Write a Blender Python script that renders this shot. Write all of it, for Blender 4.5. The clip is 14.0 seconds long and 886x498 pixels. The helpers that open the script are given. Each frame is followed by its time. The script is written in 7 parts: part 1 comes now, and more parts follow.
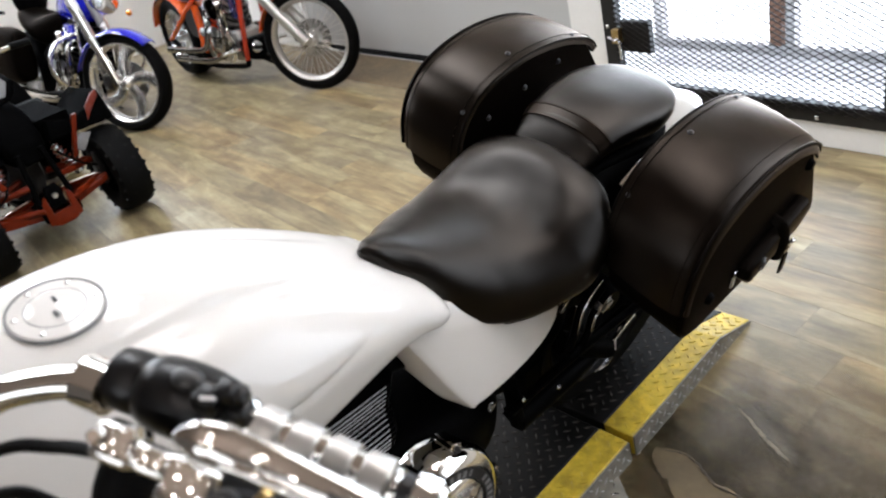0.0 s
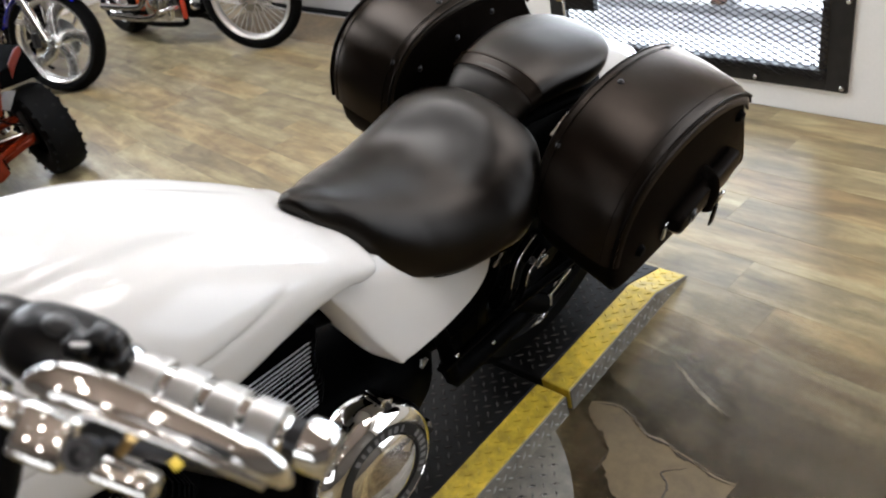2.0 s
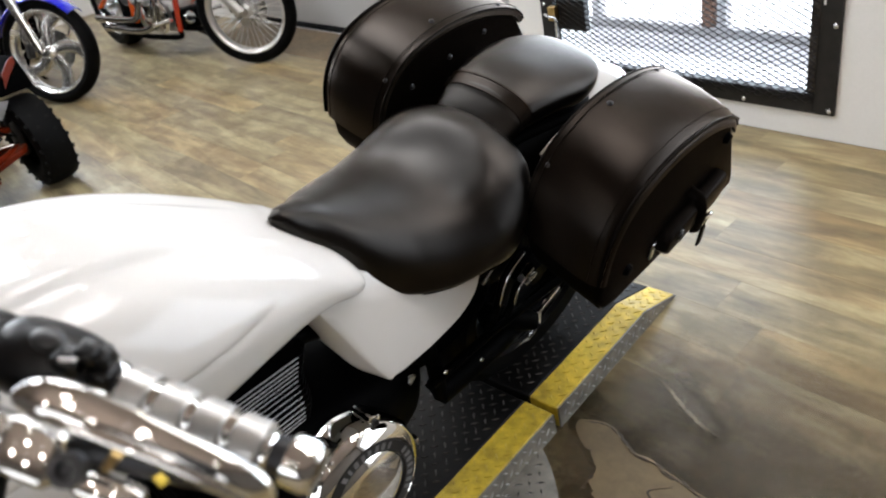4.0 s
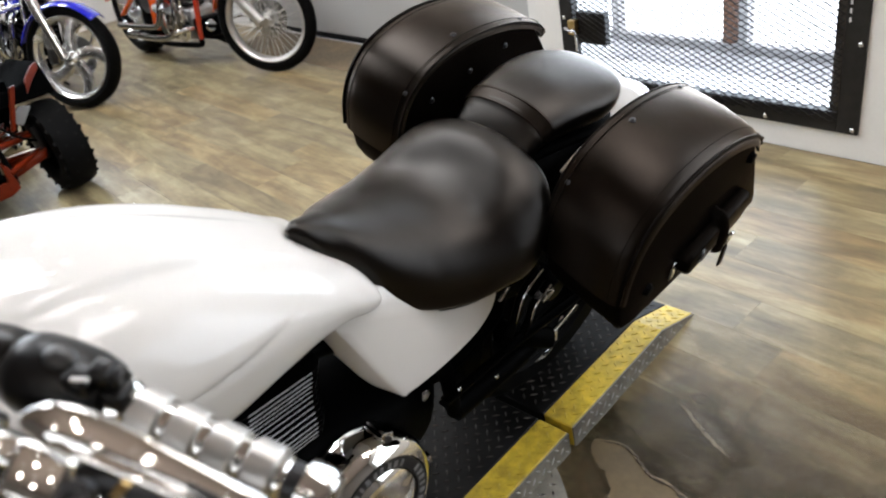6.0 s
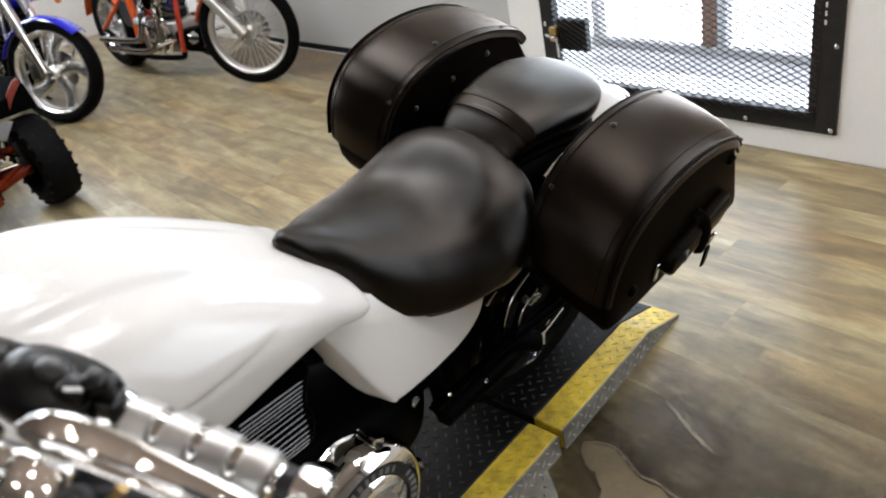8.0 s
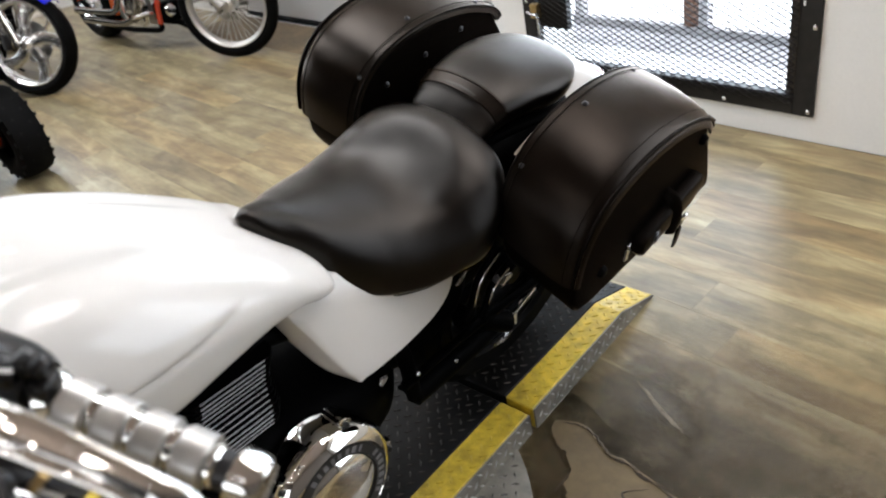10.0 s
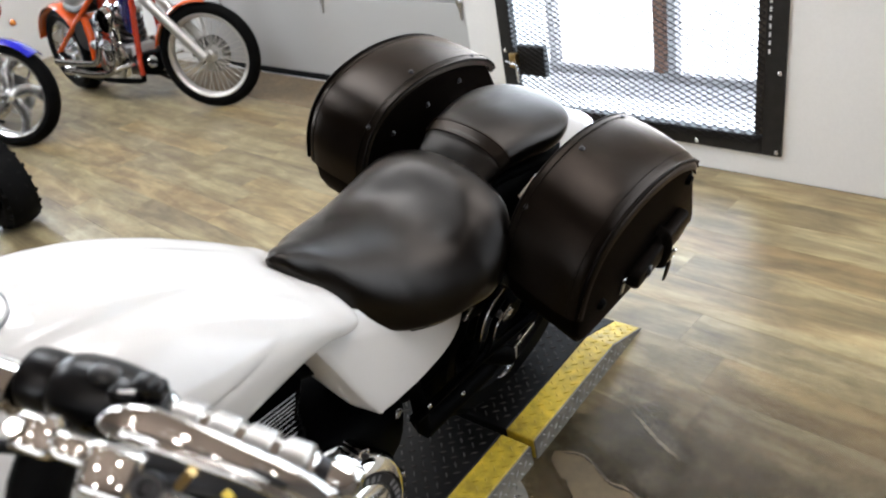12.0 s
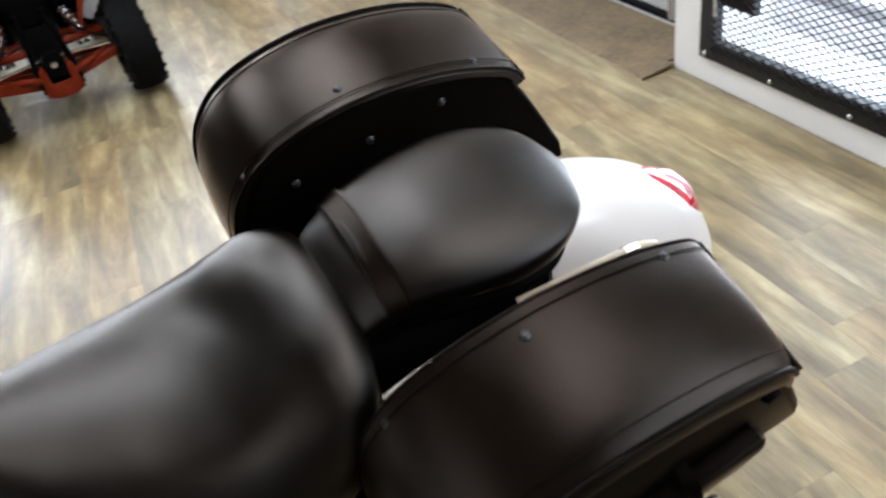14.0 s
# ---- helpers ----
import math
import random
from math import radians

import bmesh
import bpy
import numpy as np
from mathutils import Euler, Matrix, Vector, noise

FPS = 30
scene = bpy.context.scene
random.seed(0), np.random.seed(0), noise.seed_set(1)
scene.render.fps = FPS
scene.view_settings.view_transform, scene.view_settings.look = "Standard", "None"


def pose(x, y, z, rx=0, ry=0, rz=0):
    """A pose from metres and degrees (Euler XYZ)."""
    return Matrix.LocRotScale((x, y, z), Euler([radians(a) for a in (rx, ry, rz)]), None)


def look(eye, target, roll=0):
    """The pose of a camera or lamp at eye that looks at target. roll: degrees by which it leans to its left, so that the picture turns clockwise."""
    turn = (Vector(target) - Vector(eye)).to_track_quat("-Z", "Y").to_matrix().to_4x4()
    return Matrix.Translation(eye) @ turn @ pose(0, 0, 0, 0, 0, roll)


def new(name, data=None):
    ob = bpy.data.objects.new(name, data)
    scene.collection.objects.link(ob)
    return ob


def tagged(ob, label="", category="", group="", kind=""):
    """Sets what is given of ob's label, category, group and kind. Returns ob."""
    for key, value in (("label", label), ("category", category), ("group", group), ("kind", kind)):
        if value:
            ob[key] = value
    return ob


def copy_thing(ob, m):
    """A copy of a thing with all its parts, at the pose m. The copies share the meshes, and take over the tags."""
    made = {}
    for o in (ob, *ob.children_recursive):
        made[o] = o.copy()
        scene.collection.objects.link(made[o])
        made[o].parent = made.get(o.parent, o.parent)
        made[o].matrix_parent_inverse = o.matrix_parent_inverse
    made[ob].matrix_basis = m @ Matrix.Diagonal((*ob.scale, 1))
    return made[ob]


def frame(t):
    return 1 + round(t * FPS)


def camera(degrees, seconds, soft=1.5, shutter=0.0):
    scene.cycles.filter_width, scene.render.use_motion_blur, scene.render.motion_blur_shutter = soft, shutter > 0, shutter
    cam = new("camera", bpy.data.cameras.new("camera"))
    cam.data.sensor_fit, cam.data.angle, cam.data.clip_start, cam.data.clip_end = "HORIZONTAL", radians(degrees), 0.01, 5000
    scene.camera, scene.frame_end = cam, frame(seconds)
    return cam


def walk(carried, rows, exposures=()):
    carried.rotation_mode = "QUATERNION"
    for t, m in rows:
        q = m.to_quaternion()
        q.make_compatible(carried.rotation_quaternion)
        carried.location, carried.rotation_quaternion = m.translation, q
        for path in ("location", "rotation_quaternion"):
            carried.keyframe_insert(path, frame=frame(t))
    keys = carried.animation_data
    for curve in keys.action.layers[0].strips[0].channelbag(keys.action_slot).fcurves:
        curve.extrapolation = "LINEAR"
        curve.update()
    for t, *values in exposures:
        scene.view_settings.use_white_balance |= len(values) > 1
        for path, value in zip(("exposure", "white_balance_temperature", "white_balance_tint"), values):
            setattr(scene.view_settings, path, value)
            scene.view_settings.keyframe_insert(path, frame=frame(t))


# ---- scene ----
cam = camera(61.5, 14.0, soft=2.1, shutter=0.2)
cam.data.dof.use_dof, cam.data.dof.focus_distance, cam.data.dof.aperture_fstop = True, 1.7, 5.2
PATH = [
    (0, (0.301, -0.139, 1.425), (-1.183, 0.769, 0.439), -15.5),
    (0.5, (0.329, -0.12, 1.397), (-1.109, 0.805, 0.361), -15.0),
    (1, (0.329, -0.103, 1.39), (-1.105, 0.813, 0.338), -16.8),
    (1.5, (0.313, -0.102, 1.381), (-1.094, 0.811, 0.292), -16.1),
    (2, (0.314, -0.105, 1.382), (-1.066, 0.85, 0.294), -14.4),
    (2.5, (0.322, -0.106, 1.386), (-1.041, 0.886, 0.309), -13.9),
    (5, (0.32, -0.099, 1.392), (-1.074, 0.897, 0.359), -12.6),
    (5.5, (0.309, -0.091, 1.4), (-1.09, 0.92, 0.389), -12.8),
    (6, (0.304, -0.097, 1.39), (-1.105, 0.88, 0.36), -12.5),
    (6.5, (0.311, -0.106, 1.395), (-1.117, 0.863, 0.383), -12.7),
    (7, (0.31, -0.105, 1.395), (-1.09, 0.893, 0.374), -12.4),
    (9.5, (0.322, -0.089, 1.387), (-1.069, 0.917, 0.361), -13.6),
    (10, (0.322, -0.077, 1.383), (-1.025, 0.938, 0.307), -12.1),
    (10.5, (0.322, -0.07, 1.38), (-1.004, 0.954, 0.287), -11.4),
    (11, (0.304, -0.086, 1.379), (-1.057, 0.888, 0.283), -11.8),
    (11.5, (0.297, -0.143, 1.401), (-1.067, 0.878, 0.353), -11.0),
    (12, (0.332, -0.174, 1.431), (-0.993, 0.948, 0.439), -11.6),
    (12.2, (0.329, -0.103, 1.43), (-1.027, 1.018, 0.478), -11.7),
    (12.4, (0.333, -0.016, 1.427), (-1.103, 1.022, 0.499), -9.7),
    (12.5, (0.331, 0.018, 1.428), (-1.127, 1.019, 0.494), -8.2),
    (13, (0.271, 0.152, 1.414), (-1.271, 0.91, 0.391), -9.0),
    (13.2, (0.202, 0.226, 1.398), (-1.314, 1.027, 0.369), -5.7),
    (13.4, (0.117, 0.324, 1.394), (-1.382, 1.164, 0.37), -3.7),
    (13.5, (0.08, 0.371, 1.398), (-1.399, 1.143, 0.294), -4.2),
    (13.6, (0.045, 0.435, 1.405), (-1.427, 1.213, 0.297), -5.8),
    (13.8, (0.02, 0.544, 1.395), (-1.421, 1.242, 0.196), -9.0),
    (13.9, (0.016, 0.598, 1.38), (-1.459, 1.21, 0.175), -10.2),
    (14, (0.023, 0.655, 1.368), (-1.497, 1.138, 0.162), -12.0),
]
walk(cam, [(t, look(eye, target, roll)) for t, eye, target, roll in PATH], [(0.0, -0.03, 6200, 12), (6.0, -0.11, 6230, 11), (11.0, -0.06, 6180, 11), (14.0, 0.10, 5980, 11)])


# ---- world, lamps, exposure ----
world = bpy.data.worlds.new("daylight")
scene.world = world
world.use_nodes = True
sky = world.node_tree.nodes.new("ShaderNodeTexSky")
sky.sky_type, sky.sun_disc = "NISHITA", False
sky.sun_elevation, sky.sun_rotation = radians(35), radians(200)
world.node_tree.links.new(sky.outputs[0], world.node_tree.nodes["Background"].inputs[0])
world.node_tree.nodes["Background"].inputs[1].default_value = 0.12


def area_lamp(name, m, size_x, size_y, watts, colour, shape="RECTANGLE"):
    lamp = bpy.data.lights.new(name, "AREA")
    lamp.shape, lamp.size, lamp.size_y, lamp.energy, lamp.color = shape, size_x, size_y, watts, colour
    ob = new(name, lamp)
    ob.matrix_world = m
    return ob


CEILING = 3.6
LAMP_Z = 3.12
LAMP_SPOTS = [(-5.6, 2.0), (-3.1, 1.5), (-2.1, 1.6), (-1.57, 1.3), (-0.75, 1.68), (0.4, 1.5), (-4.3, 2.0), (-6.2, -0.3), (-4.65, -0.3), (-6.2, -2.4), (-5.0, -2.4), (1.4, 1.7), (0.5, -1.4), (1.3, -1.6), (0.8, -2.2), (1.6, -2.5), (0.6, -3.0), (1.3, -3.3), (2.3, -1.7), (2.3, -2.9)]
PANEL_SPOTS = [(-6.1, 0.5), (-1.85, 1.0), (-2.9, -0.5), (0.35, 1.9)]
for (lx, ly), watts, tone in zip(PANEL_SPOTS, (64, 34, 30, 16), ((0.98, 0.985, 0.98), (0.98, 0.985, 0.98), (0.98, 0.985, 0.98), (1.0, 0.74, 0.55))):
    area_lamp("ceiling_panel_light", pose(lx, ly, CEILING - 0.09), 1.5, 0.9, watts, tone)
for lx, ly in LAMP_SPOTS:
    bulb = bpy.data.lights.new("hanging_lamp_light", "POINT")
    bulb.energy, bulb.shadow_soft_size, bulb.color = 4.6, 0.040, (1.0, 0.985, 0.965)
    new("hanging_lamp_light", bulb).location = (lx, ly, LAMP_Z)
# fill through an invented south window, to brighten the tank's near flank
area_lamp("added_south_fill", pose(1.9, -4.32, 1.85, 90, 0, 0), 3.3, 1.7, 22, (0.93, 0.97, 1.0))
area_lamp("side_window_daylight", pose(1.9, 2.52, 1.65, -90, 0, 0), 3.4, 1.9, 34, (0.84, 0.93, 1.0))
# daylight that enters through the wide shop windows and the barred opening
area_lamp("shop_window_daylight", pose(-8.12, -1.0, 2.75, 0, -90, 0), 1.4, 5.6, 225, (0.84, 0.93, 1.0))
area_lamp("window_daylight", pose(-1.37, 2.82, 1.25, -90, 0, 0), 1.15, 2.05, 50, (0.74, 0.87, 1.0))


# ---- materials ----
def node(tree, kind, **values):
    n = tree.nodes.new(kind)
    for key, value in values.items():
        n.inputs[key.replace("_", " ")].default_value = value
    return n


def material(name, base, rough=0.5, metal=0.0, vary=0.12, grain=40.0, coarse=4.0, bump=0.05, stretch=(1, 1, 1), coat=0.0, rough_vary=0.1, spec=0.5, tint=(1, 1, 1), world_space=False):
    """Base colour with two scales of variation, uneven gloss and a fine relief."""
    mat = bpy.data.materials.new(name)
    mat.use_nodes = True
    tree = mat.node_tree
    link = tree.links.new
    bsdf = tree.nodes["Principled BSDF"]
    bsdf.inputs["Metallic"].default_value = metal
    bsdf.inputs["Coat Weight"].default_value = coat
    bsdf.inputs["Coat Roughness"].default_value = 0.04
    bsdf.inputs["Specular IOR Level"].default_value = spec
    bsdf.inputs["Specular Tint"].default_value = (*tint, 1)
    mapping = node(tree, "ShaderNodeMapping", Scale=stretch)
    if world_space:
        link(tree.nodes.new("ShaderNodeNewGeometry").outputs["Position"], mapping.inputs["Vector"])
    else:
        link(tree.nodes.new("ShaderNodeTexCoord").outputs["Object"], mapping.inputs["Vector"])
    fine = node(tree, "ShaderNodeTexNoise", Scale=grain, Detail=6.0, Roughness=0.6)
    wide = node(tree, "ShaderNodeTexNoise", Scale=coarse, Detail=3.0, Roughness=0.5)
    link(mapping.outputs[0], fine.inputs["Vector"])
    link(mapping.outputs[0], wide.inputs["Vector"])
    both = tree.nodes.new("ShaderNodeMath")
    both.operation = "ADD"
    link(fine.outputs["Fac"], both.inputs[0])
    link(wide.outputs["Fac"], both.inputs[1])
    ramp = tree.nodes.new("ShaderNodeValToRGB")
    ramp.color_ramp.elements[0].position, ramp.color_ramp.elements[1].position = 0.36, 0.64
    half = tree.nodes.new("ShaderNodeMath")
    half.operation = "MULTIPLY"
    half.inputs[1].default_value = 0.5
    link(both.outputs[0], half.inputs[0])
    link(half.outputs[0], ramp.inputs[0])
    ramp.color_ramp.elements[0].color = (*[c * (1 - vary) for c in base], 1)
    ramp.color_ramp.elements[1].color = (*[min(1, c * (1 + vary)) for c in base], 1)
    link(ramp.outputs[0], bsdf.inputs["Base Color"])
    gloss = node(tree, "ShaderNodeMapRange")
    gloss.inputs["To Min"].default_value, gloss.inputs["To Max"].default_value = max(0.02, rough - rough_vary), min(1, rough + rough_vary)
    link(wide.outputs["Fac"], gloss.inputs["Value"])
    link(gloss.outputs[0], bsdf.inputs["Roughness"])
    if bump:
        relief = node(tree, "ShaderNodeBump", Strength=bump, Distance=0.002)
        link(fine.outputs["Fac"], relief.inputs["Height"])
        link(relief.outputs[0], bsdf.inputs["Normal"])
    return mat


def plank_material(name, tones, rough):
    """Printed wood planks: a tone for each piece, long grain, darker cloudy patches and knots."""
    mat = bpy.data.materials.new(name)
    mat.use_nodes = True
    tree = mat.node_tree
    link = tree.links.new
    bsdf = tree.nodes["Principled BSDF"]
    geo, info = tree.nodes.new("ShaderNodeNewGeometry"), tree.nodes.new("ShaderNodeObjectInfo")
    rand = tree.nodes.new("ShaderNodeMath")
    rand.operation = "ADD"
    link(info.outputs["Random"], rand.inputs[0])
    link(geo.outputs["Random Per Island"], rand.inputs[1])
    shift = tree.nodes.new("ShaderNodeVectorMath")
    shift.operation = "MULTIPLY_ADD"
    link(rand.outputs[0], shift.inputs[0])
    shift.inputs[1].default_value = (37.0, 53.0, 11.0)
    link(geo.outputs["Position"], shift.inputs[2])

    def noise_at(scale, stretch, detail, distortion=0.0):
        mapping = node(tree, "ShaderNodeMapping", Scale=stretch)
        link(shift.outputs[0], mapping.inputs["Vector"])
        n = node(tree, "ShaderNodeTexNoise", Scale=scale, Detail=detail, Roughness=0.6, Distortion=distortion)
        link(mapping.outputs[0], n.inputs["Vector"])
        return n

    cloud = noise_at(3.0, (0.8, 4.2, 1), 5.0, 0.4)
    grain = noise_at(16.0, (0.8, 9.0, 1), 6.0, 0.3)
    ramp = tree.nodes.new("ShaderNodeValToRGB")
    ramp.color_ramp.elements[0].position, ramp.color_ramp.elements[1].position = 0.31, 0.69
    ramp.color_ramp.elements[0].color, ramp.color_ramp.elements[1].color = (*tones[0], 1), (*tones[2], 1)
    middle = ramp.color_ramp.elements.new(0.5)
    middle.color = (*tones[1], 1)
    tone = tree.nodes.new("ShaderNodeMath")
    tone.operation = "MULTIPLY_ADD"
    fract = tree.nodes.new("ShaderNodeMath")
    fract.operation = "FRACT"
    link(rand.outputs[0], fract.inputs[0])
    link(fract.outputs[0], tone.inputs[0])
    tone.inputs[1].default_value = 0.075
    link(cloud.outputs["Fac"], tone.inputs[2])
    less = tree.nodes.new("ShaderNodeMath")
    less.operation = "SUBTRACT"
    less.inputs[1].default_value = 0.05
    link(tone.outputs[0], less.inputs[0])
    link(less.outputs[0], ramp.inputs[0])
    streak = tree.nodes.new("ShaderNodeValToRGB")
    streak.color_ramp.elements[0].position, streak.color_ramp.elements[1].position = 0.38, 0.6
    streak.color_ramp.elements[0].color, streak.color_ramp.elements[1].color = (0.70, 0.67, 0.65, 1), (1.06, 1.05, 1.02, 1)
    link(grain.outputs["Fac"], streak.inputs[0])
    mix = tree.nodes.new("ShaderNodeMix")
    mix.data_type, mix.blend_type = "RGBA", "MULTIPLY"
    mix.inputs["Factor"].default_value = 0.34
    link(ramp.outputs[0], mix.inputs["A"])
    link(streak.outputs[0], mix.inputs["B"])
    # some planks are printed greyer, some warmer
    hue = tree.nodes.new("ShaderNodeMath")
    hue.operation = "MULTIPLY"
    hue.inputs[1].default_value = 7.31
    link(rand.outputs[0], hue.inputs[0])
    pick = tree.nodes.new("ShaderNodeMath")
    pick.operation = "FRACT"
    link(hue.outputs[0], pick.inputs[0])
    cast = tree.nodes.new("ShaderNodeValToRGB")
    cast.color_ramp.elements[0].color, cast.color_ramp.elements[1].color = (0.94, 0.96, 1.0, 1), (1.08, 0.98, 0.86, 1)
    middle = cast.color_ramp.elements.new(0.5)
    middle.color = (1.0, 1.0, 0.96, 1)
    smear = noise_at(1.7, (1.0, 5.0, 1), 3.0, 0.4)
    blend = tree.nodes.new("ShaderNodeMath")
    blend.operation = "MULTIPLY_ADD"
    blend.inputs[1].default_value, blend.inputs[2].default_value = 1.6, -0.8
    link(smear.outputs["Fac"], blend.inputs[0])
    both = tree.nodes.new("ShaderNodeMath")
    both.operation = "ADD"
    link(pick.outputs[0], both.inputs[0])
    link(blend.outputs[0], both.inputs[1])
    link(both.outputs[0], cast.inputs[0])
    tinted = tree.nodes.new("ShaderNodeMix")
    tinted.data_type, tinted.blend_type = "RGBA", "MULTIPLY"
    tinted.inputs["Factor"].default_value = 1.0
    link(mix.outputs["Result"], tinted.inputs["A"])
    link(cast.outputs[0], tinted.inputs["B"])
    # trodden-in dirt that runs across the joints
    grime = node(tree, "ShaderNodeTexNoise", Scale=4.5, Detail=9.0, Roughness=0.68, Distortion=0.6)
    link(geo.outputs["Position"], grime.inputs["Vector"])
    dirt = tree.nodes.new("ShaderNodeValToRGB")
    dirt.color_ramp.elements[0].position, dirt.color_ramp.elements[1].position = 0.36, 0.58
    dirt.color_ramp.elements[0].color, dirt.color_ramp.elements[1].color = (0.62, 0.585, 0.55, 1), (1.06, 1.06, 1.06, 1)
    link(grime.outputs["Fac"], dirt.inputs[0])
    soiled = tree.nodes.new("ShaderNodeMix")
    soiled.data_type, soiled.blend_type = "RGBA", "MULTIPLY"
    soiled.inputs["Factor"].default_value = 0.45
    link(tinted.outputs["Result"], soiled.inputs["A"])
    link(dirt.outputs[0], soiled.inputs["B"])
    link(soiled.outputs["Result"], bsdf.inputs["Base Color"])
    gloss = node(tree, "ShaderNodeMapRange")
    gloss.inputs["To Min"].default_value, gloss.inputs["To Max"].default_value = rough + 0.16, rough - 0.08
    link(grime.outputs["Fac"], gloss.inputs["Value"])
    link(gloss.outputs[0], bsdf.inputs["Roughness"])
    bsdf.inputs["Specular IOR Level"].default_value = 0.5
    relief = node(tree, "ShaderNodeBump", Strength=0.12, Distance=0.001)
    link(grain.outputs["Fac"], relief.inputs["Height"])
    link(relief.outputs[0], bsdf.inputs["Normal"])
    return mat


def stain_material(name, colour, rough, strength, scale):
    """A soft-edged, broken stain over the middle of its sheet."""
    mat = bpy.data.materials.new(name)
    mat.use_nodes = True
    tree = mat.node_tree
    link = tree.links.new
    bsdf = tree.nodes["Principled BSDF"]
    coord = tree.nodes.new("ShaderNodeTexCoord")
    centre = tree.nodes.new("ShaderNodeVectorMath")
    centre.operation = "MULTIPLY_ADD"
    centre.inputs[1].default_value, centre.inputs[2].default_value = (2, 2, 0), (-1, -1, 0)
    link(coord.outputs["Generated"], centre.inputs[0])
    size = tree.nodes.new("ShaderNodeVectorMath")
    size.operation = "LENGTH"
    link(centre.outputs[0], size.inputs[0])
    spots = node(tree, "ShaderNodeTexNoise", Scale=scale, Detail=8.0, Roughness=0.7)
    link(coord.outputs["Object"], spots.inputs["Vector"])
    edge = tree.nodes.new("ShaderNodeMath")
    edge.operation = "MULTIPLY_ADD"
    edge.inputs[1].default_value = 1.5
    link(spots.outputs["Fac"], edge.inputs[0])
    link(size.outputs["Value"], edge.inputs[2])
    fade = node(tree, "ShaderNodeMapRange")
    for key, v in (("From Min", 1.12), ("From Max", 1.68), ("To Min", strength), ("To Max", 0.0)):
        fade.inputs[key].default_value = v
    link(edge.outputs[0], fade.inputs["Value"])
    link(fade.outputs[0], bsdf.inputs["Alpha"])
    bsdf.inputs["Base Color"].default_value = (*colour, 1)
    bsdf.inputs["Roughness"].default_value = rough
    return mat


def hide_material(name, base, gloss, rough, grain, index=1.45):
    """Black leather or vinyl: a dark body under a soft sheen, fine pores, uneven polish."""
    mat = bpy.data.materials.new(name)
    mat.use_nodes = True
    tree = mat.node_tree
    link = tree.links.new
    tree.nodes.remove(tree.nodes["Principled BSDF"])
    coord = tree.nodes.new("ShaderNodeTexCoord")
    pores = node(tree, "ShaderNodeTexVoronoi", Scale=grain)
    wide = node(tree, "ShaderNodeTexNoise", Scale=9.0, Detail=4.0, Roughness=0.55)
    fine = node(tree, "ShaderNodeTexNoise", Scale=grain * 0.45, Detail=5.0, Roughness=0.6)
    for n in (pores, wide, fine):
        link(coord.outputs["Object"], n.inputs["Vector"])
    relief = node(tree, "ShaderNodeBump", Strength=0.10, Distance=0.0012)
    link(pores.outputs["Distance"], relief.inputs["Height"])
    tone = tree.nodes.new("ShaderNodeValToRGB")
    tone.color_ramp.elements[0].position, tone.color_ramp.elements[1].position = 0.35, 0.65
    tone.color_ramp.elements[0].color = (*[0.6 * c for c in base], 1)
    tone.color_ramp.elements[1].color = (*[1.5 * c for c in base], 1)
    link(fine.outputs["Fac"], tone.inputs[0])
    polish = node(tree, "ShaderNodeMapRange")
    for key, v in (("From Min", 0.3), ("From Max", 0.7), ("To Min", rough - 0.05), ("To Max", rough + 0.05)):
        polish.inputs[key].default_value = v
    link(wide.outputs["Fac"], polish.inputs["Value"])
    sheen = tree.nodes.new("ShaderNodeValToRGB")
    sheen.color_ramp.elements[0].position, sheen.color_ramp.elements[1].position = 0.3, 0.7
    sheen.color_ramp.elements[0].color = (*[0.80 * c for c in gloss], 1)
    sheen.color_ramp.elements[1].color = (*gloss, 1)
    link(wide.outputs["Fac"], sheen.inputs[0])
    body, top = tree.nodes.new("ShaderNodeBsdfDiffuse"), tree.nodes.new("ShaderNodeBsdfAnisotropic")
    top.distribution = "BECKMANN"
    link(tone.outputs[0], body.inputs["Color"])
    link(sheen.outputs[0], top.inputs["Color"])
    link(polish.outputs[0], top.inputs["Roughness"])
    edge = node(tree, "ShaderNodeFresnel", IOR=index)
    mix = tree.nodes.new("ShaderNodeMixShader")
    for n in (body, top, edge):
        link(relief.outputs[0], n.inputs["Normal"])
    link(edge.outputs[0], mix.inputs["Fac"])
    link(body.outputs[0], mix.inputs[1])
    link(top.outputs[0], mix.inputs[2])
    link(mix.outputs[0], tree.nodes["Material Output"].inputs["Surface"])
    return mat


def glow_material(name, colour, strength):
    mat = bpy.data.materials.new(name)
    mat.use_nodes = True
    bsdf = mat.node_tree.nodes["Principled BSDF"]
    bsdf.inputs["Base Color"].default_value = (*colour, 1)
    bsdf.inputs["Emission Color"].default_value = (*colour, 1)
    bsdf.inputs["Emission Strength"].default_value = strength
    return mat


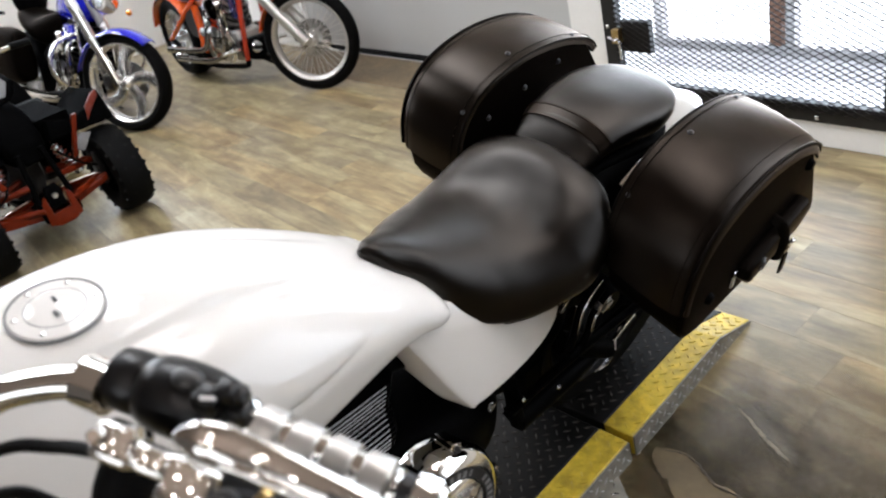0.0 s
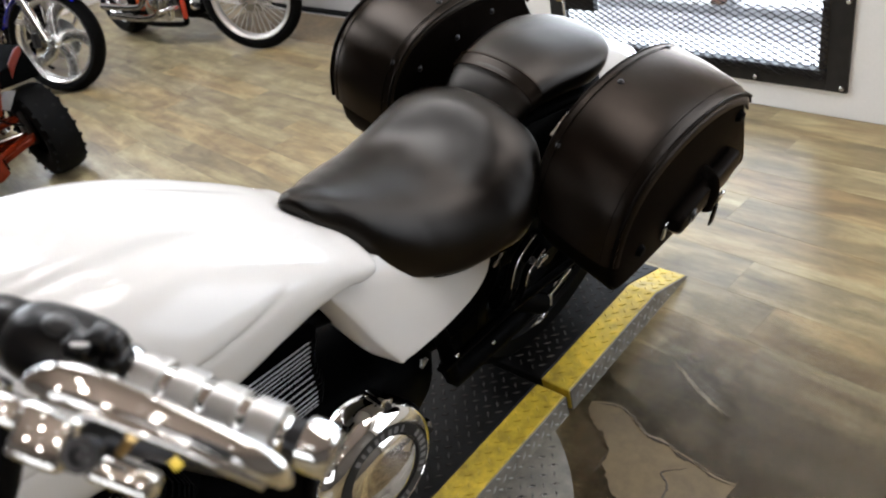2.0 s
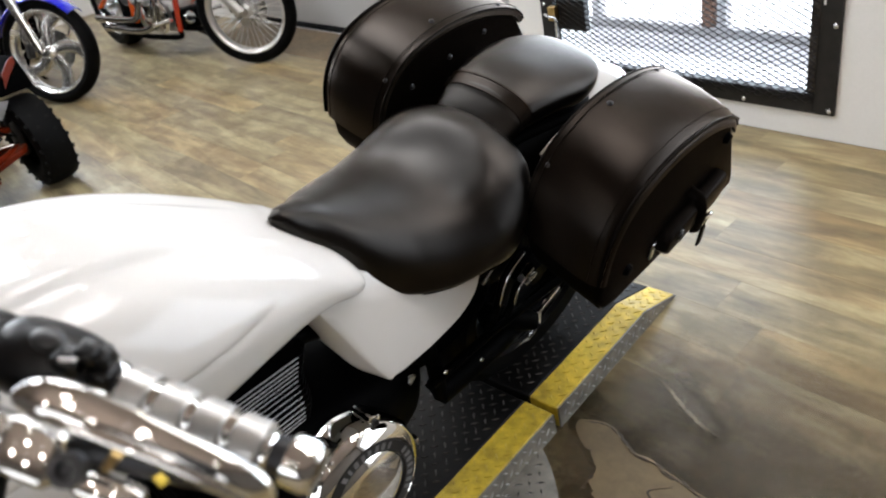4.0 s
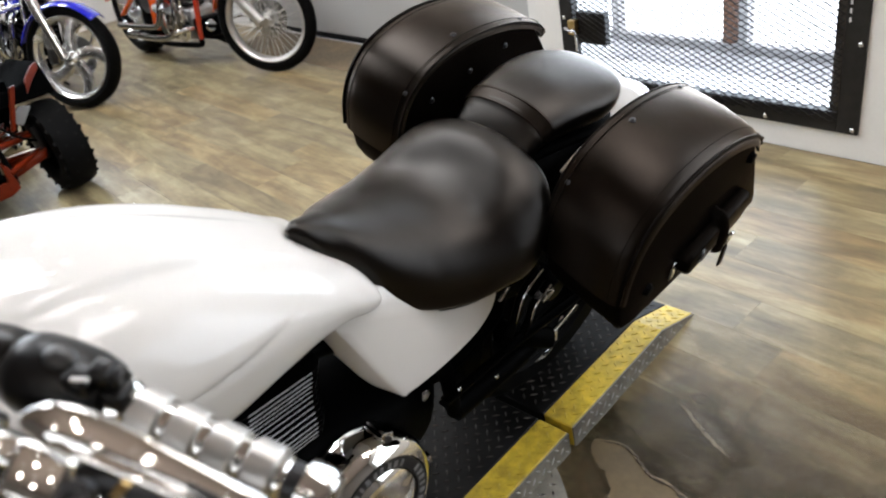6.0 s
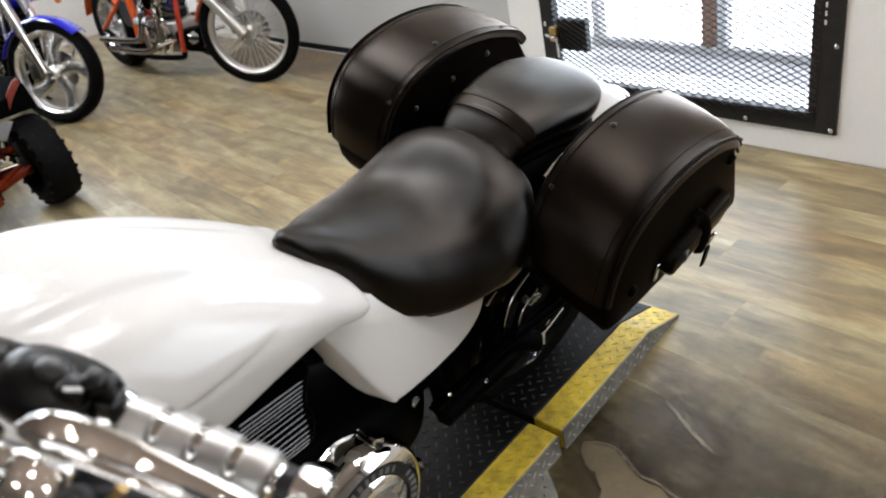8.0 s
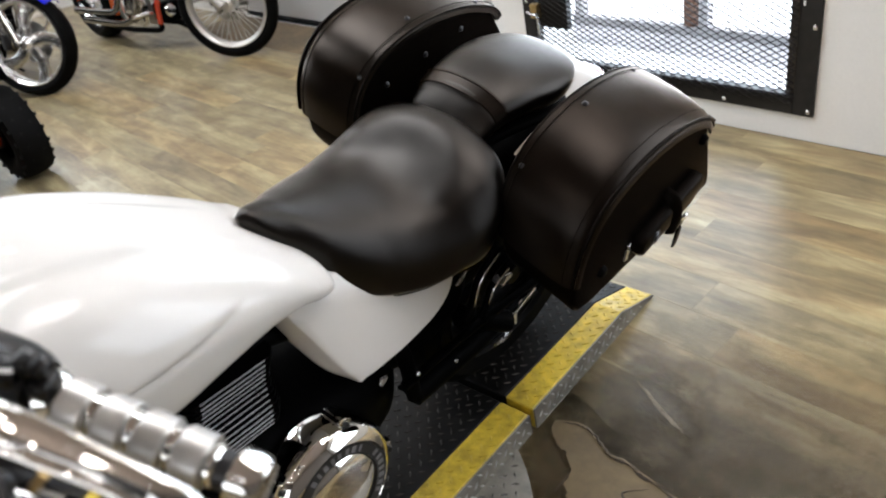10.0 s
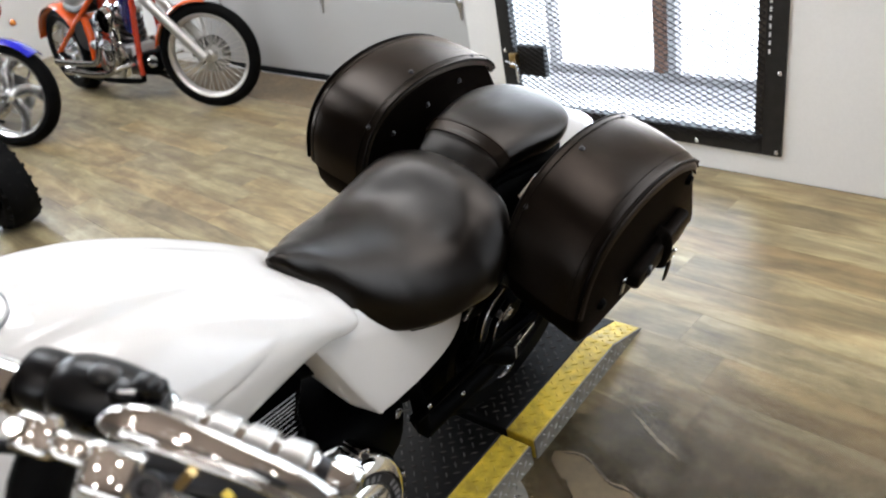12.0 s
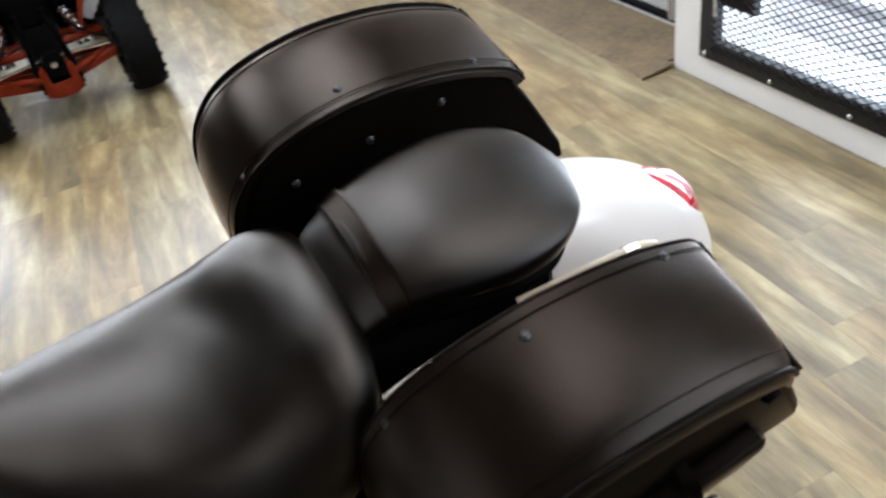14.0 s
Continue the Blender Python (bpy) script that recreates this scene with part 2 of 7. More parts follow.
FLOOR_WOOD = plank_material("wood_plank", ((0.130, 0.098, 0.053), (0.234, 0.187, 0.100), (0.390, 0.331, 0.192)), 0.31)
WALL_PAINT = material("wall_paint", (0.70, 0.69, 0.665), 0.55, vary=0.03, grain=90, coarse=1.2, bump=0.08)
DARK_WALL = material("dark_wall_paint", (0.07, 0.058, 0.047), 0.6, vary=0.1, grain=60, coarse=1.5, bump=0.1)
DOOR_PAINT = material("door_paint", (0.40, 0.40, 0.39), 0.4, vary=0.03, grain=220, coarse=1.5, bump=0.12)
CEIL_PAINT = material("ceiling_paint", (0.215, 0.170, 0.140), 0.85, vary=0.03, bump=0.03)
RUBBER = material("rubber", (0.0022, 0.0022, 0.0023), 0.6, vary=0.3, grain=120, bump=0.2, spec=0.06)
TREAD = material("tread_rubber", (0.007, 0.007, 0.0068), 0.7, vary=0.35, grain=90, bump=0.3, spec=0.07)
BLACK_STEEL = material("black_steel", (0.0012, 0.0012, 0.0013), 0.5, vary=0.35, grain=70, bump=0.1, spec=0.02)
RUST_STEEL = material("rusty_black_steel", (0.05, 0.038, 0.028), 0.55, metal=0.3, vary=0.6, grain=30, coarse=6, bump=0.3)
GATE_STEEL = material("weathered_black_steel", (0.011, 0.010, 0.0095), 0.5, vary=0.5, grain=24, coarse=5, bump=0.15, spec=0.3)
MESH_STEEL = material("expanded_mesh_steel", (0.016, 0.014, 0.013), 0.6, vary=0.3, bump=0, spec=0.15)
LEATHER = hide_material("black_leather", (0.0026, 0.0018, 0.0013), (1.0, 0.86, 0.75), 0.34, 420, 1.265)
VINYL = hide_material("black_vinyl", (0.0016, 0.0013, 0.0011), (1.0, 0.94, 0.88), 0.40, 620, 1.395)
BAG_TRIM = hide_material("black_leather_trim", (0.0022, 0.0017, 0.0014), (0.55, 0.49, 0.44), 0.42, 420, 1.16)
BAG_DARK = hide_material("dark_bag_side", (0.0024, 0.0018, 0.0014), (0.30, 0.26, 0.23), 0.46, 420, 1.08)
WHITE_PAINT = material("pearl_white_paint", (0.546, 0.530, 0.506), 0.5, vary=0.015, grain=600, coarse=2, bump=0.0, coat=0.8, rough_vary=0.03, spec=0.2)
CHROME = material("chrome", (0.84, 0.83, 0.81), 0.04, metal=1.0, vary=0.03, bump=0.0, rough_vary=0.015)
# chrome darkened in its colour against bright reflections of the white wall
DARK_CHROME = material("darkened_chrome", (0.30, 0.29, 0.28), 0.10, metal=1.0, vary=0.15, bump=0.0, rough_vary=0.03)
BRUSHED = material("brushed_alloy", (0.60, 0.60, 0.60), 0.27, metal=1.0, vary=0.08, grain=60, bump=0.03)
POLISHED = material("polished_wheel_alloy", (0.80, 0.80, 0.79), 0.24, metal=0.9, vary=0.05, grain=60, bump=0.02)
SATIN = material("satin_alloy", (0.52, 0.505, 0.48), 0.40, metal=0.85, vary=0.05, grain=90, bump=0.05)
DARK_METAL = material("dark_metal", (0.03, 0.03, 0.032), 0.35, metal=0.6, vary=0.3, grain=50, bump=0.1)
PLATE_BLACK = material("black_tread_plate", (0.007, 0.0065, 0.006), 0.45, metal=0.0, vary=0.4, grain=25, coarse=5, bump=0.1, spec=0.12)
PLATE_WORN = material("worn_black_lugs", (0.050, 0.046, 0.040), 0.42, metal=0.5, vary=0.5, grain=40, coarse=8, bump=0.1)
PLATE_LUG = material("polished_lugs", (0.40, 0.40, 0.385), 0.45, metal=0.6, vary=0.3, grain=40, coarse=8, bump=0.1)
PLATE_BARE = material("bare_tread_plate", (0.20, 0.185, 0.155), 0.55, metal=0.4, vary=0.4, grain=25, coarse=5, bump=0.1)
PLATE_YELLOW = material("worn_yellow_paint", (0.56, 0.405, 0.035), 0.42, vary=0.46, grain=30, coarse=6, bump=0.15)
CREAM = material("cream_paint", (0.42, 0.37, 0.29), 0.45, vary=0.05, bump=0.02, spec=0.3)
RED_LENS = material("red_lens", (0.45, 0.012, 0.03), 0.08, vary=0.1, bump=0, coat=1.0, rough_vary=0.02)
LENS_HIGHLIGHT = material("pale_lens_highlight", (0.72, 0.30, 0.34), 0.08, vary=0.05, bump=0, coat=1.0, rough_vary=0.02)
BLUE_PAINT = material("blue_paint", (0.007, 0.011, 0.42), 0.14, vary=0.08, bump=0, coat=1.0, rough_vary=0.03)
NAVY = material("navy_paint", (0.006, 0.008, 0.06), 0.2, vary=0.1, bump=0, coat=0.6)
ORANGE_PAINT = material("orange_paint", (0.56, 0.078, 0.009), 0.18, vary=0.08, bump=0, coat=1.0, rough_vary=0.03)
FRAME_RED = material("red_orange_frame", (0.42, 0.035, 0.012), 0.25, vary=0.1, bump=0, coat=0.8, rough_vary=0.03)
ATV_RED = material("atv_red_steel", (0.10, 0.0100, 0.0016), 0.34, vary=0.2, bump=0.03, spec=0.15)
GREY_PLASTIC = material("grey_plastic", (0.15, 0.15, 0.154), 0.4, vary=0.1, bump=0.05)
WHITE_PLASTIC = material("white_plastic", (0.7, 0.7, 0.7), 0.4, vary=0.05, bump=0.05)
BLACK_PLASTIC = material("black_plastic", (0.0012, 0.0012, 0.0013), 0.5, vary=0.25, grain=90, bump=0.08, spec=0.02)
ATV_BLACK = hide_material("black_moulded_plastic", (0.0016, 0.0016, 0.0017), (0.16, 0.16, 0.16), 0.30, 300, 1.03)
HOUSING = material("black_housing", (0.0025, 0.0025, 0.0028), 0.30, vary=0.25, grain=160, bump=0.05, spec=0.30)
AMBER = material("amber_lens", (0.75, 0.22, 0.01), 0.12, vary=0.05, bump=0, coat=1.0, rough_vary=0.02)
CONCRETE = material("pale_concrete", (0.52, 0.53, 0.56), 0.8, vary=0.25, grain=30, coarse=3, bump=0.3)
BROWN_POST = material("brown_post", (0.20, 0.10, 0.06), 0.6, vary=0.25, grain=20, bump=0.2)
ALU = material("aluminium_profile", (0.50, 0.50, 0.52), 0.5, metal=0.1, vary=0.1, bump=0.05)
BRASS = material("dull_brass", (0.45, 0.32, 0.14), 0.35, metal=1.0, vary=0.2, bump=0.05)
INK = material("black_ink", (0.01, 0.01, 0.01), 0.4, vary=0.1, bump=0)
DUST_BROWN = material("worn_brown_mat", (0.135, 0.098, 0.054), 0.6, vary=0.4, grain=38, coarse=5, bump=0.3)
LAMP_GLOW = glow_material("lamp_glow", (1.0, 0.90, 0.78), 60.0)
PANEL_GLOW = glow_material("panel_glow", (0.97, 0.99, 1.0), 6.0)
DAY_GLOW = glow_material("overcast_glow", (0.94, 0.97, 1.0), 3.2)

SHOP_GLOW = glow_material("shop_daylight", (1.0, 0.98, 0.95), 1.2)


# ---- mesh helpers ----
def part(name, bm, mat, parent=None, label="", smooth=True, m=None):
    mesh = bpy.data.meshes.new(name)
    bmesh.ops.recalc_face_normals(bm, faces=bm.faces)
    bm.to_mesh(mesh)
    bm.free()
    mesh.materials.append(mat)
    if smooth:
        mesh.shade_smooth()
        mesh.set_sharp_from_angle(angle=radians(38))
    ob = new(name, mesh)
    if parent is not None:
        ob.parent = parent
    if m is not None:
        ob.matrix_basis = m
    if label:
        ob["label"] = label
    return ob


def thing(name, label, category, m=None, group="", kind=""):
    ob = new(name)
    ob.empty_display_size = 0.1
    if m is not None:
        ob.matrix_world = m
    return tagged(ob, label, category, group, kind)


def box(bm, x0, x1, y0, y1, z0, z1, bevel=0.0, seg=2):
    made = bmesh.ops.create_cube(bm, size=1.0, matrix=Matrix.Translation(((x0 + x1) / 2, (y0 + y1) / 2, (z0 + z1) / 2)) @ Matrix.Diagonal((abs(x1 - x0), abs(y1 - y0), abs(z1 - z0), 1)))
    if bevel:
        edges = {e for v in made["verts"] for e in v.link_edges}
        bmesh.ops.bevel(bm, geom=list(edges), offset=bevel, segments=seg, profile=0.5, affect="EDGES")
    return bm


def solid_box(x0, x1, y0, y1, z0, z1, bevel=0.0, seg=2):
    return box(bmesh.new(), x0, x1, y0, y1, z0, z1, bevel, seg)


def spline(points, n):
    """n points along a smooth curve through rows of numbers."""
    pts = np.array(points, float)
    out = []
    for s in np.linspace(0, len(pts) - 1, n):
        i = min(int(s), len(pts) - 2)
        f = s - i
        p0, p1, p2, p3 = pts[max(i - 1, 0)], pts[i], pts[i + 1], pts[min(i + 2, len(pts) - 1)]
        out.append(0.5 * (2 * p1 + (p2 - p0) * f + (2 * p0 - 5 * p1 + 4 * p2 - p3) * f**2 + (3 * p1 - p0 - 3 * p2 + p3) * f**3))
    return np.array(out)


def rings(bm, loops, cap=True, closed=True):
    """A skin over a row of loops of equal count."""
    made = [[bm.verts.new(p) for p in loop] for loop in loops]
    n = len(made[0])
    for a, b in zip(made, made[1:]):
        for i in range(n if closed else n - 1):
            j = (i + 1) % n
            bm.faces.new((a[i], a[j], b[j], b[i]))
    if cap and closed:
        bm.faces.new(made[0])
        bm.faces.new(made[-1])
    return bm


def tube(points, radius, n=None, sides=12, bm=None, flat=1.0):
    """A round bar along a smooth line; radius may be one number or one for each point."""
    bm = bm or bmesh.new()
    n = n or (2 if len(points) == 2 else len(points) * 6)
    radii = np.interp(np.linspace(0, 1, n), np.linspace(0, 1, len(points)), [radius] * len(points) if isinstance(radius, (int, float)) else radius)
    line = [Vector(p) for p in spline(points, n)]
    loops, side = [], None
    for i, p in enumerate(line):
        ahead = (line[min(i + 1, n - 1)] - line[max(i - 1, 0)]).normalized()
        if side is None:
            side = ahead.orthogonal().normalized()
        side = (side - ahead * side.dot(ahead)).normalized()
        up = ahead.cross(side)
        loops.append([p + float(radii[i]) * (math.cos(a) * side + flat * math.sin(a) * up) for a in np.linspace(0, 2 * math.pi, sides, endpoint=False).tolist()])
    return rings(bm, loops)


def lathe(profile, axis_m=None, sides=32, bm=None):
    """A turned solid: rows of (radius, height) round the z axis of the pose axis_m."""
    bm = bm or bmesh.new()
    m = axis_m or Matrix()
    ring = profile[0][0] > 0.002
    if ring and tuple(profile[0]) != tuple(profile[-1]):
        profile = list(profile) + [profile[0]]
    loops = [[m @ Vector((max(r, 1e-4) * math.cos(a), max(r, 1e-4) * math.sin(a), z)) for a in np.linspace(0, 2 * math.pi, sides, endpoint=False)] for r, z in profile]
    return rings(bm, loops, cap=not ring)


def offset_loop(loop, d):
    """A closed plane loop moved inwards by d (counter-clockwise order)."""
    pts = np.array(loop, float)
    ahead, behind = np.roll(pts, -1, 0) - pts, pts - np.roll(pts, 1, 0)
    normal = []
    for a, b in zip(behind, ahead):
        t = a / (np.linalg.norm(a) + 1e-9) + b / (np.linalg.norm(b) + 1e-9)
        t /= np.linalg.norm(t) + 1e-9
        normal.append((-t[1], t[0]))
    return pts + d * np.array(normal)


def slab(loop, depth, rounding, place, steps=4):
    """A plane outline given thickness from 0 to depth, with rounded rims. place(a, b, c) turns outline and depth into a point."""
    loops = []
    for k in range(2 * steps + 2):
        low = k <= steps
        a = math.pi / 2 * (k / steps if low else (2 * steps + 1 - k) / steps)
        c = rounding * (1 - math.cos(a))
        loops.append([place(p[0], p[1], c if low else depth - c) for p in offset_loop(loop, rounding * (1 - math.sin(a)))])
    return rings(bmesh.new(), loops)


# ---- the room ----
WALL_Y, DOOR_Y, LEFT_X, RIGHT_X, BACK_Y = 2.46, 2.70, -8.2, 4.2, -4.4
JAMB_X, GATE_L, GATE_R, GATE_B, GATE_T = -2.20, -2.05, -0.715, 0.10, 2.30


def structure(name, bm, mat, label="", smooth=False):
    return tagged(part(name, bm, mat, label=label, smooth=smooth), kind="structure")


structure("floor", solid_box(LEFT_X - 0.2, RIGHT_X + 0.2, BACK_Y - 0.2, 3.1, -0.20, -0.004), DUST_BROWN, "dark underlay beneath the wood plank floor")
structure("ceiling", solid_box(LEFT_X - 0.2, RIGHT_X + 0.2, BACK_Y - 0.2, 3.6, CEILING, CEILING + 0.15), CEIL_PAINT, "plain beige painted ceiling")
structure("wall_east", solid_box(RIGHT_X, RIGHT_X + 0.2, BACK_Y, WALL_Y, 0, CEILING), DARK_WALL, "dark brown painted wall")
# south wall with an added window, out of view, that carries the flank fill
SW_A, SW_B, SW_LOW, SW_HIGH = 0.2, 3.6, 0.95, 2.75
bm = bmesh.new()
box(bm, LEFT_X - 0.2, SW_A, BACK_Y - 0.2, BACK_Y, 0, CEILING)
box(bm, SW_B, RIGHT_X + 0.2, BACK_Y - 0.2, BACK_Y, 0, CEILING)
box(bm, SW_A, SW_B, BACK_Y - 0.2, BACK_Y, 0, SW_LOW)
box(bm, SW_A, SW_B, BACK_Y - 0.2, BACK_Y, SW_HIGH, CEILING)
structure("wall_south", bm, DARK_WALL, "dark brown painted wall with an added window, out of view")
street = thing("window_3", "added aluminium-framed window, out of view", "window", kind="structure")
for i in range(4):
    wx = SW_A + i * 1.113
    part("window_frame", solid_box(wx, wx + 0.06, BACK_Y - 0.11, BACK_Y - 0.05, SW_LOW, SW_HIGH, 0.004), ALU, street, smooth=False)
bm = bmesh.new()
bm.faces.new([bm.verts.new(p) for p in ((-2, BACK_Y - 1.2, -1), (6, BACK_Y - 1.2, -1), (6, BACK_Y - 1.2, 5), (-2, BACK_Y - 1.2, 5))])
structure("backdrop", bm, SHOP_GLOW, "added glow outside the unseen south window")
# wall with the wide shop window
WIN_A, WIN_B, WIN_LOW, WIN_HIGH = -3.9, 1.9, 2.0, 3.5
bm = bmesh.new()
box(bm, LEFT_X - 0.2, LEFT_X, BACK_Y, WIN_A, 0, CEILING)
box(bm, LEFT_X - 0.2, LEFT_X, WIN_B, DOOR_Y + 0.25, 0, CEILING)
box(bm, LEFT_X - 0.2, LEFT_X, WIN_A, WIN_B, 0, WIN_LOW)
box(bm, LEFT_X - 0.2, LEFT_X, WIN_A, WIN_B, WIN_HIGH, CEILING)
structure("wall_west", bm, WALL_PAINT, "white painted wall with a wide shop window")
shop = thing("window_2", "wide aluminium-framed shop window", "window", kind="structure")
for i in range(5):
    wy = WIN_A + i * 1.435
    part("window_frame", solid_box(LEFT_X - 0.11, LEFT_X - 0.05, wy, wy + 0.06, WIN_LOW, WIN_HIGH, 0.004), ALU, shop, smooth=False)
bm = bmesh.new()
bm.faces.new([bm.verts.new(p) for p in ((LEFT_X - 1.2, -8, -1), (LEFT_X - 1.2, 6, -1), (LEFT_X - 1.2, 6, 5), (LEFT_X - 1.2, -8, 5))])
structure("backdrop", bm, SHOP_GLOW, "blank daylight outside the shop window")
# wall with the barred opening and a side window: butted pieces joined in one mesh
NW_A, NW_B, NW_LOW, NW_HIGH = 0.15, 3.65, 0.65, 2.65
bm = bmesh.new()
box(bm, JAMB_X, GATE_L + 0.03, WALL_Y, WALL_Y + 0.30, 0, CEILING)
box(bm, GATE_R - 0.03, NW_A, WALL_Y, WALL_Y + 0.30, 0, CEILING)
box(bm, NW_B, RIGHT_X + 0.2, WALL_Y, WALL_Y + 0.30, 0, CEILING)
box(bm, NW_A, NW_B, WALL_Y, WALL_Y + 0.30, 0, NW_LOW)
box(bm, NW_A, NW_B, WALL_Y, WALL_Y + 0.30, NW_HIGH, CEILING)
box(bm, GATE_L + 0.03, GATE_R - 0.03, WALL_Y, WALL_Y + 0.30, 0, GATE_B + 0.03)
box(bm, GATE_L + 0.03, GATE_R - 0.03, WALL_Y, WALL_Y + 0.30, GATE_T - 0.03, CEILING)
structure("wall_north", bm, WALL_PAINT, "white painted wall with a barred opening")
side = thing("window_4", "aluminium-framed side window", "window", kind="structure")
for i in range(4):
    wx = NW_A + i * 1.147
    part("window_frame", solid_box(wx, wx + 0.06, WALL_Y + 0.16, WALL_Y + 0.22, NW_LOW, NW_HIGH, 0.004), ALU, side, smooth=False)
# wall that holds the sectional door, set back from the other
bm = bmesh.new()
box(bm, LEFT_X, -5.45, DOOR_Y, DOOR_Y + 0.25, 0, CEILING)
box(bm, -5.45, JAMB_X, DOOR_Y, DOOR_Y + 0.25, 2.66, CEILING)
box(bm, -2.50, JAMB_X, DOOR_Y + 0.002, DOOR_Y + 0.25, 0, 2.66)
structure("wall_north_recess", bm, WALL_PAINT, "white painted wall around the sectional door")

# sectional garage door: stacked panels, hinges, black bottom seal
garage = thing("door_1", "closed off-white sectional garage door with steel hinges", "garage door", kind="structure")
for i in range(5):
    z0 = 0.045 + i * 0.525
    part("panel", solid_box(-5.44, -2.51, DOOR_Y + 0.02, DOOR_Y + 0.06, z0, z0 + 0.521, 0.006, 2), DOOR_PAINT, garage, smooth=False)
part("bottom_seal", tube([(-5.44, DOOR_Y + 0.03, 0.026), (-2.51, DOOR_Y + 0.03, 0.026)], 0.024, sides=10), RUBBER, garage, "black rubber bottom seal")
# pale alloy puts the line of daylight below the seal into the colour
part("threshold", solid_box(-5.45, -2.50, DOOR_Y - 0.07, DOOR_Y + 0.02, 0.0, 0.006), ALU, garage, "thin bare metal threshold strip, coloured pale for reflected daylight", smooth=False)
for hx in (-5.05, -3.77, -2.54):
    for hz in (0.57, 1.095, 1.62):
        bm = bmesh.new()
        lathe([(0.0, -0.003), (0.012, -0.003), (0.012, 0.012), (0, 0.012)], pose(hx, DOOR_Y + 0.012, hz, 90), 10, bm)
        for sgn in (-1, 1):
            loop = [(-0.028, 0.0), (0.028, 0.0), (0.012, 0.03), (0.004, 0.095), (-0.004, 0.095), (-0.012, 0.03)]
            base = [bm.verts.new((hx + a, DOOR_Y + 0.016, hz + sgn * b)) for a, b in loop]
            top = [bm.verts.new((hx + a, DOOR_Y + 0.010, hz + sgn * b)) for a, b in loop]
            bm.faces.new(top)
            for k in range(6):
                bm.faces.new((base[k], base[(k + 1) % 6], top[(k + 1) % 6], top[k]))
        part("hinge", bm, BRUSHED, garage, "small galvanised hinge", smooth=False)
part("track_bracket", solid_box(-2.535, -2.505, DOOR_Y - 0.012, DOOR_Y + 0.012, 0.03, 0.20, 0.003), BRUSHED, garage, "galvanised track bracket", smooth=False)
# sloped mat in front of the garage door
bm = bmesh.new()
MAT_ROWS = [(-5.40, 0.0), (-4.2, 0.0), (-3.2, 0.001), (-2.55, 0.002), (-2.36, 0.004), (-2.26, 0.009), (-2.19, 0.015)]
loops = []
for mx, lift in spline(MAT_ROWS, 40).tolist():
    back = 2.695 if mx < -2.23 else 2.452
    loops.append([(mx, 2.300, 0.001), (mx, 2.304, 0.004 + 0.2 * lift), (mx, 2.36, 0.006 + 0.5 * lift), (mx, back - 0.01, 0.008 + lift), (mx, back, 0.007 + lift), (mx, back, 0.002 + 0.8 * lift), (mx, 2.36, 0.001 + 0.3 * lift)])
rings(bm, loops)
tagged(part("door_mat", bm, DUST_BROWN), "thin worn brown mat lying along the garage door", "mat")

# security gate with expanded metal
gate = thing("security_gate", "black steel gate with diamond mesh bolted over a bright opening", "gate")
F = 0.075
bm = bmesh.new()
y0, y1 = WALL_Y - 0.012, WALL_Y + 0.028
box(bm, GATE_L, GATE_L + F, y0, y1, GATE_B, GATE_T, 0.003)
box(bm, GATE_R - F, GATE_R, y0, y1, GATE_B, GATE_T, 0.003)
box(bm, GATE_L + F, GATE_R - F, y0 + 0.001, y1, GATE_B, GATE_B + F, 0.003)
box(bm, GATE_L + F, GATE_R - F, y0 + 0.001, y1, GATE_T - F, GATE_T, 0.003)
part("gate_frame", bm, GATE_STEEL, gate, smooth=False)
bm = bmesh.new()
box(bm, GATE_R - F - 0.035, GATE_R - F - 0.004, y0 + 0.012, y1 + 0.03, GATE_B + F + 0.002, GATE_T - F - 0.002, 0.003)
part("hinge_post", bm, RUST_STEEL, gate, "rusted brown angle iron", smooth=False)
# solid white bars: daylight through the punched slots, put into their colour
bm = bmesh.new()
for i in range(60):
    z = GATE_B + 0.4 + i * 0.03
    if z < GATE_T - 0.1:
        box(bm, GATE_R - F + 0.012, GATE_R - F + 0.018, y0 - 0.002, y0 + 0.002, z, z + 0.016)
part("slot_light_row", bm, WHITE_PLASTIC, gate, "row of white bars for daylight in punched slots", smooth=False)
BOLTS = [(-2.019 + 0.3215 * i, GATE_B + 0.019) for i in range(5)] + [(x, GATE_B + 0.019 + 0.31 * k) for x in (-2.025, -0.733) for k in range(1, 7)]
bolt = None
for bx, bz in BOLTS:
    if bolt is None:
        bolt = part("bolt", lathe([(0, 0.006), (0.006, 0.005), (0.009, 0.002), (0.009, -0.002), (0, -0.002)], pose(0, 0, 0, 90), 10), BRUSHED, gate, "bright steel bolt head")
        bolt.location = (bx, y0, bz)
    else:
        b = new("bolt", bolt.data)
        b.parent, b.location, b["label"] = gate, (bx, y0, bz), "bright steel bolt head"
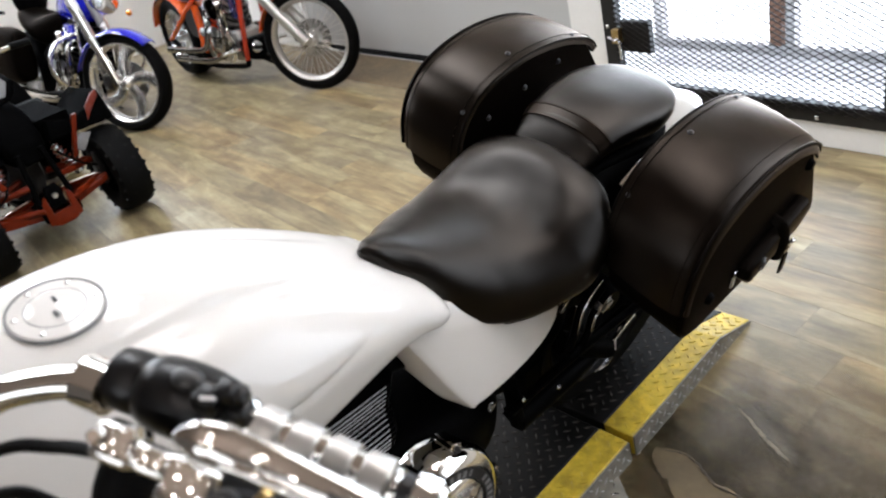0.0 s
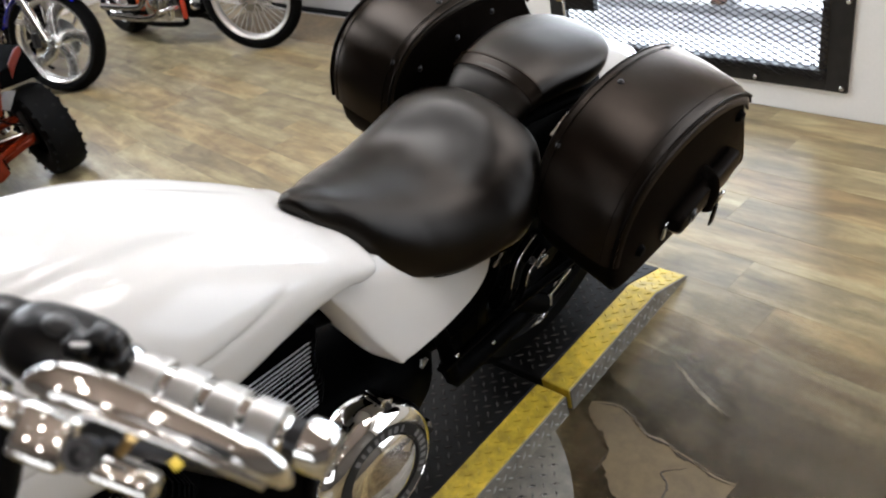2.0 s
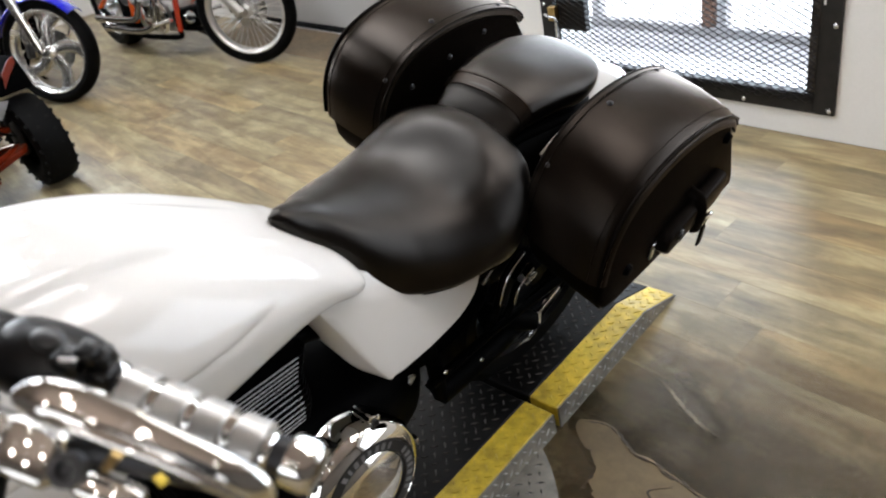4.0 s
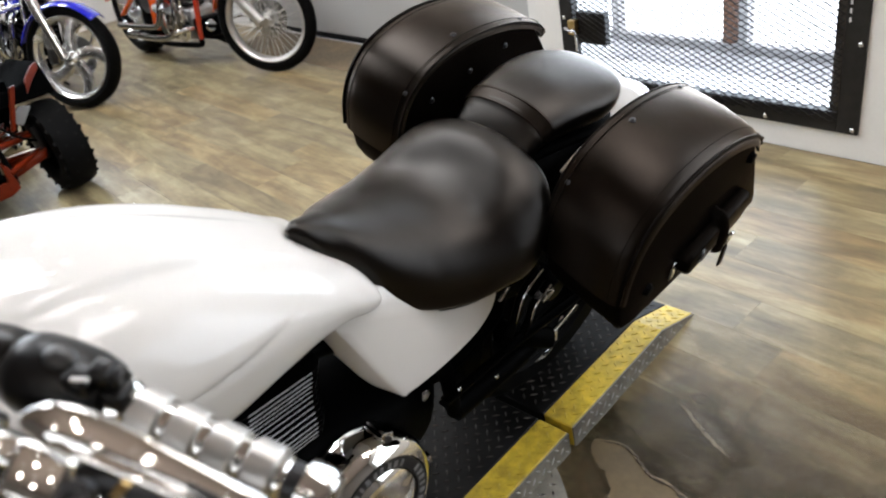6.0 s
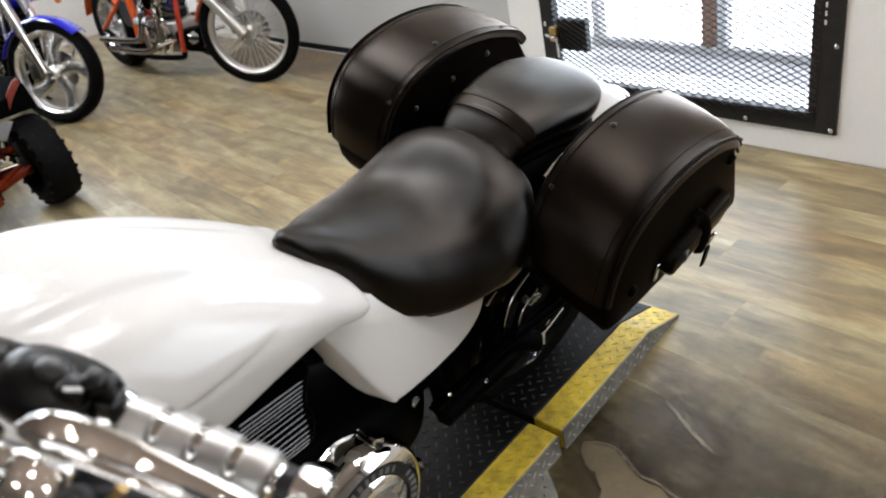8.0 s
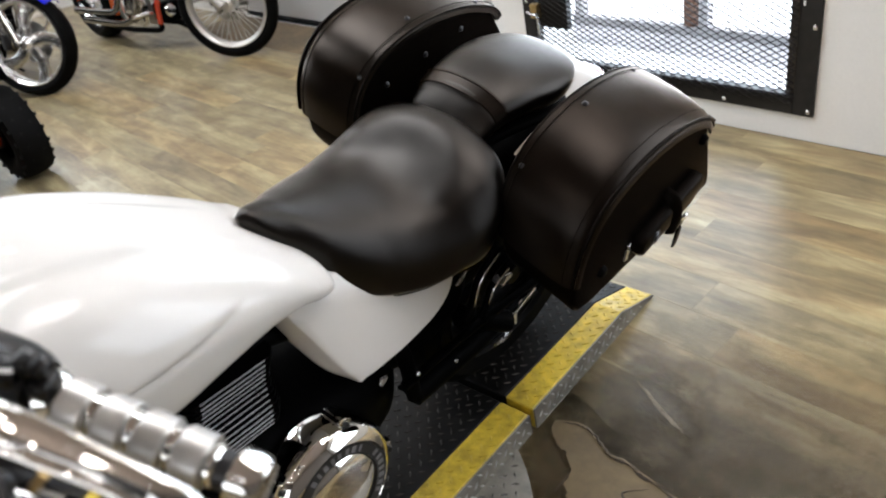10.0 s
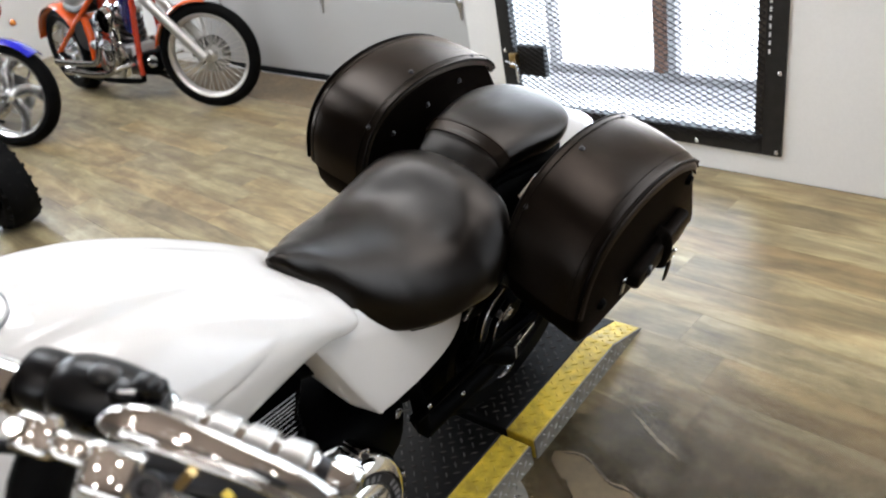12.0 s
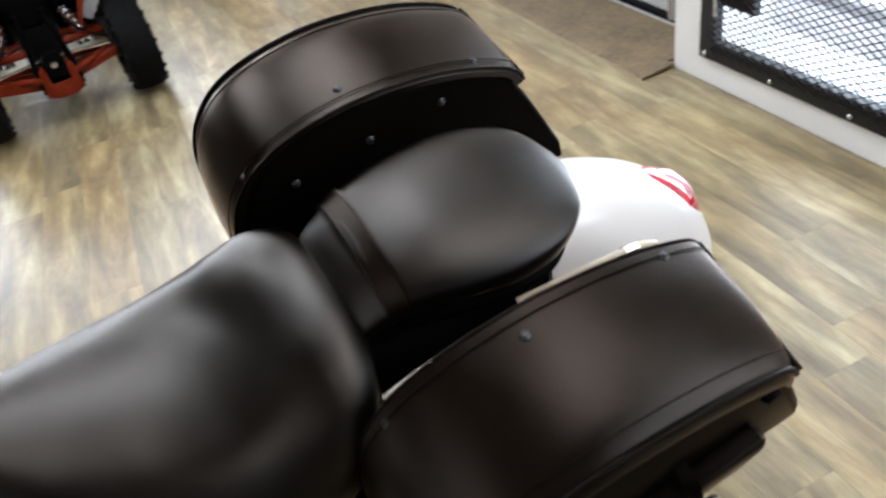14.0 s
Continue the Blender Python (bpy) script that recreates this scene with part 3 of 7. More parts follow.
# expanded metal: zigzag strands with thickness
X0, X1, Z0, Z1, MESH_Y = GATE_L + F - 0.012, GATE_R - F + 0.01, GATE_B + F - 0.036, GATE_T - F + 0.03, WALL_Y - 0.019
PX, PZ = 0.046, 0.0235
verts, faces = [], []
nx, nz = int((X1 - X0) / (PX / 2)), int((Z1 - Z0) / PZ)
for r in range(nz):
    for up in (0, 1):
        for i in range(nx):
            flip = (i + up) % 2
            xa, xb = X0 + i * PX / 2, X0 + (i + 1) * PX / 2
            za = Z0 + r * PZ + (0 if flip else PZ / 2) + up * PZ / 2 * 0
            zb = Z0 + r * PZ + (PZ / 2 if flip else 0)
            if up:
                za, zb = Z0 + r * PZ + PZ - (0 if flip else PZ / 2), Z0 + r * PZ + PZ - (PZ / 2 if flip else 0)
                za, zb = (Z0 + r * PZ + (PZ if not flip else PZ / 2)), (Z0 + r * PZ + (PZ / 2 if not flip else PZ))
            w = 0.0017
            k = len(verts)
            verts += [(xa, MESH_Y, za - w), (xb, MESH_Y, zb - w), (xb, MESH_Y, zb + w), (xa, MESH_Y, za + w), (xa, MESH_Y + 0.005, za - w), (xb, MESH_Y + 0.005, zb - w), (xb, MESH_Y + 0.005, zb + w), (xa, MESH_Y + 0.005, za + w)]
            faces += [(k, k + 1, k + 2, k + 3), (k + 5, k + 4, k + 7, k + 6), (k + 3, k + 2, k + 6, k + 7), (k + 1, k, k + 4, k + 5)]
mesh = bpy.data.meshes.new("diamond_mesh")
mesh.from_pydata(verts, [], faces)
mesh.materials.append(MESH_STEEL)
ob = tagged(new("diamond_mesh", mesh), "black expanded metal diamonds", kind="stuff")
ob.parent = gate
# lock box and latch
part("lock_box", solid_box(-1.960, -1.80, y0 + 0.004, y1 - 0.004, 0.315, 0.455, 0.004), GATE_STEEL, gate, "dark steel lock box", smooth=False)
part("latch", tube([(-2.01, y0 - 0.02, 0.385), (-1.955, y0 - 0.045, 0.385), (-1.925, y0 - 0.05, 0.382), (-1.92, y0 - 0.05, 0.30)], 0.006, sides=8), BRUSHED, gate, "bent bare steel latch rod")
part("latch_plate", solid_box(-1.985, -1.945, y0 - 0.028, y0 + 0.004, 0.36, 0.425, 0.004), BRASS, gate, "dull latch plate", smooth=False)

# the space behind the gate: pale sill, glazed frames, overcast glare
structure("ground", solid_box(-3.4, 1.2, WALL_Y + 0.30, 3.20, -0.2, 0.095), CONCRETE, "pale rough concrete sill outside the gate")
glazing = thing("window_1", "glazed frames behind the gate, washed out by daylight", "window", kind="structure")
BY = 3.08
for px, w, mat in ((-2.27, 0.05, ALU), (-1.62, 0.06, BROWN_POST), (-1.54, 0.045, ALU), (-0.80, 0.05, ALU), (-2.9, 0.06, ALU), (0.0, 0.06, ALU)):
    part("mullion", solid_box(px, px + w, BY, BY + 0.06, 0.135, 2.6, 0.004), mat, glazing, smooth=False)
part("bottom_rail", solid_box(-3.2, 1.0, BY + 0.002, BY + 0.05, 0.095, 0.135, 0.003), ALU, glazing, smooth=False)
part("top_rail", solid_box(-3.2, 1.0, BY + 0.002, BY + 0.05, 2.601, 2.66, 0.003), ALU, glazing, smooth=False)
bm = bmesh.new()
bm.faces.new([bm.verts.new(p) for p in ((-8, 3.8, -1), (6, 3.8, -1), (6, 3.8, 6), (-8, 3.8, 6))])
structure("backdrop", bm, DAY_GLOW, "blank overcast glare outside the window")

# hanging lamps
lamp = None
for lx, ly in LAMP_SPOTS:
    if lamp is None:
        lamp = thing("hanging_lamp", "glowing opal globe lamp hanging from the ceiling", "ceiling lamp", pose(lx, ly, CEILING), "hanging lamps")
        drop = LAMP_Z - CEILING
        part("canopy", lathe([(0, 0), (0.05, 0), (0.05, -0.012), (0.02, -0.03), (0, -0.03)], sides=20), WHITE_PLASTIC, lamp)
        part("cord", tube([(0, 0, -0.02), (0, 0, drop + 0.16)], 0.005, sides=8), BLACK_PLASTIC, lamp)
        part("socket", lathe([(0, drop + 0.18), (0.02, drop + 0.18), (0.028, drop + 0.036), (0, drop + 0.036)], sides=20), WHITE_PLASTIC, lamp)
        globe = part("globe", lathe([(0, drop + 0.042)] + [(0.042 * math.sin(a), drop + 0.042 * math.cos(a)) for a in np.linspace(0.2, 3.0, 12).tolist()] + [(0, drop - 0.042)], sides=24), LAMP_GLOW, lamp, "glowing opal globe")
        globe.visible_shadow = False
    else:
        twin = copy_thing(lamp, pose(lx, ly, CEILING))
        for piece in twin.children:
            piece.visible_shadow = not piece.name.startswith("globe")

panel = None
for lx, ly in PANEL_SPOTS:
    if panel is None:
        panel = thing("light_panel", "flat white ceiling light panel with a glowing diffuser", "ceiling lamp", pose(lx, ly, CEILING), "light panels")
        part("frame", solid_box(-0.80, 0.80, -0.50, 0.50, -0.07, -0.001, 0.006), WHITE_PLASTIC, panel, smooth=False)
        part("diffuser", solid_box(-0.75, 0.75, -0.45, 0.45, -0.078, -0.071), PANEL_GLOW, panel, "glowing diffuser", smooth=False)
    else:
        copy_thing(panel, pose(lx, ly, CEILING))


# ---- the turntable platform under the white motorcycle ----
DIR = 5.74
plat_m = pose(-0.621, 0.788, 0, 0, 0, DIR)  # x: outwards to the visible edge at 0, y: towards the bike's tail
platform = thing("display_platform", "black diamond-plate motorcycle platform with yellow edges", "platform", plat_m)
TOP, YW, WID = 0.066, 0.083, 0.62


def wedge(x0, x1, ya, yb, yc, name, mat, label):
    """A plate along y from ya, level to yb and down to the floor at yc."""
    bm = bmesh.new()
    side = [(ya, 0.002), (yc, 0.002), (yc, 0.008), (yb, TOP), (ya, TOP)]
    loops = [[(x, y, z) for y, z in side] for x in (x0, x1)]
    rings(bm, loops)
    bmesh.ops.bevel(bm, geom=[e for e in bm.edges], offset=0.0025, segments=1, affect="EDGES")
    return part(name, bm, mat, platform, label, smooth=False)


BEND, END = 0.43, 0.60
wedge(-WID + YW, -YW - 0.001, 0.009, BEND, END, "deck", PLATE_BLACK, "worn black diamond-plate deck")
wedge(-WID + YW, -YW - 0.001, -1.9, -0.009, -0.0085, "deck", PLATE_BLACK, "worn black diamond-plate deck")
for xa in (-YW, -WID):
    wedge(xa, xa + YW - 0.001, 0.009, BEND, END, "edge_strip", PLATE_YELLOW, "scuffed yellow edge strip")
    wedge(xa, xa + YW - 0.001, -1.9, -0.009, -0.0085, "edge_strip", PLATE_YELLOW, "scuffed yellow edge strip")
    xs = 0.0012 if xa == -YW else -WID - 0.0032
    for ya, yb, yc in ((0.009, BEND, END), (-1.9, -0.009, -0.0085)):
        wedge(xs, xs + 0.002, ya, yb, yc, "side_plate", PLATE_BARE, "bare diamond-plate side")


def lugs(name, mat, rows, parent, label, tilt=0.0, height=0.0026):
    """Raised diamond bars, alternately turned, as one mesh."""
    vs, fs = [], []
    for x, y, z, angle, normal_x, slope in rows:
        c, s = math.cos(angle), math.sin(angle)
        k = len(vs)
        for a, b, h in ((-0.0112, 0, 0), (0, -0.0029, 0), (0.0112, 0, 0), (0, 0.0029, 0), (-0.006, 0, height), (0, -0.0015, height), (0.006, 0, height), (0, 0.0015, height)):
            p, q = a * c - b * s, a * s + b * c
            if normal_x:
                vs.append((x + normal_x * h, y + p, z + q))
            else:
                vs.append((x + p, y + q, z + h - slope * q))
        fs += [(k, k + 1, k + 5, k + 4), (k + 1, k + 2, k + 6, k + 5), (k + 2, k + 3, k + 7, k + 6), (k + 3, k, k + 4, k + 7), (k + 4, k + 5, k + 6, k + 7)]
    mesh = bpy.data.meshes.new(name)
    mesh.from_pydata(vs, [], fs)
    mesh.materials.append(mat)
    ob = tagged(new(name, mesh), label, kind="stuff")
    ob.parent = parent
    return ob


def lug_grid(x0, x1, y0, y1, inside=None):
    rows, pitch = [], 0.0183
    for i in range(int((x1 - x0) / pitch)):
        for j in range(int((y1 - y0) / pitch)):
            x, y = x0 + (i + 0.5) * pitch, y0 + (j + 0.5) * pitch
            z, slope = TOP, 0.0
            if y > BEND:
                slope = (TOP - 0.008) / (END - BEND)
                z = TOP - (y - BEND) * slope
            if y > END - 0.012 or abs(y) < 0.015 or (i + j) % 2 or (inside and not inside(x, y)):
                continue
            rows.append((x, y, z + 0.0004, radians(45 if i % 2 else -45), 0, slope))
    return rows


lugs("raised_bar", PLATE_WORN, lug_grid(-WID + YW, -YW - 0.006, -1.88, END), platform, "raised bars of the black plate")
lugs("raised_bar", PLATE_YELLOW, lug_grid(-YW + 0.004, 0, -1.88, END) + lug_grid(-WID + 0.003, -WID + YW, -1.88, END), platform, "raised bars of the yellow plate")
side_rows = []
for j in range(int((END + 1.88) / 0.0183)):
    for i in range(3):
        y, z = -1.88 + (j + 0.5) * 0.0183, 0.015 + i * 0.0183
        limit = TOP if y < BEND else TOP - (y - BEND) * (TOP - 0.008) / (END - BEND)
        if z + 0.009 < limit and abs(y) > 0.016 and (i + j) % 2:
            side_rows.append((0.0033, y, z, radians(45 if i % 2 else -45), 1, 0))
lugs("raised_bar", PLATE_LUG, side_rows, platform, "raised bars of the bare side plate", height=0.0024)

turntable = thing("turntable_disc", "round bare diamond-plate disc lying under the platform", "turntable", pose(-0.865, 0.225, 0))
TR = 0.555
part("disc", lathe([(0, 0.001), (TR, 0.001), (TR, 0.007), (TR - 0.004, 0.009), (0, 0.009)], sides=96), PLATE_BARE, turntable)
rows = []
for i in range(-31, 31):
    for j in range(-31, 31):
        x, y = (i + 0.5) * 0.0183, (j + 0.5) * 0.0183
        # the platform hides the middle: keep the bars beside it
        px = (x - 0.244) * math.cos(radians(-DIR)) - (y - 0.563) * math.sin(radians(-DIR))
        if x * x + y * y < (TR - 0.015) ** 2 and px > 0.008 and (i + j) % 2:
            rows.append((x, y, 0.0092, radians(45 if i % 2 else -45), 0, 0))
lugs("raised_bar", BRUSHED, rows, turntable, "raised bars of the bare plate", height=0.0026)


# ---- the white motorcycle: x to its left, y to its tail, z up along the leaning frame ----
bike_m = Matrix.Translation((-0.834, 0, 0.067)) @ Matrix.Rotation(radians(4), 4, "Z") @ Matrix.Rotation(radians(16), 4, "Y")
bike = thing("white_motorcycle", "pearl white cruiser motorcycle leaning on the diamond-plate platform", "motorcycle", bike_m)


def shell(stations, n=44, m=40, e_top=2.2, e_low=2.2, shape=None):
    """A body along y. Stations: y, half width, top, height of the widest line, bottom. shape(x, y, z) moves single points."""
    loops = []
    for y, w, top, mid, bottom in spline(stations, n).tolist():
        w = max(w, 0.002)
        loop = []
        for a in np.linspace(0, 2 * math.pi, m, endpoint=False).tolist():
            c, s = math.cos(a), math.sin(a)
            e, r = (e_top, top - mid) if s >= 0 else (e_low, mid - bottom)
            p = (w * math.copysign(abs(c) ** (2 / e), c), y, mid + r * math.copysign(abs(s) ** (2 / e), s))
            loop.append(shape(*p) if shape else p)
        loops.append(loop)
    return rings(bmesh.new(), loops)


def bell(d, width):
    return math.exp(-((d / width) ** 2))


# fuel tank with a raised flank line and two hollows on top
def tank_form(x, y, z):
    side = abs(x)
    ridge = 0.880 + 0.02 * min(1, max(0, (0.15 - y) / 0.25))
    fade = max(0.0, min(1.0, (0.20 - y) / 0.16))
    if side > 0.09:
        d = z - ridge
        step = 1 / (1 + math.exp(-d / 0.0032))
        x += math.copysign(fade * (0.0085 * step * bell(d, 0.06) - 0.004 * (1 - step)), x)
    rim = 0.052 + max(0, 0.16 - y) * 0.12
    if z > 0.86:
        d = side - rim
        z -= max(0.0, min(1.0, (0.25 - y) / 0.16)) * 0.007 * bell(d - 0.010, 0.03) * (1 / (1 + math.exp(-d / 0.0028)))
    return (x, y, z)


TANK = [(-0.44, 0.05, 0.98, 0.90, 0.84), (-0.38, 0.12, 1.03, 0.88, 0.79), (-0.28, 0.165, 1.055, 0.87, 0.76), (-0.16, 0.182, 1.055, 0.87, 0.75), (-0.06, 0.186, 1.035, 0.865, 0.75), (0.04, 0.182, 0.995, 0.86, 0.757), (0.13, 0.170, 0.942, 0.845, 0.768), (0.20, 0.157, 0.893, 0.825, 0.772), (0.255, 0.145, 0.852, 0.80, 0.764), (0.290, 0.139, 0.823, 0.778, 0.750), (0.315, 0.133, 0.803, 0.768, 0.744), (0.328, 0.124, 0.789, 0.763, 0.745), (0.336, 0.106, 0.777, 0.760, 0.749), (0.339, 0.08, 0.768, 0.759, 0.752)]
part("tank", shell(TANK, 130, 220, 2.25, 3.0, tank_form), WHITE_PAINT, bike, "pearl white fuel tank with flowing creases")
# flush filler cap with six screws
cap_m = Matrix.Translation((0.010, -0.141, 1.052)) @ Matrix.Rotation(radians(1), 4, "Y") @ Matrix.Rotation(radians(-7), 4, "X")
cap = part("filler_cap", lathe([(0, 0.0035), (0.029, 0.0035), (0.0305, 0.003), (0.0312, 0.0015), (0.0320, 0.003), (0.047, 0.002), (0.049, 0.0), (0.050, -0.006), (0.050, -0.03), (0, -0.03)], cap_m, 56), WHITE_PAINT, bike, "flush round white filler cap")
part("gasket_ring", lathe([(0.0492, -0.003), (0.0506, -0.003), (0.0506, 0.0016), (0.0492, 0.0016)], cap_m, 56), GREY_PLASTIC, cap, "thin grey gasket line")
part("gasket_ring", lathe([(0.0304, 0.001), (0.0316, 0.001), (0.0316, 0.0030), (0.0304, 0.0030)], cap_m, 56), GREY_PLASTIC, cap, "thin grey gasket line")
for i in range(6):
    a = radians(60 * i + 20)
    part("screw", lathe([(0, 0.0040), (0.002, 0.0038), (0.0034, 0.002), (0, 0.001)], cap_m @ Matrix.Translation((0.0405 * math.cos(a), 0.0405 * math.sin(a), 0)), 10), BRUSHED, cap)
for dx, dy in ((-0.012, 0.004), (0.012, -0.004)):
    bm = bmesh.new()
    box(bm, dx - 0.005, dx + 0.005, dy - 0.002, dy + 0.002, 0.003, 0.0055, 0.0012)
    bm.transform(cap_m)
    part("finger_slot", bm, DARK_METAL, cap)


# seats
def ease(v):
    v = max(0.0, min(1.0, v))
    return v * v * (3 - 2 * v)


def seat_form(x, y, z):
    """A level pad that steps up in a crescent to the roll behind it."""
    rho = math.hypot(x, y - 0.515)
    high, rear = ease((z - 0.755) / 0.04), ease((y - 0.43) / 0.15)
    x += 0.014 * max(0.0, min(1.0, (y - 0.44) / 0.14))
    return (x, y, z + high * rear * (0.0145 * ease((rho - 0.078) / 0.078) - 0.0085))


SEAT = [(0.2603, 0.0051, 0.8631, 0.8572, 0.850), (0.2809, 0.0285, 0.8658, 0.8321, 0.815), (0.319, 0.0668, 0.8529, 0.7591, 0.7274), (0.3606, 0.1144, 0.8335, 0.7205, 0.6977), (0.4196, 0.1508, 0.8131, 0.6911, 0.667), (0.4896, 0.1747, 0.7977, 0.6854, 0.6492), (0.5501, 0.1862, 0.7982, 0.6987, 0.6452), (0.6132, 0.1892, 0.8152, 0.7176, 0.6302), (0.6625, 0.173, 0.8269, 0.7477, 0.656), (0.7022, 0.1344, 0.8265, 0.7718, 0.7102), (0.7251, 0.0785, 0.8086, 0.7718, 0.7345), (0.7350, 0.0219, 0.7898, 0.7699, 0.7539)]
seat = part("seat", shell(SEAT, 120, 110, 2.05, 3.2, seat_form), VINYL, bike, "smooth black vinyl rider's seat with a dished middle")
part("seat_pan", shell([(y, max(w - 0.012, 0.004), lo + 0.012, lo + 0.004, lo - 0.012) for y, w, t, mid, lo in SEAT[2:-1]], 40, 40), BLACK_PLASTIC, seat)
part("seat_bracket", tube([(0.060, 0.722, 0.80), (0.066, 0.742, 0.79), (0.068, 0.755, 0.778)], 0.005, sides=8), CHROME, seat, "small chrome bracket between the seats")
PILLION = [(0.69, 0.0471, 0.7932, 0.7792, 0.756), (0.705, 0.0798, 0.8212, 0.7992, 0.7594), (0.7319, 0.0907, 0.8501, 0.8186, 0.7734), (0.7684, 0.0958, 0.8686, 0.8313, 0.7834), (0.8353, 0.1099, 0.8774, 0.8369, 0.7859), (0.9061, 0.1196, 0.8742, 0.8336, 0.7821), (0.9657, 0.1088, 0.8663, 0.8353, 0.7795), (1.0122, 0.0757, 0.854, 0.8358, 0.7758), (1.0369, 0.0245, 0.8375, 0.8300, 0.7813)]


def pillion_form(x, y, z):
    front = 1 - ease((y - 0.742) / 0.010)
    return (x * (1 - 0.02 * front), y, z - 0.006 * front * ease((z - 0.785) / 0.02))


pillion = part("pillion_seat", shell(PILLION, 120, 80, 2.1, 2.4, pillion_form), VINYL, bike, "rounded black vinyl passenger seat")
rows = spline(PILLION, 120).tolist()


def band(y_mid, half, lift):
    """A flat strap across the passenger seat."""
    loops = []
    for dy, up in ((-half, 0.0), (-half, lift), (half, lift), (half, 0.0)):
        y, w, top, mid, bottom = min(rows, key=lambda r: abs(r[0] - y_mid - dy))
        loop = []
        for a in np.linspace(-0.15, math.pi + 0.15, 40).tolist():
            c, s = math.cos(a), math.sin(a)
            z = mid + (top - mid) * math.copysign(abs(s) ** (2 / 2.1), s)
            loop.append(pillion_form((w + up) * math.copysign(abs(c) ** (2 / 2.1), c), y, z + up))
        loops.append(loop)
    return rings(bmesh.new(), loops + loops[:1], cap=False, closed=False)


part("strap", band(0.760, 0.0135, 0.0028), LEATHER, pillion, "black vinyl strap across the seat")
part("stitch_seam", band(0.7705, 0.0012, 0.0036), LEATHER, pillion)
part("pillion_base", shell([(y, max(w - 0.01, 0.004), lo + 0.012, lo - 0.004, lo - 0.03) for y, w, t, mid, lo in PILLION[1:-1]], 30, 30), BLACK_PLASTIC, pillion)


# rear fender and tail lamp
def arch(cy, cz, r, half, a0, a1, crown, thick=0.006, n=40, m=18, power=2.6):
    loops = []
    for a in np.linspace(radians(a0), radians(a1), n).tolist():
        loop = []
        for inner in (0, 1):
            for k in np.linspace(-1, 1, m).tolist():
                k = -k if inner else k
                rr = r - crown * abs(k) ** power - (thick if inner else 0)
                loop.append((k * (half - (thick if inner else 0)), cy + rr * math.cos(a), cz + rr * math.sin(a)))
        loops.append(loop)
    return rings(bmesh.new(), loops)


FY, FZ, FR = 0.895, 0.315, 0.512
fender = part("rear_fender", arch(FY, FZ, FR, 0.112, 4, 80, 0.13, n=60, m=30), WHITE_PAINT, bike, "pearl white rear fender")


def lens(half, a0, a1, lift):
    loops = []
    for a in np.linspace(radians(a0), radians(a1), 26).tolist():
        k = (a - radians(a0)) / radians(a1 - a0)
        w = half * math.sin(math.pi * min(1, max(0.0, 0.03 + 0.94 * k))) ** 0.55 * (0.72 + 0.4 * (1 - k))
        loop = []
        for j in np.linspace(-1, 1, 13).tolist():
            x = j * w
            rr = FR - 0.13 * (abs(x) / 0.112) ** 2.6 + lift * (1 - abs(j) ** 4) * abs(math.sin(math.pi * k)) ** 0.4 - 0.001
            loop.append((x, FY + rr * math.cos(a), FZ + rr * math.sin(a)))
        loops.append(loop)
    return rings(bmesh.new(), loops, cap=False, closed=False)


tail = part("tail_lamp", lens(0.042, 31, 54, 0.010), RED_LENS, bike, "slim red tail lamp set in the fender")
# the highlight on the red lens, painted as a pale centre
part("lens_highlight", lens(0.027, 35, 51, 0.0165), LENS_HIGHLIGHT, tail, "pale centre of the lamp, its highlight put into the colour")
# slim signal lamp with a mount between seat and bag
part("fender_rail", tube([(0.115, 0.90, 0.775), (0.128, 1.0, 0.79), (0.125, 1.075, 0.775), (0.12, 1.11, 0.752)], [0.004, 0.005, 0.005, 0.004], sides=12), CREAM, bike, "cream rail beside the fender")
part("rail_clip", tube([(0.127, 1.045, 0.784), (0.125, 1.068, 0.778)], 0.0062, sides=12), CHROME, bike)
part("bag_rail", tube([(0.172, 0.70, 0.826), (0.172, 0.76, 0.849), (0.170, 0.86, 0.860), (0.168, 0.95, 0.852)], 0.0035, sides=8), CHROME, bike, "thin chrome rail")
part("under_seat_box", shell([(0.60, 0.06, 0.76, 0.70, 0.60), (0.66, 0.105, 0.775, 0.70, 0.58), (0.80, 0.118, 0.79, 0.72, 0.60), (0.93, 0.112, 0.79, 0.74, 0.64), (0.97, 0.06, 0.77, 0.74, 0.68)], 24, 24, 3, 3), BLACK_PLASTIC, bike)

# saddlebags
BAG = [(1.105, 0.808), (1.085, 0.832), (1.04, 0.853), (0.98, 0.871), (0.91, 0.881), (0.84, 0.881), (0.77, 0.868), (0.715, 0.843), (0.678, 0.802), (0.660, 0.75), (0.657, 0.69), (0.668, 0.63), (0.692, 0.59), (0.74, 0.575), (0.90, 0.578), (1.05, 0.585), (1.17, 0.588), (1.212, 0.60), (1.205, 0.64), (1.165, 0.71), (1.13, 0.77)]
LID_N = 11


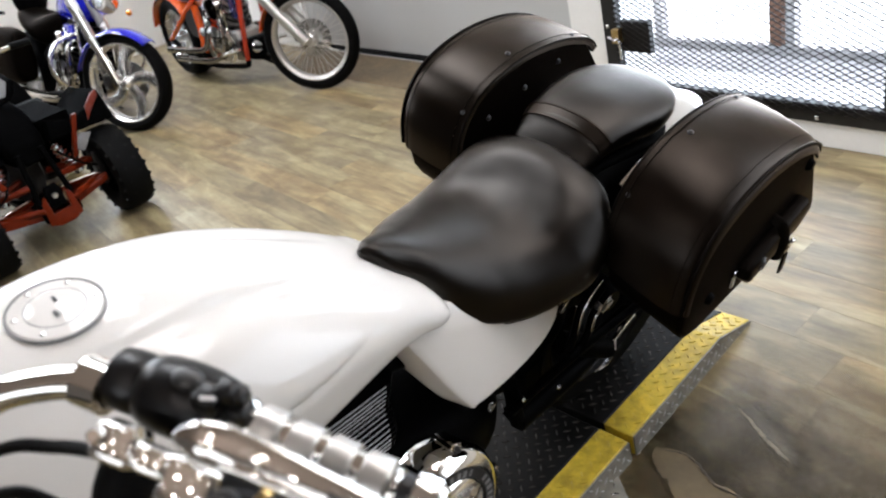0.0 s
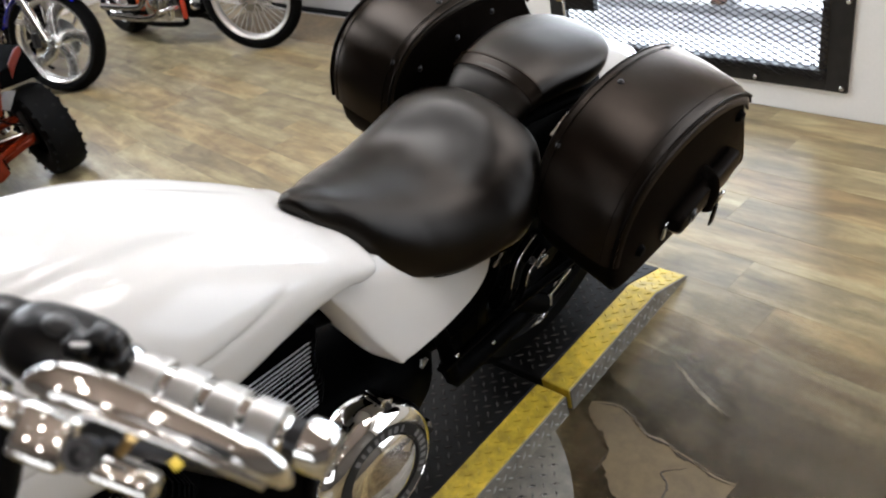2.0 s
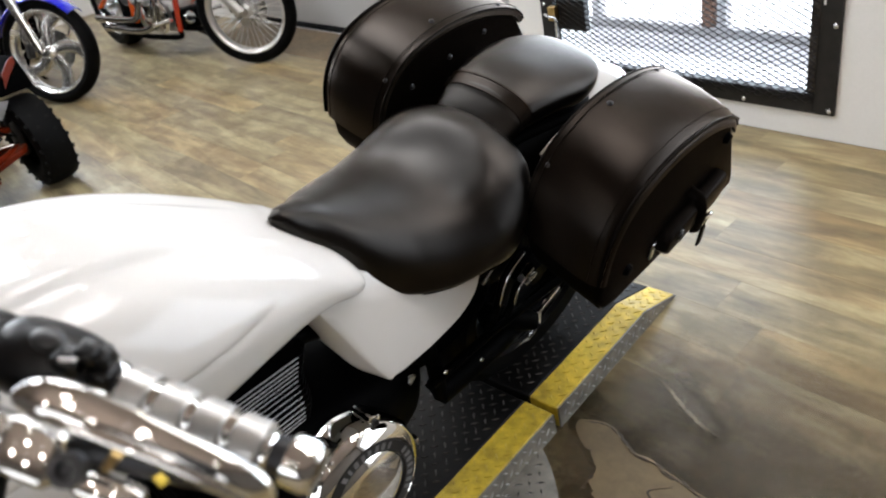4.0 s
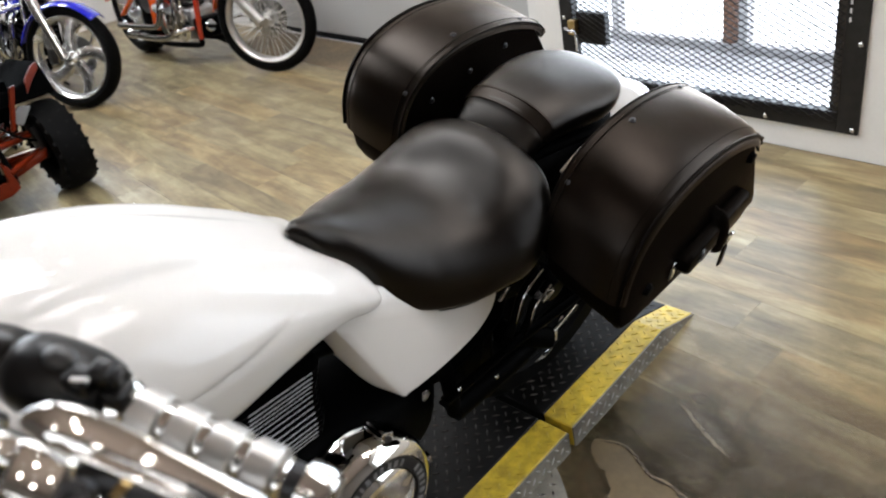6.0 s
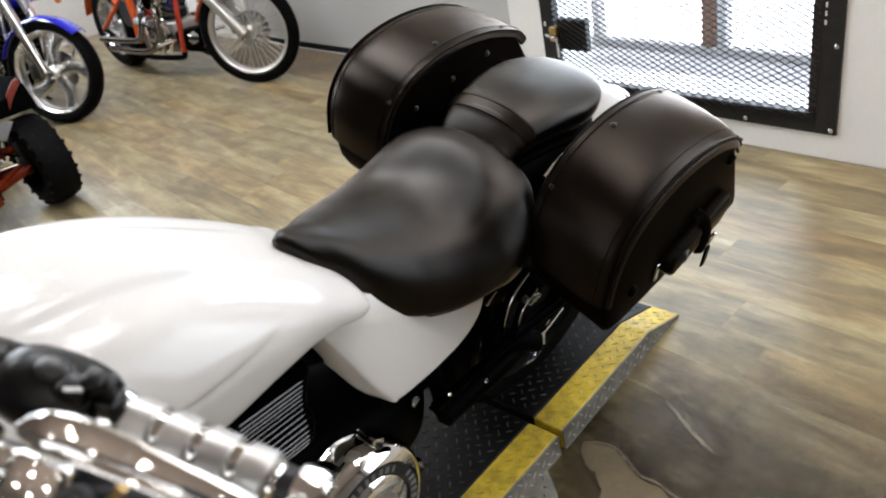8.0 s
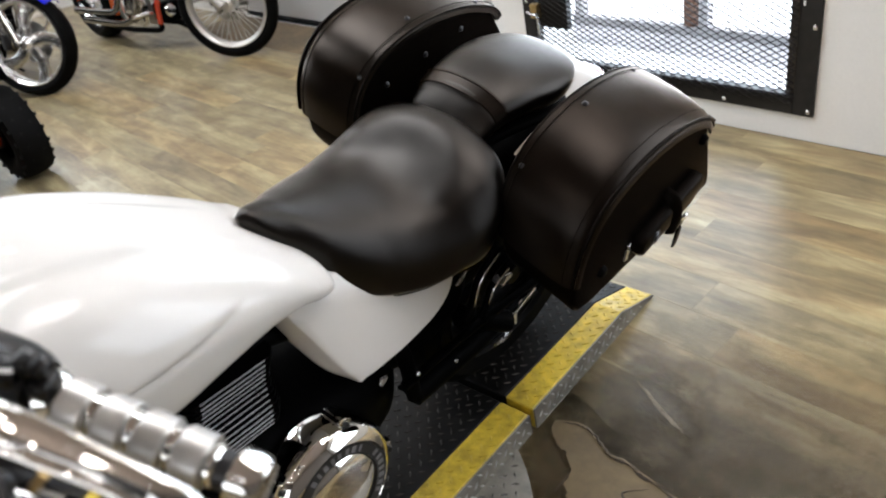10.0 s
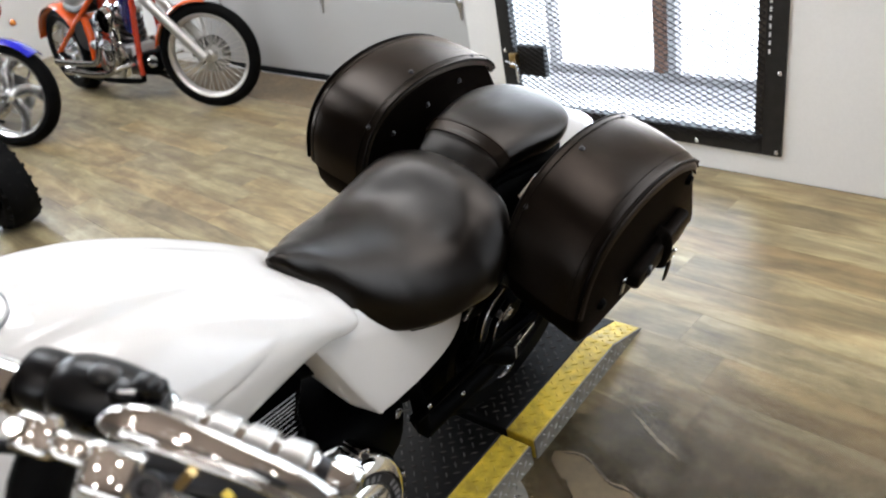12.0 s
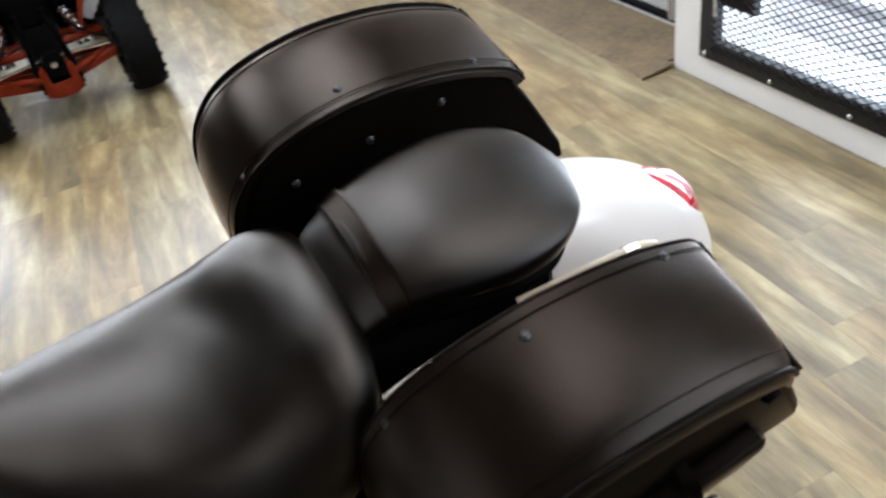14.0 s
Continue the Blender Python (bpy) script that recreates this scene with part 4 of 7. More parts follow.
def saddlebag(side):
    tilt, crown = (-0.21, 0.0012) if side > 0 else (0.05, 0.0)

    def place(y, z, c):
        return (side * (0.183 + c), y, z + tilt * c)
    wide = [tuple(p) for p in offset_loop(BAG, 0.008).tolist()]
    bag = part("saddlebag", slab(wide, 0.165, 0.012, place), BAG_DARK, bike, "black leather saddlebag with a domed lid")
    line = spline(BAG[:LID_N], 70)
    loops = []
    for i, (y, z) in enumerate(line.tolist()):
        t = line[min(i + 1, 69)] - line[max(i - 1, 0)]
        ny, nz = (np.array((t[1], -t[0])) / (np.linalg.norm(t) + 1e-9) * -1).tolist()

        def at(d, c):
            return place(y - ny * d, z - nz * d, c)
        loops.append([at(-0.010, -0.002), at(0.0, -0.004), at(0.005, 0.0), at(0.0075 + crown, 0.035), at(0.009 + 1.7 * crown, 0.08), at(0.0075 + 1.7 * crown, 0.125), at(0.004 + crown, 0.153), at(-0.004, 0.169), at(-0.010, 0.172), at(-0.016, 0.173), at(-0.016, 0.167), at(-0.010, 0.160)])
    lid = part("lid", rings(bmesh.new(), loops), LEATHER, bag, "domed black leather lid")

    def rim(d, c, a=0, b=70):
        out = []
        for i in range(a, b, 2):
            t = line[min(i + 1, 69)] - line[max(i - 1, 0)]
            ny, nz = (np.array((t[1], -t[0])) / (np.linalg.norm(t) + 1e-9)).tolist()
            out.append(place(float(line[i][0]) + ny * d, float(line[i][1]) + nz * d, c))
        return out
    part("piping", tube(rim(0.004, -0.002), 0.0026, n=80, sides=8), BAG_TRIM, bag)
    part("piping", tube(rim(0.000, 0.166), 0.0042, n=80, sides=8), BAG_TRIM, bag)
    part("piping", tube(rim(0.0085, 0.012), 0.0010, n=80, sides=6), BAG_TRIM, bag)
    part("stitch_seam", tube(rim(0.005 + 1.2 * crown, 0.146), 0.0009, n=80, sides=6), BAG_TRIM, bag)
    part("lid_flap", tube([place(1.102, 0.818, c) for c in np.linspace(-0.002, 0.168, 12).tolist()], 0.006, n=30, sides=8), BAG_TRIM, bag)
    for y, z, c in ((0.838, 0.8885 + 0.9 * crown, 0.028), (0.69, 0.826, 0.012), (1.03, 0.863, 0.012)):
        m = Matrix.Translation(place(y, z, c)) @ Matrix.Rotation(radians(30 if y < 0.75 else -12 if y > 1 else 0), 4, "X")
        part("rivet", lathe([(0, 0.0042), (0.003, 0.0038), (0.0044, 0.0018), (0.0058, 0.0008), (0.0062, -0.003), (0, -0.003)], m, 14), DARK_METAL, bag, "small domed dark rivet")
    for y, z in ((0.972, 0.828), (0.862, 0.812), (0.75, 0.79)):
        m = Matrix.Translation(place(y, z, -0.001)) @ pose(0, 0, 0, 0, -90 * side, 0)
        part("rivet", lathe([(0, 0.004), (0.004, 0.003), (0.0065, 0.0), (0.0065, -0.004), (0, -0.004)], m, 12), DARK_METAL, bag, "small dark metal rivet")
    # tool pouch on the outer face
    pm = Matrix(((side, 0, 0, 0), (0, 1, 0, 0), (0, 0, 1, 0), (0, 0, 0, 1)))
    zo = tilt * 0.165
    loop = [(0.855, 0.650), (0.872, 0.632), (1.05, 0.655), (1.085, 0.680), (1.085, 0.705), (1.07, 0.722), (0.875, 0.684), (0.857, 0.674)]
    pouch = part("tool_pouch", slab(loop, 0.034, 0.012, lambda y, z, c: (side * (0.342 + c), y, z + zo)), BAG_TRIM, bag, "black leather tool pouch")
    strap_at = 0.965
    part("pouch_strap", tube([(side * 0.346, strap_at, 0.725 + zo), (side * 0.370, strap_at, 0.716 + zo), (side * 0.381, strap_at + 0.005, 0.68 + zo), (side * 0.377, strap_at + 0.008, 0.630 + zo)], 0.011, n=24, sides=8, flat=0.25), BAG_TRIM, bag)
    part("badge", lathe([(0, 0.006), (0.007, 0.006), (0.009, 0.003), (0.014, 0.004), (0.016, 0), (0, 0)], Matrix.Translation((side * 0.375, 0.905, 0.664 + zo)) @ pose(0, 0, 0, 0, 90 * side, 0), 18), DARK_METAL, bag, "round dark metal concho")
    part("buckle_ring", tube([(side * (0.382 + 0.006 * math.sin(a)), 0.998 + 0.012 * math.cos(a), 0.645 + zo + 0.026 * math.sin(a)) for a in np.linspace(0, 2 * math.pi, 14).tolist()], 0.0032, n=40, sides=8), CHROME, bag, "chrome buckle ring")
    part("strap_end", slab([(-0.008, -0.05), (0.008, -0.05), (0.009, -0.01), (0.006, 0.0), (-0.006, 0.0), (-0.009, -0.01)], 0.005, 0.002, lambda a, b, c: (side * (0.380 + c), 1.003 + a, 0.63 + zo + b)), BAG_TRIM, bag)
    part("zip_pull", slab([(-0.006, -0.04), (0.006, -0.04), (0.006, 0.0), (-0.006, 0.0)], 0.004, 0.0015, lambda a, b, c: (side * (0.350 + c), 0.848 + a, 0.668 + zo + b)), BRUSHED, bag, "bright zip pull")
    for y, z in ((0.76, 0.66), (1.075, 0.79)):
        part("snap", lathe([(0, 0.012), (0.009, 0.011), (0.013, 0.003), (0.013, 0), (0, 0)], Matrix.Translation((side * 0.346, y, z + zo)) @ pose(0, 0, 0, 0, 90 * side, 0), 14), BLACK_PLASTIC, bag)
    return bag


saddlebag(1)
saddlebag(-1)

# side covers: a flat face, a turned-in front facet and a rolled upper rim
def side_cover(sgn, low=0.0):
    front = spline([(0.218, 0.775), (0.232, 0.732), (0.249, 0.679), (0.265, 0.638), (0.284, 0.605), (0.308, 0.578)], 18)
    crease = spline([(0.238, 0.764), (0.250, 0.735), (0.266, 0.697), (0.281, 0.656), (0.295, 0.621), (0.311, 0.588)], 18)
    rear = spline([(0.586, 0.609), (0.560, 0.588), (0.509, 0.575), (0.429, 0.575), (0.365, 0.581), (0.320, 0.587)], 18)

    def face(y, z):
        return 0.166 - 0.10 * max(0, y - 0.34) + 0.42 * (0.63 - z)
    loops = []
    for i in range(-2, 18):
        k = max(i, 0)
        f, c, r = (np.array(v[k]) for v in (front, crease, rear))
        roll, up = (0.0, 0.0) if i >= 0 else ((0.005, 0.008) if i == -1 else (0.030, 0.040))
        loop = [(0.060, *f)]
        for q, drop in ((0.0, 0.031), (0.4, 0.017), (0.88, 0.0022), (1.0, 0.0004)):
            p = f + (c - f) * q
            loop.append((face(*p) - drop, *p))
        for q in (0.06, 0.3, 0.6, 0.9, 0.98):
            p = c + (r - c) * q
            loop.append((face(*p) + 0.003 * math.sin(math.pi * q), *p))
        loop += [(face(*r) - 0.006, *r), (0.060, *(r - 0.004))]
        loops.append([(sgn * (x - (roll if x > 0.07 else 0)), y, z + up - low) for x, y, z in loop])
    return part("side_cover", rings(bmesh.new(), loops), WHITE_PAINT, bike, "pearl white pointed side cover")


side_cover(1)
side_cover(-1, 0.05)

# engine: two finned cylinders in a V, crankcase, round cover
engine = part("crankcase", shell([(-0.20, 0.06, 0.42, 0.34, 0.26), (-0.14, 0.11, 0.47, 0.34, 0.20), (0.10, 0.14, 0.50, 0.34, 0.17), (0.32, 0.13, 0.46, 0.33, 0.18), (0.46, 0.10, 0.40, 0.31, 0.20), (0.52, 0.05, 0.36, 0.31, 0.26)], 40, 36, 3.0, 3.0), BLACK_STEEL, bike, "black engine crankcase")
for lean_y, base_y in ((-30, -0.06), (2, 0.122)):
    cm = Matrix.Translation((0, base_y, 0.46)) @ Matrix.Rotation(radians(-lean_y), 4, "X")
    cyl = part("cylinder", lathe([(0, 0), (0.075, 0), (0.075, 0.24), (0.06, 0.275), (0, 0.275)], cm, 28), BLACK_STEEL, bike, "black engine cylinder")
    for k in range(14):
        z = 0.095 + k * 0.0122
        bm = bmesh.new()
        prof = [(0.085, 0.060), (0.095, 0.05), (0.095, -0.05), (0.085, -0.060), (-0.085, -0.060), (-0.095, -0.05), (-0.095, 0.05), (-0.085, 0.060)]
        s = 1.28 + 0.04 * math.sin(k * 0.6)
        rings(bm, [[cm @ Vector((a * s, b * s, z + dz)) for a, b in prof] for dz in (-0.002, 0.002)])
        fin = part("fin", bm, BLACK_STEEL, cyl, smooth=False)
        part("polished_edge", tube([cm @ Vector((0.1215 * 1.0 + (s - 1.28) * 0.1, b, z)) for b in (-0.055, 0.055)], 0.0010, sides=6), ALU, fin, "bright machined fin edge")
rc_m = Matrix.Translation((0.135, 0.228, 0.355)) @ Matrix.Rotation(radians(78), 4, "Y")
drum = part("engine_cover", lathe([(0, 0), (0.125, 0), (0.132, 0.02), (0.130, 0.055), (0.118, 0.075), (0.104, 0.083), (0.101, 0.078), (0, 0.078)], rc_m, 56), CHROME, bike, "round chrome engine cover")
part("name_ring", lathe([(0.080, 0.0785), (0.100, 0.0785), (0.100, 0.083), (0.080, 0.083)], rc_m, 56), INK, drum, "black ring with pale lettering bars")
for i in range(26):
    a = radians(i * 10 - 40)
    if i in (7, 8, 16, 17):
        continue
    bm = bmesh.new()
    box(bm, 0.0835, 0.0965, -0.0045 if i % 3 else -0.003, 0.0045 if i % 2 else 0.003, 0.083, 0.0838)
    bm.transform(rc_m @ Matrix.Rotation(a, 4, "Z"))
    part("letter_bar", bm, GREY_PLASTIC, drum, smooth=False)
part("dome", lathe([(0.079, 0.078), (0.074, 0.084), (0.05, 0.092), (0.02, 0.096), (0, 0.0965)], rc_m, 48), CHROME, drum, "polished domed centre")
for i in range(5):
    a = radians(i * 72 + 10)
    bm = bmesh.new()
    box(bm, 0.118, 0.140, -0.014, 0.014, 0.012, 0.060, 0.005)
    bm.transform(rc_m @ Matrix.Rotation(a, 4, "Z"))
    lug = part("cover_lug", bm, CHROME, drum)
    part("cover_bolt", lathe([(0, 0.068), (0.005, 0.067), (0.006, 0.06), (0, 0.06)], rc_m @ Matrix.Rotation(a, 4, "Z") @ Matrix.Translation((0.129, 0, 0)), 8), DARK_METAL, lug)

# frame, swingarm, wheel and small chrome pieces
part("frame_tube", tube([(0.10, -0.25, 0.82), (0.085, 0.05, 0.75), (0.085, 0.30, 0.66), (0.11, 0.46, 0.50), (0.13, 0.50, 0.30)], 0.017, sides=10), BLACK_STEEL, bike)
part("frame_tube", tube([(-0.10, -0.25, 0.82), (-0.12, 0.05, 0.76), (-0.12, 0.30, 0.68), (-0.13, 0.46, 0.50), (-0.13, 0.50, 0.30)], 0.017, sides=10), BLACK_STEEL, bike)
for sgn in (1, -1):
    part("swingarm", tube([(sgn * 0.12, 0.50, 0.30), (sgn * 0.13, 0.70, 0.31), (sgn * 0.125, 0.90, 0.32)], [0.032, 0.028, 0.022], sides=12), BLACK_STEEL, bike)
    part("seat_rail", tube([(sgn * 0.115, 0.40, 0.64), (sgn * 0.125, 0.62, 0.60), (sgn * 0.128, 0.85, 0.68), (sgn * 0.12, 1.02, 0.72)], 0.015, sides=10), BLACK_STEEL, bike)
part("inner_guard", shell([(0.42, 0.06, 0.62, 0.50, 0.34), (0.52, 0.10, 0.66, 0.50, 0.30), (0.66, 0.11, 0.70, 0.52, 0.36), (0.72, 0.06, 0.70, 0.56, 0.44)], 24, 24, 3, 3), BLACK_PLASTIC, bike)
part("belt_guard", tube([(0.145, 0.45, 0.39), (0.15, 0.62, 0.40), (0.15, 0.80, 0.38), (0.15, 0.94, 0.36)], 0.020, sides=10, flat=0.4), BLACK_PLASTIC, bike)
part("chrome_bracket", slab([(0.612, 0.545), (0.622, 0.538), (0.652, 0.565), (0.655, 0.576), (0.640, 0.572)], 0.010, 0.003, lambda y, z, c: (0.125 + c, y, z)), BRUSHED, bike, "chrome bracket")
part("chrome_bracket", slab([(0.640, 0.470), (0.648, 0.470), (0.662, 0.502), (0.654, 0.506)], 0.010, 0.0025, lambda y, z, c: (0.137 + c, y, z)), CHROME, bike, "chrome bracket")
part("chrome_bracket", slab([(0.668, 0.520), (0.676, 0.515), (0.682, 0.462), (0.658, 0.418), (0.650, 0.420), (0.668, 0.465)], 0.008, 0.0025, lambda y, z, c: (0.131 + c, y, z)), CHROME, bike, "chrome bracket")
part("chrome_bracket", slab([(0.770, 0.458), (0.790, 0.452), (0.785, 0.446), (0.756, 0.440), (0.752, 0.446)], 0.006, 0.002, lambda y, z, c: (0.137 + c, y, z)), BRUSHED, bike, "dull bracket")
for strut in ([(0.150, 0.632, 0.440), (0.150, 0.646, 0.475), (0.150, 0.655, 0.528), (0.150, 0.680, 0.560), (0.148, 0.715, 0.575)], [(0.150, 0.680, 0.410), (0.150, 0.696, 0.441), (0.150, 0.707, 0.480), (0.150, 0.751, 0.508)]):
    rod = part("rear_strut", tube(strut, 0.009, sides=12), BLACK_STEEL, bike, "bent black strut below the seat")
    # a thin bright bar takes the place of the strut's glint
    part("glint_bar", tube([(x + 0.008, y - 0.003, z + 0.003) for x, y, z in strut[1:]], [0.0010, 0.0022] + [0.0013] * (len(strut) - 3), sides=8), BRUSHED, rod, "thin bright bar for the glint along the strut")
part("cable_clip", slab([(0.382, 0.502), (0.396, 0.495), (0.389, 0.489), (0.381, 0.482), (0.383, 0.492)], 0.005, 0.0015, lambda y, z, c: (0.157 + c, y, z)), BRUSHED, bike, "small bright clip")
for y in (0.715, 0.735):
    part("shock_bolt", lathe([(0, 0.008), (0.007, 0.007), (0.009, 0), (0, 0)], Matrix.Translation((0.15, y, 0.50 - (y - 0.715))) @ pose(0, 0, 0, 0, 90, 0), 10), DARK_METAL, bike)
peg = part("passenger_peg", tube([(0.10, 0.67, 0.385), (0.135, 0.735, 0.345), (0.152, 0.776, 0.318)], 0.026, sides=16), BLACK_PLASTIC, bike, "black passenger footpeg with a bright end cap")
part("end_cap", slab([(0.778, 0.340), (0.808, 0.316), (0.816, 0.278), (0.783, 0.304)], 0.016, 0.004, lambda y, z, c: (0.138 + c, y, z)), SATIN, peg, "pale satin end cap")
part("peg_clip", tube([(0.160, 0.786, 0.286), (0.162, 0.760, 0.277), (0.163, 0.728, 0.286)], [0.010, 0.008, 0.004], sides=8, flat=0.5), BRUSHED, peg)
part("peg_rod", tube([(0.150, 0.801, 0.319), (0.150, 0.876, 0.349)], 0.0060, sides=8), CHROME, peg)
for y, z in ((0.595, 0.352), (0.48, 0.42)):
    part("pivot_bolt", lathe([(0, 0.004), (0.004, 0.0035), (0.0055, 0), (0, 0)], Matrix.Translation((0.158, y, z)) @ pose(0, 0, 0, 0, 90, 0), 10), BRUSHED, bike)


def wheel_parts(parent, radius, width, rim_r, m, spokes="five", tyre_mat=RUBBER, rim_mat=CHROME, sides=48):
    """Tyre, rim, hub and spokes about the x axis of the pose m."""
    axis = m @ pose(0, 0, 0, 0, 90, 0)
    h = width / 2
    wheel = part("wheel", lathe([(rim_r - 0.002, -h * 0.72), (rim_r + 0.01, -h * 0.9), ((rim_r + radius) / 2, -h), (radius - 0.018, -h * 0.8), (radius - 0.004, -h * 0.42), (radius, 0), (radius - 0.004, h * 0.42), (radius - 0.018, h * 0.8), ((rim_r + radius) / 2, h), (rim_r + 0.01, h * 0.9), (rim_r - 0.002, h * 0.72), (rim_r - 0.002, -h * 0.72)], axis, sides), tyre_mat, parent, "black rubber tyre")
    part("rim", lathe([(rim_r + 0.006, -h * 0.76), (rim_r - 0.006, -h * 0.8), (rim_r - 0.022, -h * 0.55), (rim_r - 0.030, 0), (rim_r - 0.022, h * 0.55), (rim_r - 0.006, h * 0.8), (rim_r + 0.006, h * 0.76), (rim_r - 0.012, 0), (rim_r + 0.006, -h * 0.76)], axis, sides), rim_mat, wheel, "bright metal rim")
    part("hub", lathe([(0, -h * 0.9), (0.028, -h * 0.9), (0.045, -h * 0.55), (0.045, h * 0.55), (0.028, h * 0.9), (0, h * 0.9)], axis, 20), rim_mat, wheel)
    if spokes == "wire":
        for i in range(40):
            a = 2 * math.pi * i / 40
            b = a + (0.35 if i % 2 else -0.35)
            sx = 0.030 if i % 4 < 2 else -0.030
            part("spoke", tube([m @ Vector((sx, 0.04 * math.cos(b), 0.04 * math.sin(b))), m @ Vector((0, (rim_r - 0.02) * math.cos(a), (rim_r - 0.02) * math.sin(a)))], 0.0026, sides=6), SATIN, wheel)
    elif spokes == "five":
        for i in range(5):
            a = 2 * math.pi * i / 5 + 0.3
            line = []
            for k in np.linspace(0, 1, 9).tolist():
                r = 0.035 + (rim_r - 0.055) * k
                b = a + 0.42 * k * k
                line.append((r, b, 0.040 - 0.006 * k + 0.022 * k**3, 0.022 - 0.006 * k))
            loops = []
            for r, b, w, d in line:
                c, s = math.cos(b), math.sin(b)
                loops.append([m @ Vector((x, r * c - t * s, r * s + t * c)) for x, t in ((-d, -w * 0.7), (-d * 0.6, -w), (d * 0.6, -w), (d, -w * 0.7), (d, w * 0.7), (d * 0.6, w), (-d * 0.6, w), (-d, w * 0.7))])
            part("spoke", rings(bmesh.new(), loops), rim_mat, wheel, "curved polished spoke")
    return wheel


wheel_parts(bike, 0.325, 0.18, 0.225, Matrix.Translation((0, 0.90, 0.325)), "five", rim_mat=BLACK_STEEL)
wheel_parts(bike, 0.335, 0.09, 0.265, Matrix.Translation((0.0, -0.80, 0.335)), "five")
part("fork", tube([(0.10, -0.52, 0.95), (0.10, -0.80, 0.335)], 0.026, sides=14), CHROME, bike)
part("fork", tube([(-0.10, -0.52, 0.95), (-0.10, -0.80, 0.335)], 0.026, sides=14), CHROME, bike)
part("kickstand", tube([(0.10, 0.28, 0.20), (0.25, 0.24, 0.10), (0.33, 0.22, 0.105)], 0.011, sides=8), BLACK_STEEL, bike)

# handlebar with grip, lever and switches
BAR = [(0.0, -0.42, 1.09), (0.07, -0.37, 1.10), (0.15, -0.275, 1.12), (0.182, -0.215, 1.138), (0.237, -0.162, 1.145), (0.33, -0.110, 1.143), (0.45, -0.060, 1.13)]
bars = part("handlebar", tube(BAR, 0.0145, n=60, sides=16), CHROME, bike, "chrome handlebar")
part("bar_half", tube([(-x, y + 0.35 * -x * 0.9, z) for x, y, z in BAR], 0.0145, n=50, sides=16), CHROME, bars)
G0, G1 = Vector((0.352, -0.100, 1.14)), Vector((0.490, -0.045, 1.123))
gm = Matrix.Translation(G0) @ (G1 - G0).to_track_quat("Z", "Y").to_matrix().to_4x4()
GL = (G1 - G0).length
grip = part("grip", lathe([(0, 0), (0.014, 0), (0.014, GL), (0, GL)], gm, 20), DARK_METAL, bars, "ribbed chrome grip")
part("grip_collar", lathe([(0, -0.012), (0.019, -0.012), (0.020, -0.006), (0.016, 0.002), (0, 0.002)], gm, 24), CHROME, grip)
for k in range(4):
    z = 0.006 + k * 0.030
    part("grip_rib", lathe([(0.0135, z), (0.0180, z + 0.0003), (0.0187, z + 0.0006), (0.0192, z + 0.0014), (0.0193, z + 0.0022), (0.0193, z + 0.0198), (0.0192, z + 0.0206), (0.0187, z + 0.0214), (0.0180, z + 0.0217), (0.0135, z + 0.022)], gm, 32), SATIN, grip, "bright knurled band")
    part("grip_bead", lathe([(0.0135, z + 0.022), (0.0158, z + 0.0245), (0.0158, z + 0.0275), (0.0135, z + 0.030)], gm, 24), CHROME, grip)
part("grip_end", lathe([(0.0145, GL - 0.014), (0.0195, GL - 0.012), (0.0195, GL + 0.004), (0.016, GL + 0.010), (0, GL + 0.011)], gm, 28), CHROME, grip)
bar_dir = (G1 - Vector((0.24, -0.160, 1.147))).to_track_quat("Z", "Y").to_matrix().to_4x4()
sm = Matrix.Translation((0.297, -0.126, 1.146)) @ bar_dir
switch = part("switch_housing", lathe([(0, -0.030), (0.024, -0.030), (0.0275, -0.027), (0.0305, -0.016), (0.0315, 0.004), (0.0305, 0.024), (0.0275, 0.038), (0.023, 0.046), (0, 0.046)], sm, 40), HOUSING, bars, "rounded glossy black switch housing")
part("housing_collar", lathe([(0, -0.060), (0.021, -0.060), (0.0245, -0.057), (0.0255, -0.050), (0.0255, -0.034), (0.023, -0.029), (0, -0.029)], sm, 32), HOUSING, switch, "narrower black collar")
# thumb hollow, its shade a solid black ellipsoid, with a raised brow, horn button, toggle and end knob
bm = bmesh.new()
bmesh.ops.create_uvsphere(bm, u_segments=20, v_segments=12, radius=1.0, matrix=Matrix.Translation((0.312, -0.120, 1.179)) @ bar_dir @ Matrix.Diagonal((0.010, 0.006, 0.013, 1)))
part("hollow_shade", bm, INK, switch, "black ellipsoid for the shaded thumb hollow")
for place, size in (((0.333, -0.118, 1.172), (0.010, 0.008, 0.010)), ((0.341, -0.105, 1.176), (0.009, 0.007, 0.008)), ((0.348, -0.100, 1.170), (0.008, 0.009, 0.006)), ((0.350, -0.104, 1.156), (0.010, 0.011, 0.008))):
    bm = solid_box(-size[0], size[0], -size[1], size[1], -size[2], size[2], 0.004, 3)
    bm.transform(Matrix.Translation(place) @ bar_dir)
    part("switch_button", bm, HOUSING, switch)
part("button_mark", tube([(0.336, -0.124, 1.181), (0.345, -0.116, 1.181)], 0.0016, sides=6), WHITE_PLASTIC, switch, "worn pale button mark")


